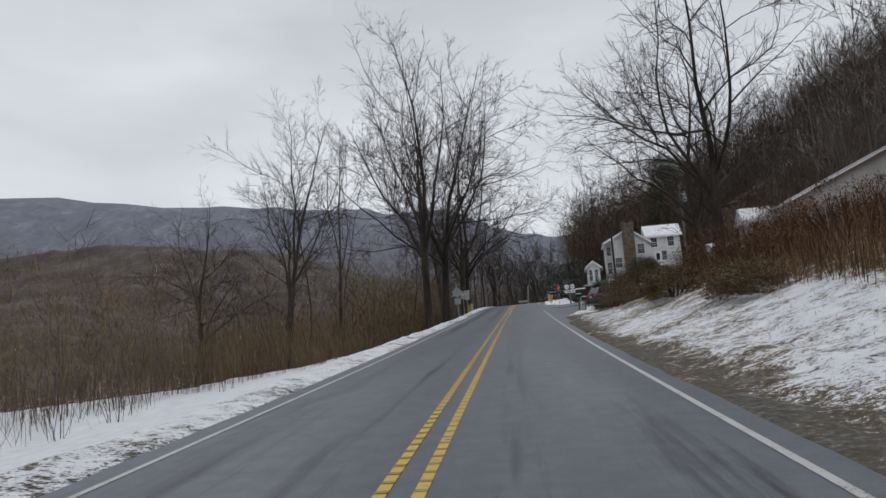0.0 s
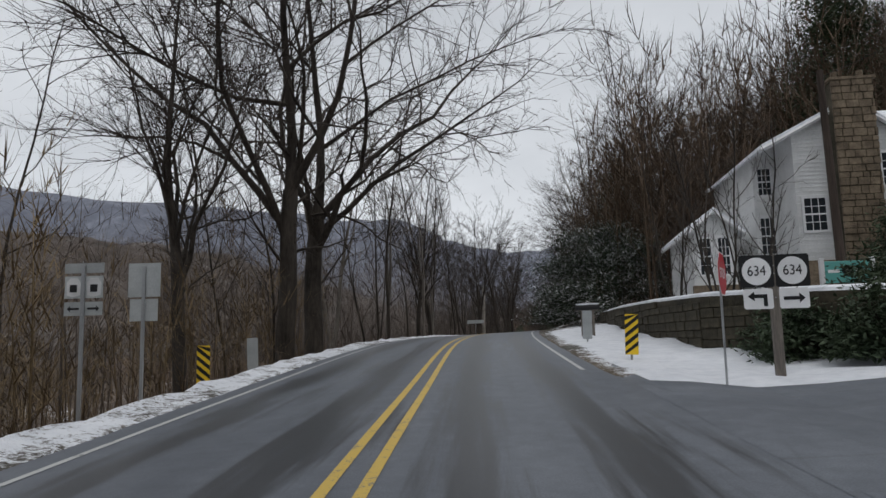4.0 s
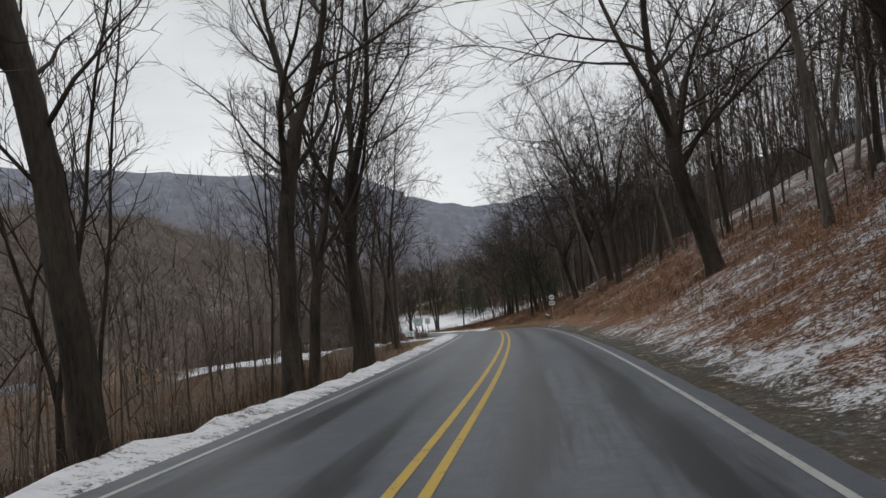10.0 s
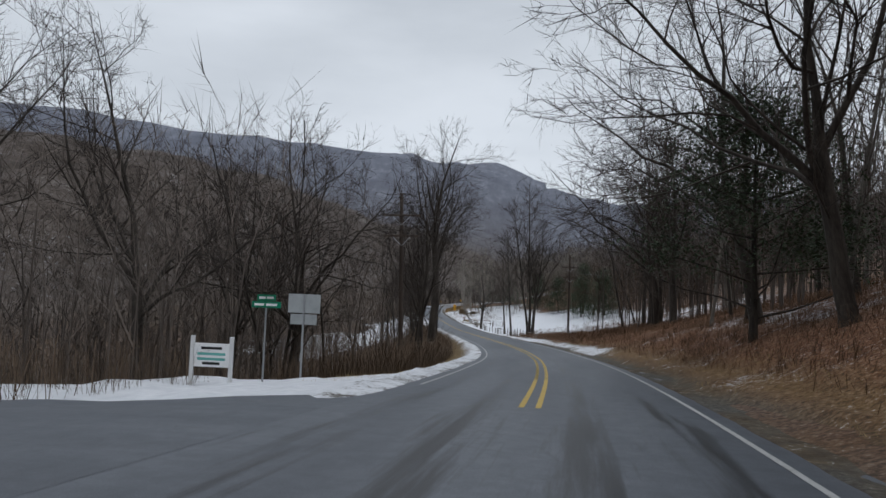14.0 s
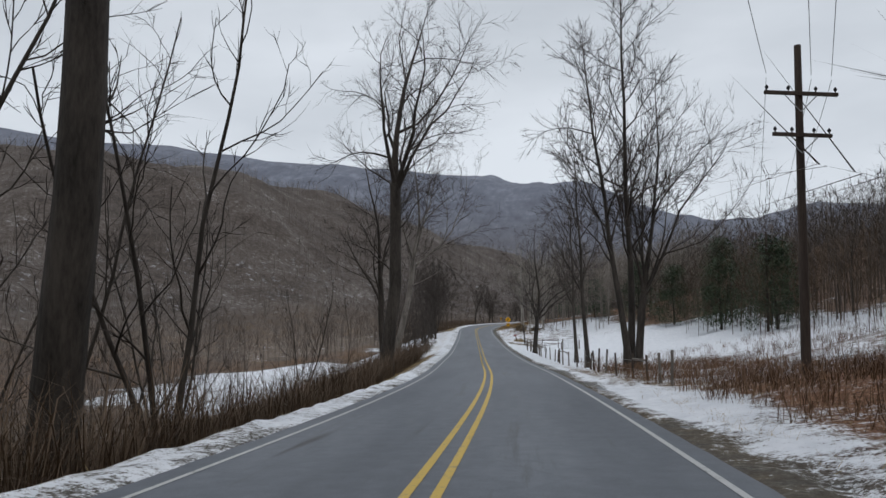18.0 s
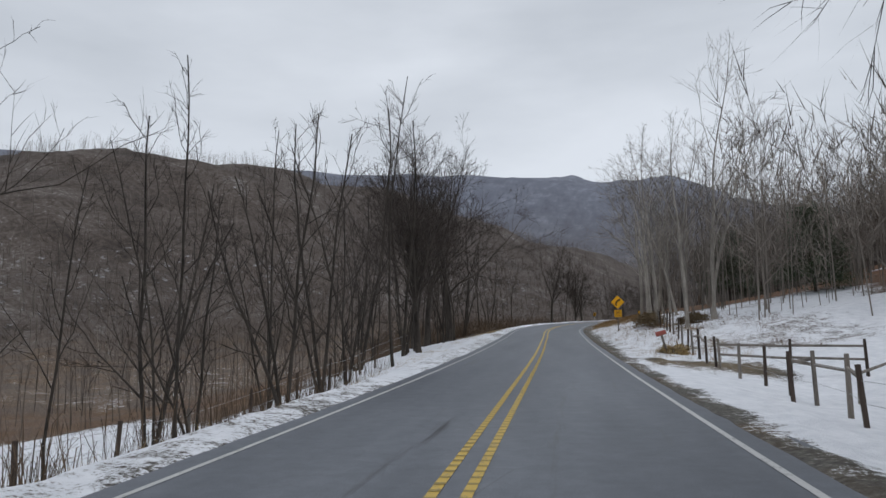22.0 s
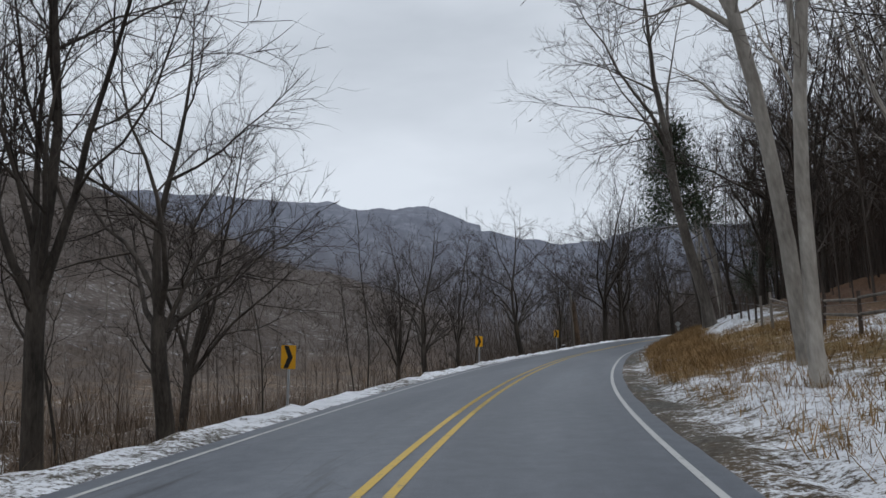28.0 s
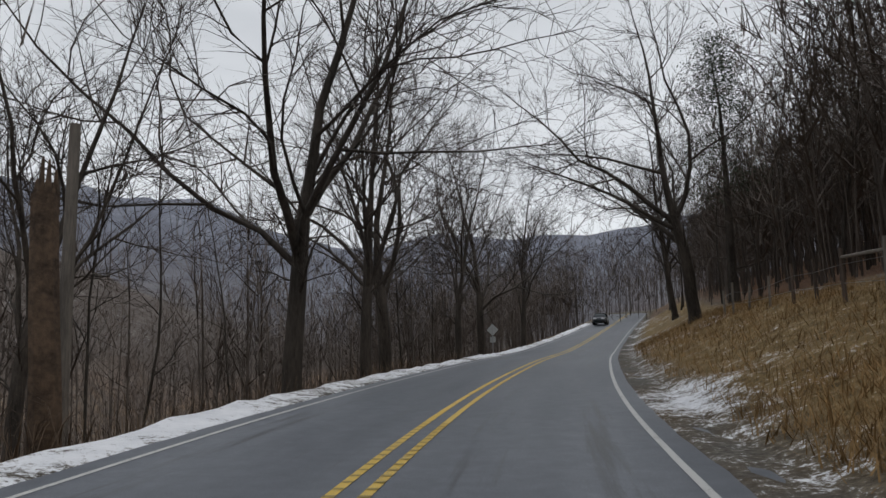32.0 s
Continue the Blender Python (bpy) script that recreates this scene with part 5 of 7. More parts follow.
LINE = [(240, -8.2, 8.6), (297, -8.3, 11.4), (349, 10.3, 11.0), (402, 30, 10.5), (462, 54, 10.5)]
utility_pole(240, -8.2, 8.6, [], "dark wooden utility pole without crossarms")
utility_pole(297, -8.3, 11.4, [(10.0, 1.22), (8.7, 1.05)], "dark wooden utility pole with two crossarms", 12, -2)
utility_pole(349, 10.3, 11.0, [(9.3, 1.25), (7.9, 1.0)], "dark wooden utility pole with two crossarms above the pasture", 8)
utility_pole(402, 30, 10.5, [(9.3, 1.2), (8.2, 1.0)], "distant wooden utility pole on the snowy slope", 0)
utility_pole(462, 54, 10.5, [(9.3, 1.2), (8.2, 1.0)], "distant wooden utility pole on the hill", 0)
utility_pole(77, 18.6, 10.5, [(9.8, 0.9)], "grey wooden utility pole with a transformer", 0, 0, True, WOOD)
utility_pole(94, 13.2, 8.0, [], "thin dark service pole beside the house", 0, -1)
utility_pole(602, -8.0, 7.6, [], "old grey utility pole with a cut top", 0, 0, False, WOOD)


def wire(a, b, sag, label):
    pts = [Vector(a).lerp(Vector(b), k / 16) - Vector((0, 0, sag * 4 * (k / 16) * (1 - k / 16))) for k in range(17)]
    sh = Shape()
    sh.tube(pts, [0.009] * 17, 4)
    return tagged(new("power_line", mesh_of("power_line", sh.v, sh.f, BLACK)), label, "cable", "power lines")


def top_of(k, side, drop):
    s, u, h = LINE[k]
    p = at(s, u, h - drop)
    hd = radians(heading(s) + 8)
    return p + Vector((math.cos(hd), math.sin(hd), 0)) * side


for k in range(1, 4):
    for side in (-1.1, 0.45, 1.15):
        wire(top_of(k, side, 1.15), top_of(k + 1, side, 1.0), 0.7, "thin black power line between poles")
wire(at(240, -8.2, 8.0), at(266, 13, 7.0), 0.7, "thin black service line across the road")
wire(at(77, 18.6, 9.6), at(94, 13.2, 7.8), 0.4, "thin black service line to the house")
wire(at(77, 18.6, 9.4), at(52, 26, 10.0), 0.5, "thin black service line up the lane")


# ---------------------------------------------------------------- fences
def fence(name, stations, post_h, rails, label, r=0.055, group="", wires=()):
    """A rough fence through stations (s, u): round leaning posts, with rails between those named."""
    first = at(*stations[0])
    t = thing(name, Matrix.Translation(first), label, "fence", group)
    rr = random.Random(len(stations) * 7 + int(stations[0][0]))
    tops = []
    for s, u in stations:
        p = at(s, u) - first
        h = post_h * rr.uniform(0.88, 1.14)
        q = p + Vector((rr.gauss(0, 0.06), rr.gauss(0, 0.06), h))
        part("post", rod(fresh(), p - Vector((0, 0, 0.4)), q, r * rr.uniform(0.85, 1.2), r * 0.9, 7), WOOD if rr.random() < 0.4 else POLE, t)
        tops.append((p, q))
    for i, zs in rails:
        if i + 1 < len(tops):
            for f in zs:
                a, b = tops[i][0].lerp(tops[i][1], f), tops[i + 1][0].lerp(tops[i + 1][1], f + rr.uniform(-0.05, 0.05))
                part("rail", rod(fresh(), a, b, 0.045, 0.04, 6), WOOD, t)
    for f in wires:
        sh = Shape()
        sh.tube([a.lerp(b, f) for a, b in tops], [0.006] * len(tops), 3)
        o = new("wire", mesh_of("wire", sh.v, sh.f, STEEL))
        o.parent = t
    return t


line = [(350 + 2.55 * k, 6.3 + 0.25 * math.sin(k * 0.9) + (0.6 if k > 26 else 0)) for k in range(33)]
fence("post_fence", line, 1.15, [(2, (0.8,)), (11, (0.85,)), (12, (0.8,)), (19, (0.85,)), (26, (0.8,)), (28, (0.85,))], "weathered post fence with wire along the snowy pasture", wires=(0.4, 0.75))
line = [(434 + 2.4 * k, 6.9 + 0.16 * k) for k in range(14)]
fence("post_fence", line, 1.2, [(0, (0.75,)), (1, (0.75,))], "weathered post fence at the end of the pasture", wires=(0.4, 0.75))
fence("rail_fence", [(431.5, 6.9), (431, 9.2), (430.3, 11.5)], 1.2, [(0, (0.82, 0.5)), (1, (0.82, 0.5))], "wooden rail fence leading to the pasture gate")
fence("rail_fence", [(421, 6.3), (424.5, 9.0), (427.8, 11.6)], 1.2, [(0, (0.82,)), (1, (0.82,))], "low wooden rail fence in front of the pasture gate")
fence("wire_fence", [(414 + 3.1 * k, -7.9 - 0.3 * math.sin(k)) for k in range(11)], 1.15, [], "old post fence beside the snowy field below the road", wires=(0.5, 0.85))
line = [(518 + 2.9 * k, 9.4 - 0.02 * k + 0.2 * math.sin(k)) for k in range(38)]
fence("post_fence", line, 1.25, [(7, (0.85, 0.5)), (8, (0.8, 0.45)), (9, (0.85, 0.5)), (10, (0.8,)), (30, (0.8,))], "grey post and rail fence on top of the bank", wires=(0.35, 0.7))


def pasture_gate():
    t = thing("metal_gate", stand(428.5, 12.0, 0, -28), "galvanised tube gate of the pasture", "gate")
    f = part("gate_frame", rod(rod(rod(rod(fresh(), (0, 0, 0.15), (0, 0, 1.25), 0.025), (2.2, 0, 0.15), (2.2, 0, 1.25), 0.025), (0, 0, 1.25), (2.2, 0, 1.25), 0.025), (0, 0, 0.15), (2.2, 0, 0.15), 0.025), STEEL, t)
    for z in (0.35, 0.55, 0.78, 1.02):
        part("bar", rod(fresh(), (0, 0, z), (2.2, 0, z), 0.018, sides=6), STEEL, f)
    for x in (0.73, 1.46):
        part("upright", rod(fresh(), (x, 0, 0.15), (x, 0, 1.25), 0.018, sides=6), STEEL, f)
    for x in (-0.15, 2.35):
        part("post", rod(fresh(), (x, 0, -0.4), (x, 0, 1.45), 0.09, 0.085, 8), WOOD, t)


pasture_gate()


# ---------------------------------------------------------------- houses
def gable_house(name, m, w, d, h, rise, label, along=True, floor=0.5):
    """Walls with clapboards, gables and a snowy roof; x along the front, y to the back, ridge along x or y."""
    t = thing(name, m, label, "house")
    b = box(fresh(), (0, 0, -1.2), (w, d, h))
    if along:
        g = [[(0, 0, h), (0, d, h), (0, d / 2, h + rise)], [(w, 0, h), (w, d, h), (w, d / 2, h + rise)]]
    else:
        g = [[(0, 0, h), (w, 0, h), (w / 2, 0, h + rise)], [(0, d, h), (w, d, h), (w / 2, d, h + rise)]]
    for q in g:
        b.faces.new([b.verts.new(v) for v in q])
    part("wall", b, SIDING, t)
    z = floor
    while z < h:
        part("clapboard", box(fresh(), (-0.02, -0.026, z), (w + 0.02, -0.004, z + 0.02)), SIDING, t)
        part("clapboard", box(fresh(), (-0.026, 0, z), (-0.004, d, z + 0.02)), SIDING, t)
        z += 0.16
    if not along:
        while z < h + rise * 0.93:
            f = (z - h) / rise
            part("clapboard", box(fresh(), (w / 2 * f, -0.026, z), (w - w / 2 * f, -0.004, z + 0.02)), SIDING, t)
            z += 0.16
    for side in (0, 1):
        r = fresh()
        o = 0.35
        if along:
            y0, y1 = (-o, d / 2) if side == 0 else (d + o, d / 2)
            z0 = h - rise * o / (d / 2)
            q = [(-o, y0, z0), (w + o, y0, z0), (w + o, y1, h + rise), (-o, y1, h + rise)]
        else:
            x0, x1 = (-o, w / 2) if side == 0 else (w + o, w / 2)
            z0 = h - rise * o / (w / 2)
            q = [(x0, -o, z0), (x0, d + o, z0), (x1, d + o, h + rise), (x1, -o, h + rise)]
        f = r.faces.new([r.verts.new(v) for v in q])
        g2 = bmesh.ops.extrude_face_region(r, geom=[f])
        bmesh.ops.translate(r, vec=(0, 0, 0.13), verts=[v for v in g2["geom"] if isinstance(v, bmesh.types.BMVert)])
        bmesh.ops.recalc_face_normals(r, faces=r.faces)
        part("roof", r, SNOW, t, "roof slope under snow")
        q2 = [(x, y, z - 0.07) for x, y, z in q]
        e = fresh()
        for a, c in zip(q2, q2[1:] + q2[:1]):
            rod(e, a, c, 0.06, sides=4)
        part("fascia", e, WHITE, t)
    return t


def window(t, x, z, w, h, y=-0.03, sashes=2):
    f = fresh()
    for lo, hi in (((-w / 2 - 0.1, 0, -h / 2 - 0.1), (w / 2 + 0.1, 0.04, -h / 2)), ((-w / 2 - 0.1, 0, h / 2), (w / 2 + 0.1, 0.04, h / 2 + 0.12)),
                   ((-w / 2 - 0.1, 0, -h / 2), (-w / 2, 0.04, h / 2)), ((w / 2, 0, -h / 2), (w / 2 + 0.1, 0.04, h / 2))):
        box(f, [a + b for a, b in zip(lo, (x, y - 0.03, z))], [a + b for a, b in zip(hi, (x, y - 0.03, z))])
    o = part("window_frame", f, WHITE, t)
    part("pane", box(fresh(), (x - w / 2, y - 0.012, z - h / 2), (x + w / 2, y + 0.02, z + h / 2)), GLASS, o)
    m = fresh()
    box(m, (x - w / 2, y - 0.03, z - 0.03), (x + w / 2, y - 0.012, z + 0.03))
    for k in (-1, 1):
        box(m, (x + k * w / 6 - 0.012, y - 0.025, z - h / 2), (x + k * w / 6 + 0.012, y - 0.012, z + h / 2))
        box(m, (x - w / 2, y - 0.025, z + k * h / 4 - 0.012), (x + w / 2, y - 0.012, z + k * h / 4 + 0.012))
    part("muntins", m, WHITE, o)


def stone_chimney(t, x0, x1, y0, y1, z1):
    """A fieldstone stack whose stones stand proud of one another."""
    b = box(fresh(), (x0 + 0.03, y0 + 0.03, -1.0), (x1 - 0.03, y1 - 0.03, z1))
    c = part("chimney", b, MOSSY, t, "broad fieldstone chimney")
    rr = random.Random(9)
    z = -0.6
    while z < z1 - 0.2:
        hh = rr.uniform(0.2, 0.34)
        x = x0
        while x < x1 - 0.08:
            ww = min(rr.uniform(0.25, 0.5), x1 - x)
            part("stone", box(fresh(), (x + 0.012, y0 - rr.uniform(0, 0.05), z + 0.012), (x + ww - 0.012, y0 + 0.1, z + hh - 0.012), 0.02), STONE, c)
            x += ww
        z += hh
    part("cap", box(fresh(), (x0 - 0.08, y0 - 0.08, z1), (x1 + 0.08, y1 + 0.08, z1 + 0.12), 0.02), STONE, c)
    for x in (x0 + 0.3, x1 - 0.3):
        part("flue", rod(fresh(), (x, (y0 + y1) / 2, z1 + 0.1), (x, (y0 + y1) / 2, z1 + 0.45), 0.13, 0.12, 10), STONE, c)


def corner_house():
    """A gabled front with its chimney under the peak, a set-back side under the long roof slope, and a wing."""
    zg = 2.45 + float(spline(ROAD_Z, 98)) - at(98, 13.45).z
    m = stand(98, 13.45, zg, -2)
    t = thing("house", m, "white clapboard two-storey house with a fieldstone chimney and snowy roof", "house")
    left, peak, right, deep = -0.9, 2.15, 4.65, 8.5
    z_left, z_peak, z_right = 4.95, 6.5, 4.7

    def roof_at(x):
        return z_left + (z_peak - z_left) * (x - left) / (peak - left) if x < peak else z_peak + (z_right - z_peak) * (x - peak) / (right - peak)

    def block(x0, x1, y0):
        outline = [(x0, -1.2), (x1, -1.2), (x1, roof_at(x1))] + ([(peak, z_peak)] if x0 < peak < x1 else []) + [(x0, roof_at(x0))]
        b = fresh()
        plate(b, outline, y0, deep - y0)
        part("wall", b, SIDING, t)
        z = 0.45
        while z < z_peak - 0.15:
            xs = [x0 + (x1 - x0) * k / 60 for k in range(61) if roof_at(x0 + (x1 - x0) * k / 60) > z + 0.05]
            if len(xs) > 1:
                part("clapboard", box(fresh(), (xs[0], y0 - 0.024, z), (xs[-1], y0 - 0.002, z + 0.02)), SIDING, t)
            z += 0.16

    block(0.0, right, 0.0)
    block(left, -0.004, 2.2)
    for xa, xb, za, zb in ((left - 0.35, peak, z_left - 0.19, z_peak), (right + 0.35, peak, z_right - 0.22, z_peak)):
        r = fresh()
        f = r.faces.new([r.verts.new(v) for v in ((xa, -0.3, za), (xb, -0.3, zb), (xb, deep + 0.3, zb), (xa, deep + 0.3, za))])
        g = bmesh.ops.extrude_face_region(r, geom=[f])
        bmesh.ops.translate(r, vec=(0, 0, 0.13), verts=[v for v in g["geom"] if isinstance(v, bmesh.types.BMVert)])
        bmesh.ops.recalc_face_normals(r, faces=r.faces)
        part("roof", r, SNOW, t, "roof slope under snow")
        part("fascia", rod(fresh(), (xa, -0.3, za - 0.07), (xb, -0.3, zb - 0.07), 0.075, sides=4), WHITE, t)
    window(t, 0.65, 2.1, 0.78, 1.25)
    window(t, 3.65, 3.75, 0.8, 1.25)
    window(t, -0.45, 3.9, 0.5, 1.1, 2.17)
    window(t, -0.45, 1.6, 0.55, 1.5, 2.17)
    part("foundation", box(fresh(), (-0.05, -0.08, -1.3), (right, 0.1, 0.3)), STONE, t, "fieldstone foundation")
    stone_chimney(t, 1.35, 2.9, -0.75, 0.0, 7.15)
    wing = gable_house("house_wing", stand(98.3, 18.1, zg, -2), 4.1, 6.0, 4.6, 1.55, "white clapboard wing of the house with a snowy roof")
    for x, z in ((0.75, 3.65), (2.9, 3.65)):
        window(wing, x, z, 0.78, 1.2)
    window(wing, 1.95, 1.85, 0.6, 1.2)
    d = part("door", box(fresh(), (0.75, -0.05, 0.45), (1.5, -0.01, 2.4), 0.01), WHITE, wing, "white panelled door")
    part("pane", box(fresh(), (0.9, -0.06, 1.3), (1.35, -0.05, 2.2)), GLASS, d)
    part("step", box(fresh(), (0.6, -1.0, -0.6), (1.7, -0.02, 0.3), 0.02), STONE, wing)
    p = gable_house("porch", stand(100.2, 9.9, zg, -2), 1.75, 5.0, 2.6, 0.7, "low white porch with dark openings beside the house", along=False)
    window(p, 0.5, 1.4, 0.42, 1.5)
    window(p, 1.25, 1.4, 0.42, 1.5)
    part("foundation", box(fresh(), (-0.05, -0.06, -1.3), (1.8, 0.2, 0.2)), STONE, p, "fieldstone foundation")


corner_house()
upper = gable_house("house", stand(40.5, 16.6, 0.2, -4), 9.5, 8.0, 2.6, 2.2, "white clapboard cottage above the brushy bank", along=False)
for x in (2.2, 3.0, 5.2, 6.0):
    window(upper, x, 1.55, 0.62, 0.85)
b2 = gable_house("house", stand(100, 31, 0.2, -4), 9.0, 7.0, 4.6, 1.8, "white farmhouse with a snowy roof behind the lane")
for x, z in ((1.2, 3.6), (3.4, 3.6), (5.8, 3.6), (7.8, 3.6), (1.2, 1.3), (5.8, 1.3)):
    window(b2, x, z, 0.8, 1.3)
shed = gable_house("shed", stand(96, 25.5, 0.1, -4), 4.2, 3.4, 2.1, 0.8, "small white shed with a snowy roof")
window(shed, 1.2, 1.2, 0.8, 1.0)
part("door", box(fresh(), (2.4, -0.05, 0.0), (3.5, -0.01, 1.95), 0.01), TEAL, shed, "faded teal door")


def retaining_wall():
    """A mossy stone wall below the yard, with its stones in courses."""
    pts = [(110, 6.9), (103, 7.0), (96, 7.1), (90, 7.4), (85.5, 8.6), (82, 11.5), (80, 16), (79, 22), (79, 28)]
    lo = [at(s, u) for s, u in pts]
    top = [float(spline(ROAD_Z, s)) + h for (s, u), h in zip(pts, (1.0, 1.15, 1.3, 1.45, 1.5, 1.5, 1.5, 1.6, 1.7))]
    t = thing("retaining_wall", Matrix.Translation(lo[0]), "mossy stone retaining wall with snow on top below the yard", "wall", kind="structure")
    rr = random.Random(3)
    for i in range(len(pts) - 1):
        a, b = lo[i] - lo[0], lo[i + 1] - lo[0]
        za, zb = top[i] - lo[0].z, top[i + 1] - lo[0].z
        way = Vector((b.x - a.x, b.y - a.y, 0))
        ln = way.length
        way.normalize()
        nrm = Vector((way.y, -way.x, 0))
        bm = fresh()
        vs = []
        for p, z in ((a, za), (b, zb)):
            for off in (0.0, 0.5):
                q = Vector((p.x, p.y, 0)) - nrm * off
                vs += [bm.verts.new((q.x, q.y, min(a.z, b.z) - 0.8)), bm.verts.new((q.x, q.y, z))]
        for f in ((0, 1, 5, 4), (2, 3, 7, 6), (1, 3, 7, 5), (0, 2, 3, 1), (4, 6, 7, 5), (0, 4, 6, 2)):
            bm.faces.new([vs[k] for k in f])
        bmesh.ops.recalc_face_normals(bm, faces=bm.faces)
        part("core", bm, MOSSY, t)
        z = min(a.z, b.z) - 0.2
        while z < max(za, zb) - 0.1:
            hh = rr.uniform(0.2, 0.34)
            x = 0.0
            while x < ln - 0.05:
                ww = min(rr.uniform(0.35, 0.8), ln - x)
                zt = za + (zb - za) * (x + ww / 2) / ln
                if z + hh < zt + 0.02:
                    c = Vector((a.x, a.y, 0)) + way * (x + ww / 2)
                    bm = box(fresh(), (-ww / 2 + 0.012, -0.06 - rr.uniform(0, 0.05), 0.01), (ww / 2 - 0.012, 0.05, hh - 0.01), 0.025)
                    o = part("stone", bm, MOSSY, t)
                    ang = math.degrees(math.atan2(way.y, way.x))
                    o.matrix_local = pose(c.x, c.y, z, 0, 0, ang)
                x += ww
            z += hh
        cap = fresh()
        m1, m2 = Vector((a.x, a.y, za)), Vector((b.x, b.y, zb))
        rod(cap, m1 - nrm * 0.25 - Vector((0, 0, 0.06)), m2 - nrm * 0.25 - Vector((0, 0, 0.06)), 0.2, 0.2, 8)
        part("snow_cap", cap, SNOW, t)


retaining_wall()


# ---------------------------------------------------------------- cars and the cart
def wheel(parent, x, y, r=0.37, w=0.24):
    side = 1 if y > 0 else -1
    b = fresh()
    rod(b, (x, y - side * w / 2, r), (x, y + side * w / 2, r), r, r, 22)
    bmesh.ops.bevel(b, geom=[e for e in b.edges if e.calc_length() < 0.14], offset=0.03, segments=2, affect="EDGES")
    wl_ = part("wheel", rod(fresh(), (x, y - side * 0.05, r), (x, y + side * 0.1, r), r * 0.62, r * 0.6, 20), STEEL, parent)
    part("tyre", b, RUBBER, wl_)
    for k in range(5):
        a = k * 2 * math.pi / 5
        part("spoke", rod(fresh(), (x, y + side * 0.13, r), (x + 0.2 * math.cos(a), y + side * 0.12, r + 0.2 * math.sin(a)), 0.03, 0.025, 6), BLACK, wl_)


def car(name, m, paint, label, length=4.8, width=1.98, height=1.8):
    """A sport utility body lofted from sections: x forward."""
    t = thing(name, m, label, "car")
    L, W, Hh = length / 2, width / 2, height
    rows = [(-L, 0.62, 0.5, 0.94), (-L + 0.06, 0.42, 1.05, 0.95), (-L + 0.25, 0.3, 1.1, 0.97), (-0.6, 0.28, 1.08, 1.0), (0.9, 0.28, 1.06, 1.0), (L - 0.9, 0.3, 1.02, 0.98), (L - 0.2, 0.32, 0.92, 0.93), (L, 0.45, 0.7, 0.84)]
    b = fresh()
    rings = []
    for x, z0, z1, f in rows:
        w = W * f
        o = [(-w * 0.92, z0), (-w, z0 + (z1 - z0) * 0.3), (-w, z1 - 0.12), (-w * 0.9, z1), (w * 0.9, z1), (w, z1 - 0.12), (w, z0 + (z1 - z0) * 0.3), (w * 0.92, z0)]
        rings.append([b.verts.new((x, y, z)) for y, z in o])
    for a, c in zip(rings, rings[1:]):
        for k in range(8):
            b.faces.new((a[k], a[(k + 1) % 8], c[(k + 1) % 8], c[k]))
    b.faces.new(rings[0])
    b.faces.new(list(reversed(rings[-1])))
    bmesh.ops.recalc_face_normals(b, faces=b.faces)
    body = part("body", b, paint, t)
    g = fresh()
    cab = [(-L + 0.12, 1.06, 0.9), (-L + 0.42, Hh - 0.1, 0.76), (-L + 0.8, Hh, 0.74), (0.35, Hh, 0.74), (0.75, Hh - 0.12, 0.74), (1.35, 1.05, 0.86)]
    rings = []
    for x, z, f in cab:
        rings.append([g.verts.new((x, -W * f, z)), g.verts.new((x, W * f, z))])
    base = [[g.verts.new((x, -W * 0.93, 1.03)), g.verts.new((x, W * 0.93, 1.03))] for x, _, _ in cab]
    for i in range(len(cab) - 1):
        g.faces.new((rings[i][0], rings[i][1], rings[i + 1][1], rings[i + 1][0]))
        for k in (0, 1):
            g.faces.new((base[i][k], base[i + 1][k], rings[i + 1][k], rings[i][k]))
    bmesh.ops.recalc_face_normals(g, faces=g.faces)
    part("cabin_glass", g, GLASS, t, "dark tinted glass")
    part("roof", box(fresh(), (-L + 0.75, -W * 0.74, Hh - 0.03), (0.4, W * 0.74, Hh + 0.03), 0.025), paint, t)
    for x in (-L + 0.62, -0.95, 0.2):
        for k in (-1, 1):
            part("pillar", rod(fresh(), (x, k * W * 0.94, 1.02), (x + (0.0 if x > -1 else 0.2), k * W * 0.765, Hh - 0.02), 0.055, sides=5), BLACK if x > -1 else paint, t)
    part("spoiler", box(fresh(), (-L + 0.3, -W * 0.72, Hh - 0.06), (-L + 0.8, W * 0.72, Hh + 0.02), 0.02), BLACK, t)
    for k in (-1, 1):
        part("tail_light", box(fresh(), (-L - 0.01, k * W * 0.62 - 0.2, 0.86), (-L + 0.22, k * W * 0.72 + 0.2, 1.03), 0.03), RED, t)
        part("headlight", box(fresh(), (L - 0.16, k * W * 0.6 - 0.2, 0.72), (L + 0.01, k * W * 0.6 + 0.2, 0.86), 0.03), WHITE, t)
        for x in (-L + 0.95, L - 0.95):
            wheel(t, x, k * (W - 0.09))
            part("wheel_arch", rod(fresh(), (x, k * (W - 0.3), 0.4), (x, k * (W + 0.004), 0.4), 0.45, 0.45, 24), RUBBER, t)
    part("bumper", box(fresh(), (-L - 0.04, -W * 0.92, 0.38), (-L + 0.12, W * 0.92, 0.62), 0.04), BLACK, t)
    pl = part("number_plate", box(fresh(), (-L - 0.05, -0.16, 0.78), (-L - 0.01, 0.16, 0.93), 0.004), WHITE, t)
    part("bar", box(fresh(), (-L - 0.055, -0.12, 0.83), (-L - 0.05, 0.12, 0.88)), BLACK, pl)
    return t


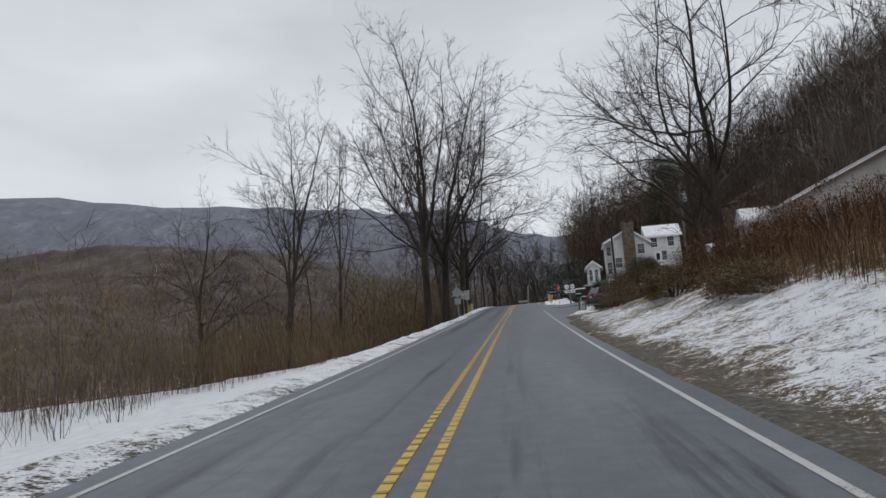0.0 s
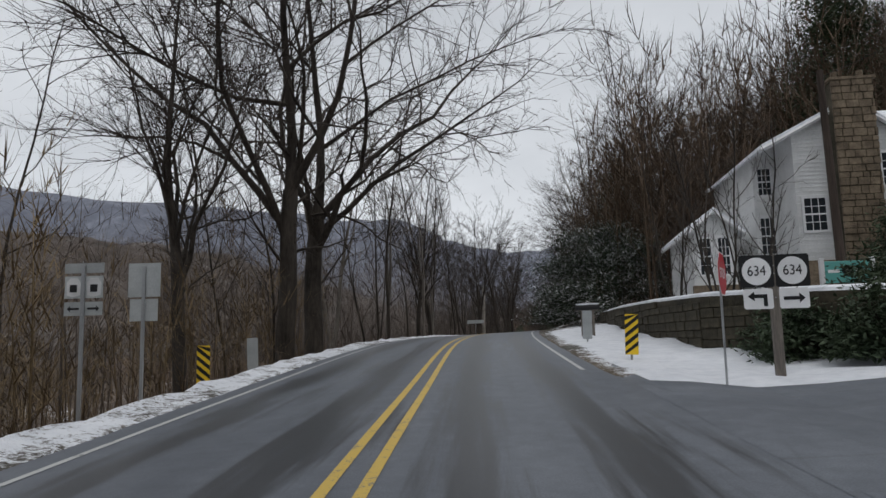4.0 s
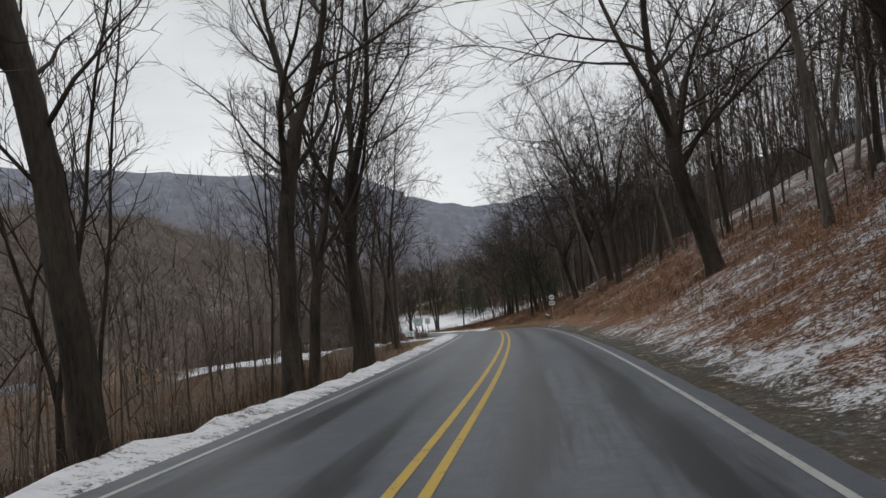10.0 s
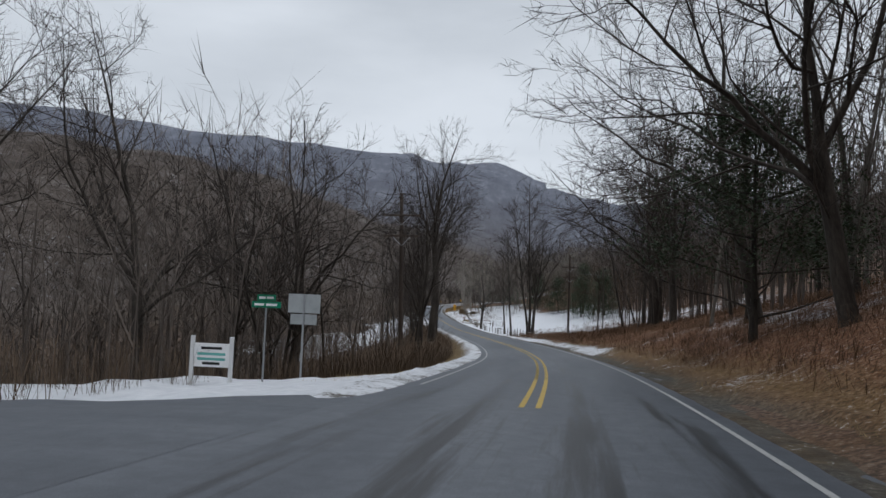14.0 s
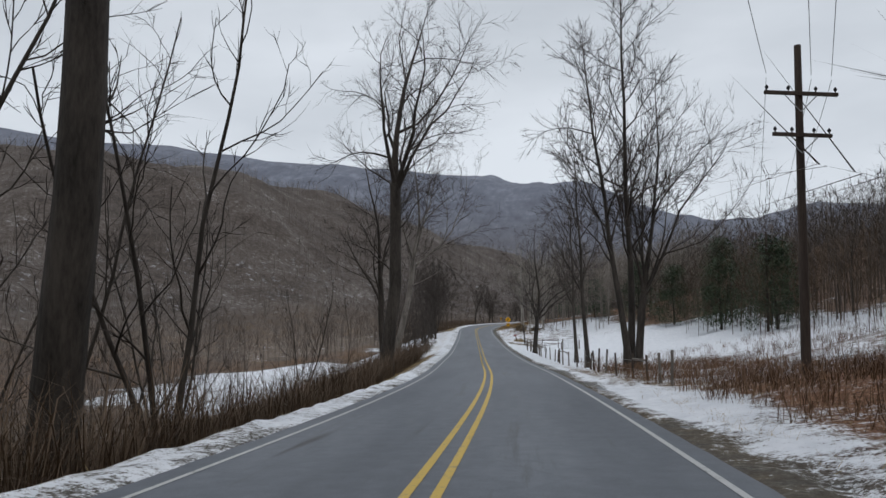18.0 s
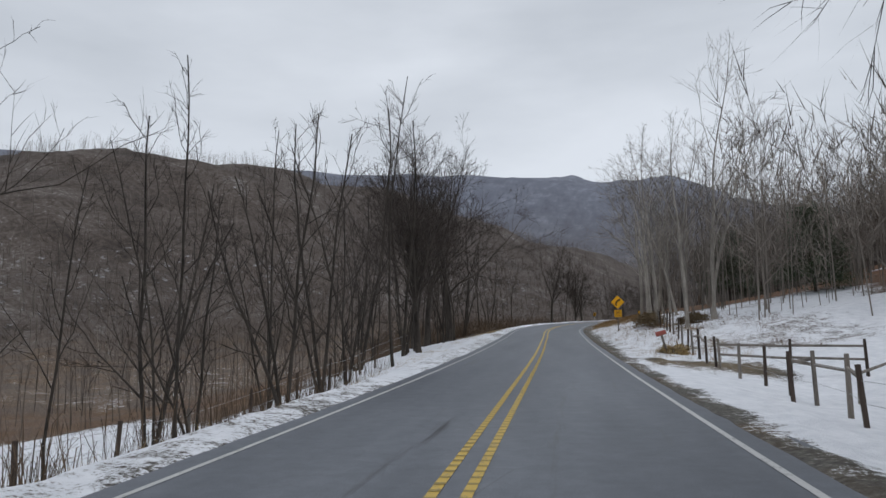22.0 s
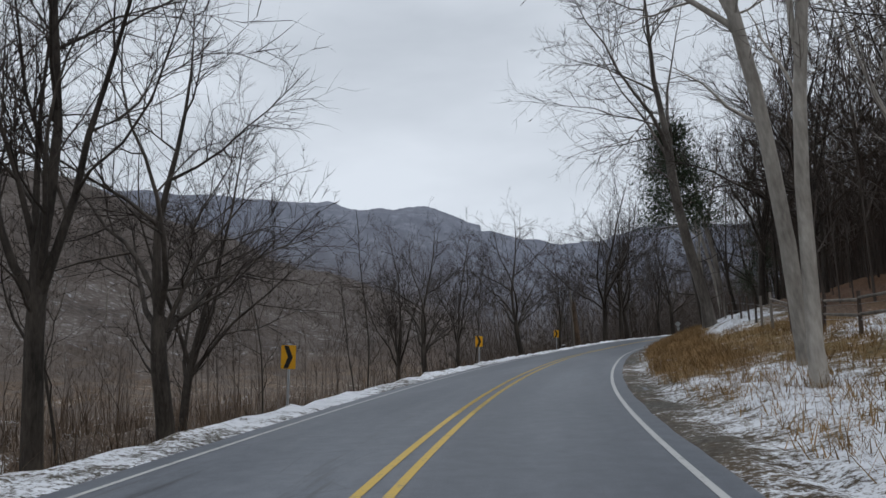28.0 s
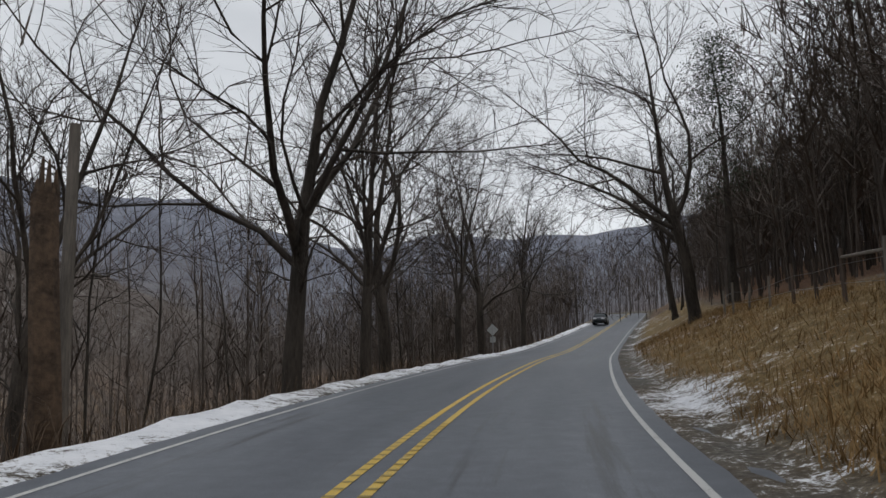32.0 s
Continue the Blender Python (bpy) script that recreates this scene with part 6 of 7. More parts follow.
car("suv", stand(51.6, 8.4, -0.06, 16), CAR_PAINT, "slate grey sport utility car parked on the snowy lot", height=1.7)
car("car", stand(692, -1.6, 0.03, -90), plain("dark_car_paint", (0.04, 0.045, 0.05), 0.3, 0.3), "dark oncoming car far down the road", 4.6, 1.85, 1.6)


def black_cart():
    t = thing("trash_shed", stand(64.5, 7.9, 0, 18), "black wooden bin shed with a snowy slanted roof", "shed")
    b = box(fresh(), (-0.85, -0.5, 0.45), (0.85, 0.5, 1.65), 0.01)
    part("body", b, BLACK, t)
    for k in range(8):
        part("board", box(fresh(), (-0.84 + k * 0.21, -0.52, 0.47), (-0.65 + k * 0.21, -0.5, 1.63), 0.004), BLACK, t)
    r = box(fresh(), (-0.98, -0.66, 1.66), (0.98, 0.62, 1.72), 0.01)
    bmesh.ops.rotate(r, verts=r.verts, cent=(0, 0, 1.69), matrix=Matrix.Rotation(radians(7), 3, "Y"))
    part("roof", r, SNOW, t, "slanted roof under snow")
    for x in (-0.75, 0.75):
        for y in (-0.4, 0.4):
            part("leg", box(fresh(), (x - 0.05, y - 0.05, -0.3), (x + 0.05, y + 0.05, 0.5), 0.008), WOOD, t)
    k = thing("plastic_bin", stand(64.2, 8.5, 0, 10), "small orange plastic bin on the snow", "bin")
    part("tub", rod(fresh(), (0, 0, 0), (0, 0, 0.4), 0.2, 0.26, 14), ORANGE, k)
    part("rim", rod(fresh(), (0, 0, 0.4), (0, 0, 0.43), 0.29, 0.29, 14), ORANGE, k)


black_cart()


# ---------------------------------------------------------------- evergreens and shrubs
def leafy(name, s, u, w, d, h, seed, mat, label, category, kind_of="shrub", low=0.0, leaf=0.16, n=2600, turn=0.0):
    """An evergreen: stems, and a crown of many small leaf slips in clumps with gaps."""
    rr = np.random.default_rng(seed)
    t = thing(name, stand(s, u, -0.1, turn), label, category)
    sh = Shape()
    r2 = random.Random(seed)
    if kind_of == "tree":
        tp, tr = bough(r2, Vector((0, 0, -0.4)), Vector((0, 0, 1)), h, max(0.12, h * 0.022), 0.02, 8, 0.03, 0.02)
        sh.tube(tp, tr, 7)
        for k in range(22):
            p, dd, r = point_on(tp, tr, 0.15 + 0.8 * k / 22)
            ln = w * 0.5 * (1.1 - 0.75 * k / 22)
            bp, br = bough(r2, p, Vector((math.cos(k * 2.4), math.sin(k * 2.4), 0.25)), ln, 0.05, 0.01, 4, 0.12, 0.02)
            sh.tube(bp, br, 4)
    else:
        for k in range(9):
            bp, br = bough(r2, Vector((0, 0, -0.2)), Vector((r2.uniform(-0.9, 0.9) * min(1.5, w / h / 2), r2.uniform(-0.9, 0.9) * min(1.5, d / h / 2), 1)), h * 0.9, 0.06, 0.015, 5, 0.15, 0.03)
            sh.tube(bp, br, 5)
    o = new("woody_base" if kind_of != "tree" else "trunk", mesh_of("stems", sh.v, sh.f, BARK))
    o.parent = t
    clumps = 130
    if kind_of == "tree":
        f = rr.uniform(low, 1, clumps)
        rad = (1.05 - f) ** 0.7 * 0.5 * rr.uniform(0.35, 1.15, clumps) ** 0.6
        a = rr.uniform(0, 6.28, clumps)
        c = np.stack([np.cos(a) * rad * w, np.sin(a) * rad * d, f * h], 1)
    else:
        v = rr.normal(0, 1, (clumps, 3))
        v /= np.linalg.norm(v, axis=1)[:, None]
        v[:, 2] = np.abs(v[:, 2])
        rad = rr.uniform(0.45, 1.0, clumps) ** 0.6
        c = v * rad[:, None] * np.array([w / 2, d / 2, h * 0.92]) + np.array([0, 0, h * 0.04])
    n, leaf = int(n * 2.4), leaf * 0.8
    idx = rr.integers(0, clumps, n)
    size = np.array([w, d, h]).min() * 0.17
    p = c[idx] + rr.normal(0, size * 0.55, (n, 3)) * np.array([1.15, 1.15, 0.55])
    p[:, 2] = np.maximum(p[:, 2], 0.08)
    a, e = rr.uniform(0, 6.28, n), rr.normal(0.0, 0.5, n)
    dirv = np.stack([np.cos(a) * np.cos(e), np.sin(a) * np.cos(e), np.sin(e)], 1)
    sidev = np.cross(dirv, np.stack([rr.normal(0, 0.5, n), rr.normal(0, 0.5, n), np.ones(n)], 1))
    sidev /= np.linalg.norm(sidev, axis=1)[:, None]
    ln = leaf * rr.uniform(0.7, 1.6, n)
    q = [p, p + dirv * (ln * 0.5)[:, None] + sidev * (ln * 0.16)[:, None], p + dirv * ln[:, None], p + dirv * (ln * 0.5)[:, None] - sidev * (ln * 0.16)[:, None]]
    i = np.arange(n)
    me = mesh_of("leaves", np.concatenate(q), np.stack([i, i + n, i + 2 * n, i + 3 * n], 1), mat)
    o = new("leaves" if kind_of != "tree" else "crown", me)
    o.parent = t
    return t


leafy("rhododendron", 114, 7.5, 8.4, 9.0, 6.2, 1, NEEDLE_SNOW, "large dark evergreen bush dusted with snow above the wall", "bush", n=24000, leaf=0.2)
leafy("yew_shrub", 94.5, 17.0, 4.4, 3.0, 3.3, 2, NEEDLE, "dark rounded evergreen shrub against the house", "bush", n=9000, leaf=0.2)
for s, u, w, d, h, seed in ((4, 12.5, 7, 10, 2.0, 31), (14, 12.0, 7, 10, 2.1, 32), (24, 11.5, 7, 10, 2.2, 33), (32, 10.5, 6, 8, 2.1, 34), (38.5, 7.4, 3.6, 6, 2.2, 35), (31, 7.6, 2.6, 5, 1.5, 36), (43.6, 7.2, 3.2, 5, 2.0, 38), (44.5, 10.4, 3.6, 5, 1.9, 45), (22, 7.8, 2.4, 5, 1.2, 39), (12, 18, 8, 11, 2.0, 37)):
    leafy("bramble_thicket", s, u, w, d, h, seed, BRUSH_TAN if u < 9.5 else BRUSH_RED, "brown bramble thicket flecked with snow on the bank", "bush", n=6000, leaf=0.1)
leafy("weed_clump", 439.3, 6.4, 1.7, 1.3, 0.65, 44, GRASS, "clump of dry green-brown weeds round the mailbox post", "weeds", n=900, leaf=0.14)
for s, u, w, d, h, seed in ((462, 8.2, 2.6, 5, 1.3, 41), (468, 9.0, 2.4, 3, 1.1, 42), (456, 10.5, 2.4, 4, 0.9, 43)):
    leafy("bramble_bush", s, u, w, d, h, seed, BRUSH_TAN, "brown dead bramble bush on the bank beside the warning sign", "bush", n=1600, leaf=0.17)
for s, u, w, d, h, seed in ((85.6, 8.3, 2.2, 1.7, 1.5, 50), (83.8, 9.4, 2.8, 1.9, 1.7, 51), (82.4, 10.5, 2.6, 2.0, 1.8, 59), (86, 10.4, 2.8, 2.2, 2.2, 60), (82.4, 13.2, 4.0, 2.6, 2.3, 52), (81.2, 17.4, 4.2, 2.6, 2.4, 53), (80.6, 21.8, 4.2, 2.6, 2.3, 54), (87.5, 8.9, 2.4, 3.0, 1.4, 55)):
    leafy("evergreen_shrub", s, u, w, d, h, seed, NEEDLE, "dark evergreen shrub hanging over the stone wall", "bush", n=2600, leaf=0.17)
for s, u, w, d, h, seed in ((81.2, 11.3, 2.6, 1.0, 1.6, 56), (79.3, 16.0, 3.4, 1.0, 1.7, 57), (78.6, 20.5, 3.6, 1.0, 1.7, 58)):
    leafy("vine_tangle", s, u, w, d, h, seed, NEEDLE_SNOW, "dark tangle of snow-flecked vines over the stone wall", "bush", n=1800, leaf=0.14)
leafy("juniper_shrub", 84.5, 13.2, 4.2, 3.0, 1.9, 3, NEEDLE, "low spreading dark evergreen shrub above the wall", "bush", n=4000, leaf=0.16)
leafy("holly_tree", 146.5, 8.6, 4.0, 4.0, 6.2, 4, NEEDLE, "dense rounded dark green evergreen on the leafy bank", "tree", "shrub", 0.0, 0.26, 15000)
leafy("hemlock_tree", 133, 10.2, 6.2, 6.2, 11.0, 14, NEEDLE_SNOW, "tall dark evergreen dusted with snow above the bank", "tree", "tree", 0.1, 0.24, 9000)
leafy("cedar_tree", 280, 7.6, 11.0, 7.0, 9.0, 6, NEEDLE, "leaning cedar with branches reaching over the road", "tree", "tree", 0.3, 0.2, 8000)
cedar = leafy("cedar_tree", 569.5, 7.8, 5.6, 5.6, 13.5, 7, NEEDLE, "tall dark cedar above the bank", "tree", "tree", 0.5, 0.24, 7500)
cedar.matrix_world = cedar.matrix_world @ pose(0, 0, 0, 0, -7, 0)
leafy("cedar_tree", 592, 12.5, 5.0, 5.0, 8, 8, NEEDLE, "young green evergreen behind the fence", "tree", "tree", 0.12, 0.17, 4000)
for s, u, w, h, seed in ((402, 31, 6.0, 9, 61), (411, 34, 6.6, 11, 62), (419, 31, 6.0, 9, 63), (428, 34, 7.0, 12, 64), (437, 30, 6.0, 9, 65), (448, 27, 6.0, 10, 66)):
    leafy("pine_tree", s, u, w, w, h, seed, NEEDLE, "dark green pine at the upper edge of the pasture", "tree", "tree", 0.08, 0.34, 3000)
leafy("pine_tree", 640, 11, 7.0, 7.0, 19, 9, NEEDLE, "tall thin-crowned pine on the hillside", "tree", "tree", 0.4, 0.22, 5000)
leafy("pine_tree", 117, 22.8, 8.0, 8.0, 17, 10, NEEDLE, "dark pine behind the house", "tree", "tree", 0.12, 0.35, 9000)
leafy("cedar_tree", 498, 20, 6.0, 6.0, 8, 11, NEEDLE, "dark cedar in the woods behind the bank", "tree", "tree", 0.1, 0.3, 5000)
leafy("cedar_tree", 472, 24, 6.0, 6.0, 8, 12, NEEDLE, "dark cedar in the woods behind the pasture", "tree", "tree", 0.1, 0.3, 5000)


# ---------------------------------------------------------------- single trees along the road
NAMED = (
    # kind, s, u, height, turn, lean right, lean ahead
    ("walnut", 57, -6.0, 26, 20, -1, 0), ("oak", 66.5, -5.8, 24, 200, 1, 0), ("walnut_b", 34, -10.0, 14, 60, 1, 0), ("oak_b", 38, -16, 11, 0, 0, 0),
    ("oak", 41, 12.4, 19, 90, 0, 0), ("oak_b", 52, 14.5, 19, 10, -2, 0), ("oak", 99, -7.2, 27, 130, 0, 0), ("oak_b", 102, -6.9, 26, 250, 0, 0),
    ("walnut", 94, -9.3, 20, 170, -4, 0), ("walnut_b", 134, -8.2, 17, 0, -3, 0), ("poplar", 136, -7.2, 19, 40, 0, 0), ("walnut", 168, 10.8, 18, 300, -13, 0))
NAMED_MORE = (
    ("poplar", 160, -7.8, 14, 60, -5, 0), ("oak_b", 181, 10.2, 19, 100, -5, 0), ("oak", 252, 11.5, 21, 40, -9, 0), ("oak_b", 262, 12.5, 20, 240, -10, 0), ("forest_c", 247, 9.6, 20, 130, -11, 0), ("oak", 256, 8.8, 18, 310, -12, 0), ("forest_c", 266, 9.4, 19, 75, -10, 0), ("oak", 274, 8.6, 17, 150, -12, 0), ("oak_b", 286, 9.6, 18, 20, -9, 0), ("elm", 185, 11.0, 21, 60, -9, 0), ("tulip", 200, 10.4, 21, 140, -9, 0), ("walnut", 244, 10.5, 20, 20, -5, 0), ("forest", 176, 10.0, 17, 0, -3, 0),
    ("clump", 179, -6.9, 13, 0, -3, 0), ("tulip", 196, -7.6, 23, 110, -2, 0), ("tulip", 206, -7.0, 22, 250, -2, 0),
    ("tulip", 214, -6.4, 21, 190, -1, 0), ("tulip", 223, -7.6, 20, 80, -1, 0), ("walnut_b", 231, -10, 18, 140, 0, 0), ("forest", 229, -8.6, 15, 10, 0, 0), ("poplar", 233, -7.4, 17, 10, 0, 0), ("poplar", 238.5, -9.2, 17, 200, 0, 0),
    ("slim_b", 237, -8.2, 14, 60, 0, 0))
NAMED_PASTURE = (
    ("oak", 281, -17, 17, 40, 0, 0), ("walnut", 276, -23, 19, 110, 0, 0), ("oak_b", 289, -13, 16, 200, 0, 0), ("walnut_b", 294, -18, 17, 320, 0, 0),
    ("walnut", 306, -8.0, 17, 30, 0, 0), ("slim", 304, -8.2, 13, 0, 0, 0), ("clump", 342, -7.6, 13, 0, 0, 0), ("walnut", 327, -9.4, 15, 0, 0, 0), ("elm", 338.5, -8.2, 27, 45, -1, 0), ("elm", 375, -6.9, 27, 95, -1, 0), ("poplar", 370, 8.8, 22, 30, 1, 0), ("poplar", 372.5, 9.4, 24, 140, 2, 0),
    ("walnut", 374.5, 10.4, 22, 70, 3, 0), ("poplar", 384, 8.5, 19, 0, 0, 0), ("poplar", 395, 9.1, 17, 0, 1, 0), ("oak_b", 410, 6.3, 16, 220, 1, 0),
    ("walnut", 313, 12.5, 22, 20, -3, 0), ("oak_b", 322, 13.5, 22, 60, -4, 0), ("walnut_b", 331, 15.5, 24, 60, 0, 0), ("walnut", 334, 17.5, 22, 160, 0, 0), ("walnut", 346, 19.5, 22, 100, 0, 0), ("sycamore", 391, -8.0, 24, 200, 0, 0),
    ("tulip", 393, -9.3, 22, 150, 0, 0))
NAMED_BEND = (
    ("walnut", 447, -7.6, 15, 100, -2, 0), ("walnut_b", 455, -8.4, 16, 20, 2, 0), ("slim", 459, -7.8, 14, 0, 0, 0), ("slim", 418, -7.3, 8, 0, 0, 0), ("clump", 424, -7.2, 9, 0, 0, 0), ("clump_b", 428, -7.3, 10, 0, 0, 0), ("walnut_b", 450, -8.4, 13, 0, 0, 0),
    ("slim_b", 436, -6.6, 13, 0, -2, 0), ("walnut", 444, -6.9, 13, 0, -3, 0), ("oak", 465.5, -8.2, 18, 60, -2, 0), ("pale", 472, 9.8, 16, 0, -3, 0),
    ("pale", 481, 9.4, 16, 90, -3, 0), ("walnut_b", 516, -5.9, 14, 0, 0, 0), ("slim_b", 518.5, -6.4, 13, 0, 2, 0), ("slim", 529, -7.4, 13, 0, 0, 0))
NAMED_OVER = (
    ("walnut_b", 163, -7.0, 19, 120, 4, 0), ("sycamore", 159, 8.0, 20, 60, -13, 0), ("forest_c", 143, 8.4, 20, 20, -14, 0), ("forest_c", 168, 7.8, 20, 20, -14, 0), ("oak", 176, 8.9, 18, 20, -11, 0), ("oak", 196, 8.7, 19, 100, -10, 0), ("walnut_b", 209, -7.2, 18, 60, 4, 0),
    ("walnut", 127, 12.5, 20, 70, -6, 0), ("oak_b", 153, 13.0, 19, 160, -6, 0), ("oak", 159, 9.6, 22, 250, -10, 0), ("walnut", 187, 8.8, 22, 20, -10, 0),
    ("oak_b", 214, 9.2, 22, 300, -9, 0), ("oak_b", 634, 8.0, 22, 40, -8, 0), ("walnut", 656, 7.8, 22, 80, -8, 0), ("oak", 650, -8.5, 22, 10, 2, 0),
    ("walnut", 668, -8.0, 22, 130, 2, 0), ("oak_b", 690, 8.0, 20, 200, -6, 0))
NAMED_END = (
    ("walnut_b", 542, -10.3, 13, 0, 0, 0), ("walnut", 531, -6.2, 13, 50, -1, 0), ("oak_b", 535, -6.3, 11, 20, 0, 0), ("pale_b", 534, 6.2, 18, 0, -8, 0),
    ("pale", 537, 7.0, 19, 40, -8, 0), ("oak", 531, 11.8, 14, 0, 3, 0), ("oak_b", 562, -8.2, 11, 0, 2, 0), ("walnut", 567, -12, 13, 40, 0, 0), ("walnut_b", 575, -10.5, 14, 70, 0, 0), ("oak_b", 584, -7.7, 15, 0, -3, 0),
    ("oak", 611, -7.0, 22, 200, 1, 0), ("sycamore", 566, 7.9, 25, 20, -6, 0), ("pale_b", 577, 8.2, 13, 0, -16, 0), ("sycamore", 585, 9.2, 19, 200, -9, 0), ("pale", 587, 8.8, 18, 100, -12, 0), ("walnut", 574, 11.5, 18, 20, 5, 0), ("forest", 570, 13, 17, 60, 0, 0), ("oak_b", 562, 12.5, 17, 120, 3, 0),
    ("walnut_b", 601, 9.4, 16, 0, -11, 0), ("oak_b", 626, -8.5, 21, 30, 0, 0), ("walnut_b", 640, -8.0, 20, 30, 0, 0), ("walnut_b", 603, -10, 15, 30, 0, 0), ("walnut", 621, -7.9, 22, 90, 0, 0))
for rows in (NAMED, NAMED_MORE, NAMED_OVER, NAMED_PASTURE, NAMED_BEND, NAMED_END):
    for kind, s, u, h, turn, lean, ahead in rows:
        tree(kind, s, u, h * 1.1, turn, (lean, ahead), "standing at the roadside")


def snag(s, u, height, r, label, mat, seed):
    """A dead trunk, broken off in splinters."""
    rr = random.Random(seed)
    t = thing("dead_trunk", stand(s, u, 0, 0, 0, rr.uniform(-2, 2)), label, "dead tree")
    sh = Shape()
    tp, tr = bough(rr, Vector((0, 0, -0.5)), Vector((0, 0, 1)), height, r, r * 0.8, 7, 0.02, 0.02)
    tr[0] *= 1.3
    sh.tube(tp, tr, 10)
    o = new("trunk", mesh_of("trunk", sh.v, sh.f, mat))
    o.parent = t
    for k in range(9):
        a = k * 0.7
        b = rod(fresh(), tp[-1] + Vector((math.cos(a), math.sin(a), 0)) * r * 0.55 - Vector((0, 0, 0.2)), tp[-1] + Vector((math.cos(a), math.sin(a), 0)) * r * 0.5 + Vector((0, 0, rr.uniform(0.15, 0.7))), r * 0.3, 0.02, 5)
        part("splinter", b, mat, t)


snag(172, -7.5, 9.0, 0.25, "pale broken-off dead trunk among the trees", BARK_PALE, 4)
snag(600.3, -6.9, 5.6, 0.3, "thick rotten trunk broken off in splinters", worn("rotten_wood", (0.03, 0.021, 0.015), (0.13, 0.088, 0.058), 2.0, 0.95, 0, 1.0, 0.06, 9.0), 5)

# ---------------------------------------------------------------- woods
THIN = ["slim", "slim_b", "clump", "clump_b"]
TALL = ["forest", "forest_b", "slim", "slim_b"]
for row in (
        (40, 128, -9, -15, 9, TALL + THIN, 12, 19, "trees below the road"), (106, 138, -7.0, -10, 7, ["forest_c", "forest", "forest_c"], 17, 22, "trees below the road"), (127, 142, 7.6, 9.5, 4, ["forest_c", "forest"], 14, 18, "trees on the hillside"), (126, 190, -7.6, -14, 20, TALL + ["slim", "forest"], 15, 22, "trees below the road"), (190, 236, -9.5, -15, 8, TALL + ["slim"], 14, 20, "trees below the road"), (285, 345, -9, -15, 8, TALL + THIN, 12, 17, "trees below the road"),
        (340, 400, -11, -18, 5, THIN, 8, 12, "trees below the road"), (400, 470, -9, -15, 9, TALL + THIN, 10, 15, "trees below the road"), (462, 505, -8.5, -14, 8, TALL + THIN, 10, 14, "trees below the road"),
        (470, 640, -9, -14, 15, TALL + THIN, 9, 15, "trees below the road"),
        (126, 248, 10.5, 20, 40, ["forest_c", "forest", "forest_c", "slim"], 16, 24, "trees on the hillside"), (252, 312, 9, 17, 18, ["forest_c", "forest", "slim"], 14, 20, "trees on the hillside"),
        (312, 346, 15, 24, 6, TALL, 17, 23, "trees on the hillside"),
        (448, 500, 8.5, 15, 12, ["pale", "pale_b", "pale_b"], 14, 20, "pale trees above the bank"),
        (500, 660, 10.5, 17, 16, TALL + ["pale_b"], 14, 20, "trees above the bank"), (84, 126, 24, 34, 5, TALL, 12, 17, "trees behind the houses"),
        (88, 98, 8.2, 10, 5, THIN, 6, 9, "young trees in the yard"),
        (340, 440, 32, 42, 8, TALL + ["pale_b"], 11, 16, "trees behind the pasture"), (404, 440, -6.8, -10, 9, THIN, 6, 9, "trees below the road"), (438, 478, -6.8, -11, 8, THIN, 10, 15, "trees below the road"),
        (640, 730, 8, 16, 7, TALL, 14, 20, "trees above the bank"), (640, 730, -8, -15, 6, TALL, 14, 20, "trees below the road")):
    wood_row(*row)
near = np.concatenate([scatter(41, 560, -30, 60, 22, 60), scatter(42, 950, 40, 132, 34, 90), scatter(43, 1050, 124, 252, 12, 60), scatter(44, 800, 248, 345, 12, 55),
                       scatter(46, 1150, 548, 720, 13, 55), scatter(65, 110, 505, 548, 18, 55), scatter(47, 620, 345, 460, 34, 80), scatter(48, 500, 700, 800, -35, 45), scatter(59, 500, 640, 740, 11, 60), scatter(60, 300, 640, 740, -40, -10)])
far_woods("hillside_woods", 21, near, 14, 22, WOODS, "dense bare grey-brown woods on the hillside above the road", 10, 7, 0.95)
house_hill = np.concatenate([scatter(67, 460, 106, 175, 27, 75), scatter(80, 160, 84, 108, 42, 75), scatter(68, 330, 20, 95, 36, 90), scatter(69, 330, 106, 150, 7.5, 30), scatter(70, 260, -40, 40, 20, 60)])
far_woods("brown_hillside_woods", 30, house_hill, 13, 20, BRUSH, "dense dark brown woods on the hill behind the houses", 12, 8, 0.9)
saplings = np.concatenate([scatter(71, 420, 42, 112, -26, -7.5), scatter(72, 120, 8, 42, -30, -14)])
far_woods("sapling_thicket", 33, saplings, 5.5, 10, BRUSH_TAN, "tan thicket of saplings and vines below the road", 12, 9, 1.0)
far_woods("pasture_edge_woods", 38, scatter(79, 420, 376, 470, 28, 58), 9, 15, BRUSH, "dense dark brown woods along the upper edge of the pasture", 12, 8, 0.9)
far_woods("bend_woods", 29, np.concatenate([scatter(64, 380, 585, 760, 12, 40), scatter(76, 130, 556, 640, 12, 26)]), 16, 23, VALLEY, "tall dark brown woods above the bank", 12, 8)
far_woods("pale_hillside_woods", 27, np.concatenate([scatter(45, 330, 446, 512, 12, 50), scatter(58, 120, 512, 560, 16, 40)]), 13, 20, PALE_WOODS, "bare pale grey woods above the bank", 12, 7)
near = np.concatenate([scatter(51, 560, 45, 238, -60, -15), scatter(52, 300, 276, 345, -48, -14), scatter(53, 240, 340, 402, -50, -18), scatter(54, 150, 400, 470, -60, -38), scatter(66, 60, 450, 470, -40, -14),
                       scatter(55, 560, 468, 680, -58, -14), scatter(56, 260, -70, 45, -80, -34), scatter(57, 150, 262, 296, -40, -13), scatter(78, 150, 270, 335, -36, -11)])
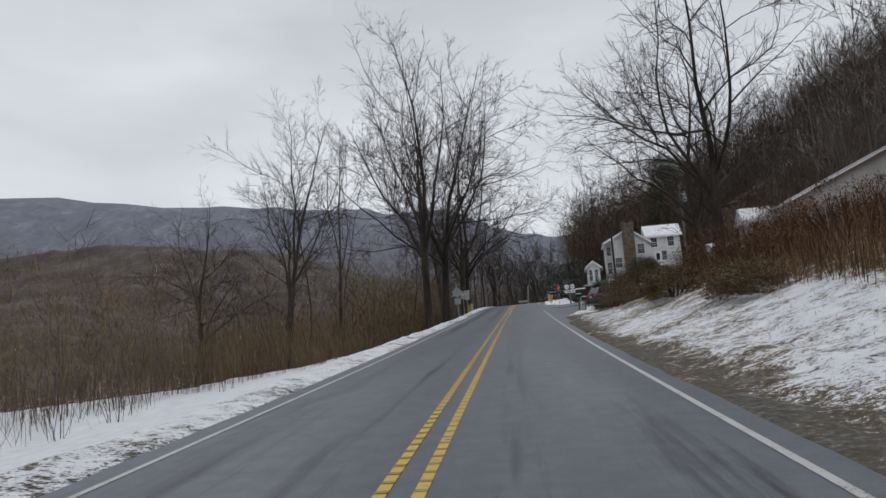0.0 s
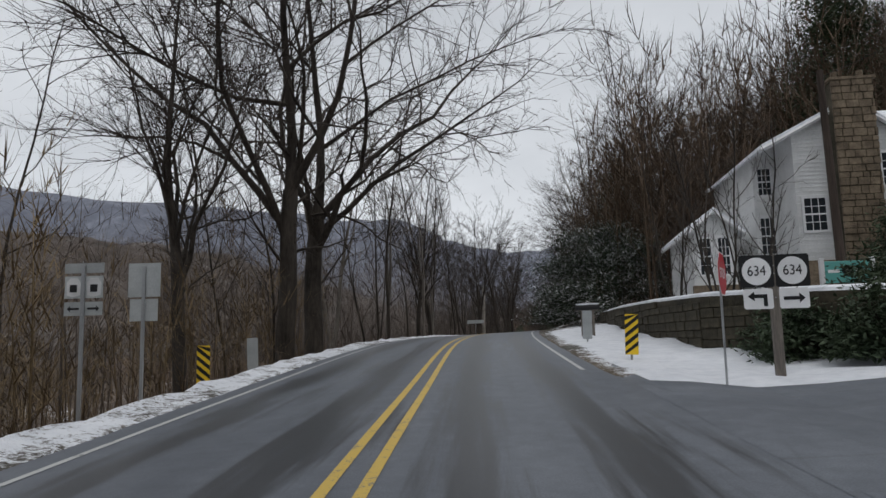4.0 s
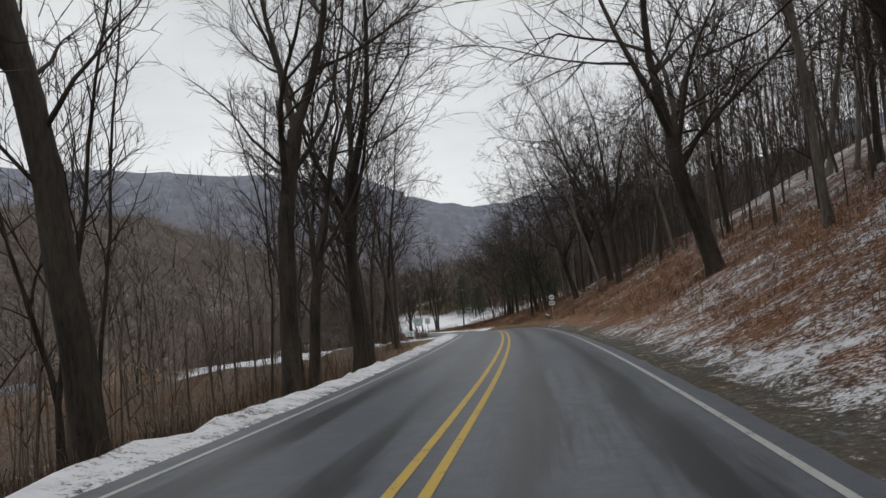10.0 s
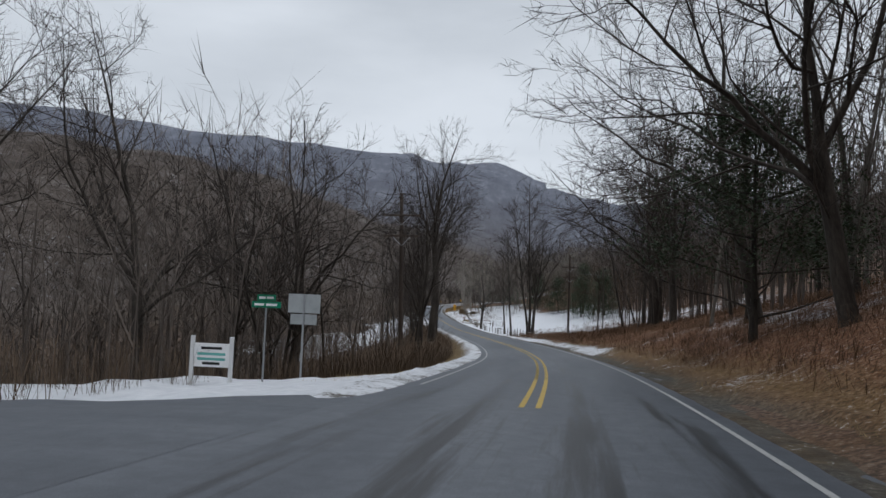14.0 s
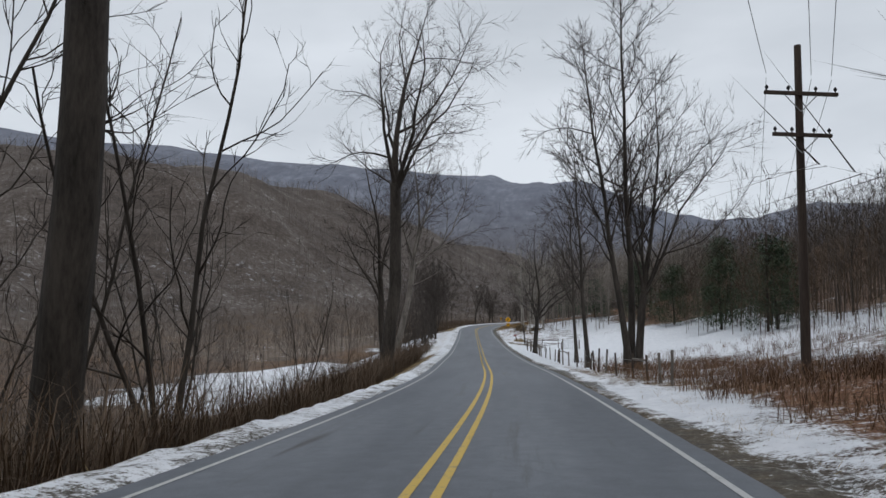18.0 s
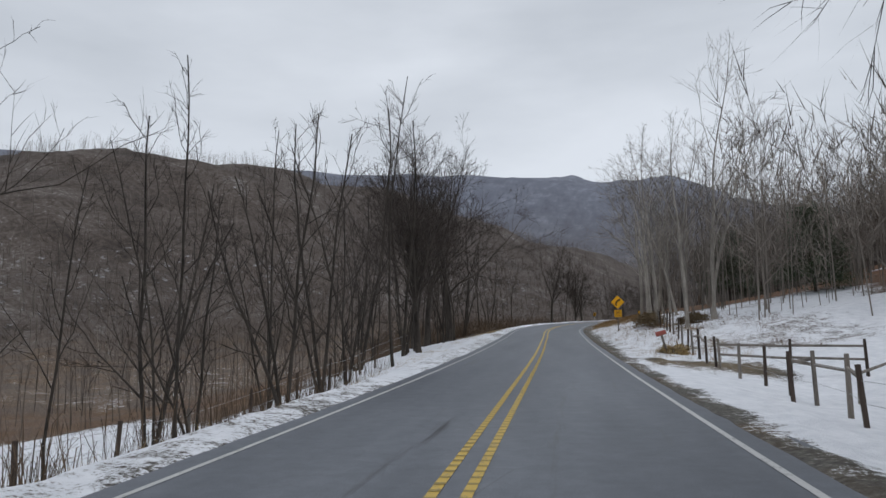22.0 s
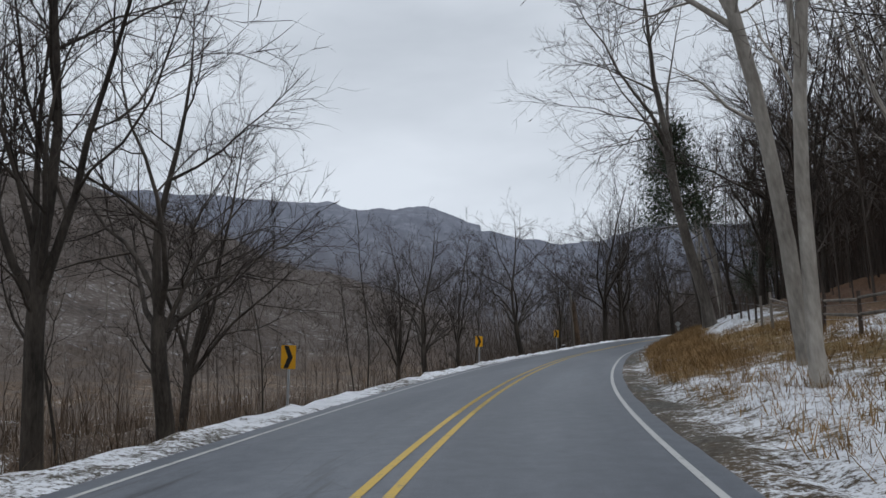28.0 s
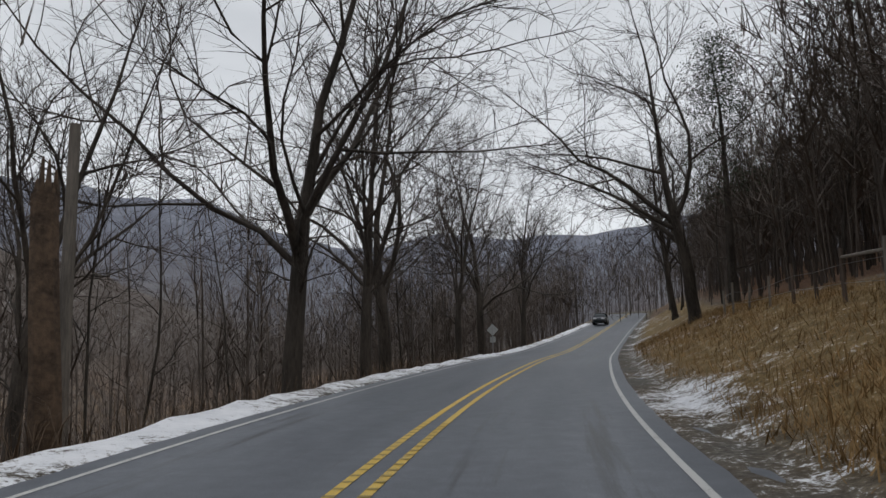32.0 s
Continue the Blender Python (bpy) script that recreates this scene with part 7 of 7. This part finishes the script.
far_woods("valley_edge_woods", 22, near, 9, 15, VALLEY, "dense bare brown woods filling the valley below the road", 12, 6, 0.7)
tall = np.concatenate([scatter(61, 330, 104, 238, -34, -13), scatter(62, 420, 600, 760, -34, -12), scatter(63, 60, 282, 330, -28, -13)])
far_woods("roadside_woods", 28, tall, 14, 21, VALLEY, "tall bare grey-brown woods below the road", 12, 8, 0.6)
hill = np.concatenate([scatter(1, 900, -60, 720, 50, 150), scatter(2, 900, -80, 150, 60, 150)])
far_woods("upper_hillside_woods", 25, hill, 12, 20, WOODS, "bare woods high on the hillside", 9, 5, 2.2)
valley = np.concatenate([scatter(5, 700, 40, 720, -110, -45), scatter(6, 700, 60, 900, -220, -90), scatter(16, 260, -80, 60, -160, -70)])
far_woods("valley_woods", 26, valley, 8, 14, VALLEY, "bare brown woods on the valley floor", 9, 4, 1.8)
west = np.random.default_rng(7)
slope = np.stack([west.uniform(-540, -140, 4200), west.uniform(90, 1500, 4200)], 1)
far_woods("far_hill_woods", 23, slope, 9, 15, VALLEY, "bare woods on the long hill across the valley", 8, 2, 4.0, 2.5)
slope = np.stack([west.uniform(-480, -90, 3200), west.uniform(250, 1200, 3200)], 1)
far_woods("pale_hill_woods", 34, slope, 10, 16, PALE_WOODS, "pale bare stems on the snowy foot of the long hill", 4, 1, 3.0, 3.0)
end = np.stack([west.uniform(-140, 320, 1500), west.uniform(720, 1150, 1500)], 1)
far_woods("valley_end_woods", 24, end, 9, 15, WOODS, "bare woods at the end of the valley", 7, 2, 4.0)
brush("roadside_brush", 31, [(-60, 45, -9, -34, 1500), (40, 240, -6.2, -24, 3000), (280, 402, -6, -22, 3400), (470, 640, -6.2, -20, 3600), (395, 436, -6.4, -10, 260), (452, 470, -9.6, -15, 200), (262, 300, -9.5, -22, 600)],
      0.5, 1.9, BRUSH, "tangle of dead brown brush below the road", 7, 0.5, 0.006)
brush("roadside_undergrowth", 37, [(300, 402, -6.6, -17, 2400), (470, 640, -7.5, -18, 2600), (60, 236, -7.5, -18, 1500)], 1.0, 2.6, BRUSH, "high brown undergrowth of dead stems below the road", 7, 0.4, 0.006)
brush("stem_thicket", 39, [(330, 402, -6.2, -9.5, 1500), (282, 330, -6.6, -11, 700)], 1.4, 3.0, BRUSH, "dense high thicket of dead brown stems along the verge", 7, 0.3, 0.007)
brush("pasture_weeds", 40, [(340, 400, 9, 40, 1300), (345, 372, 6, 14, 700), (318, 346, 5.6, 20, 1500)], 0.2, 0.9, BRUSH_RED, "russet weeds and brambles on the snowy slope", 8, 0.2, 0.006, False, 1.5)
brush("roadside_thicket", 35, [(26, 80, -6.4, -17, 1700)], 0.6, 1.5, BRUSH_TAN, "high tan thicket of dead stems below the road", 10, 2.6, 0.006)
brush("bank_brush", 32, [(126, 248, 6.0, 17, 5200), (244, 316, 5.4, 18, 5200), (440, 520, 7, 14, 500)], 0.15, 0.6, BRUSH_RED, "russet brambles and dead stems on the bank", 7, 0.1, 0.0045, False, 2.4)
brush("bank_thicket", 34, [(-40, 46, 8.2, 14.5, 2400)], 0.5, 1.3, BRUSH_RED, "high russet thicket of brambles on the bank below the cottage", 11, 1.1, 0.006)
brush("bank_grass", 36, [(475, 556, 4.6, 11, 4000), (556, 594, 4.6, 7.4, 2600), (594, 640, 4.6, 11, 2000), (540, 600, 4.6, 7, 3500), (436, 475, 4.6, 9.5, 250)], 0.12, 0.45, BANK_GRASS, "matted ochre grass on the bank", 11, 0.0, 0.008, True)
brush("verge_grass", 33, [(-60, 44, 4.6, 12, 3200), (40, 245, -4.6, -6.8, 2000), (272, 720, -4.6, -6.8, 4600), (200, 340, 4.6, 7, 1500), (440, 475, 4.5, 9.5, 250), (330, 380, 4.6, 7, 500)],
      0.06, 0.3, GRASS, "dry straw-coloured grass on the verge", 9, 0.0, 0.004, True, 1.5)
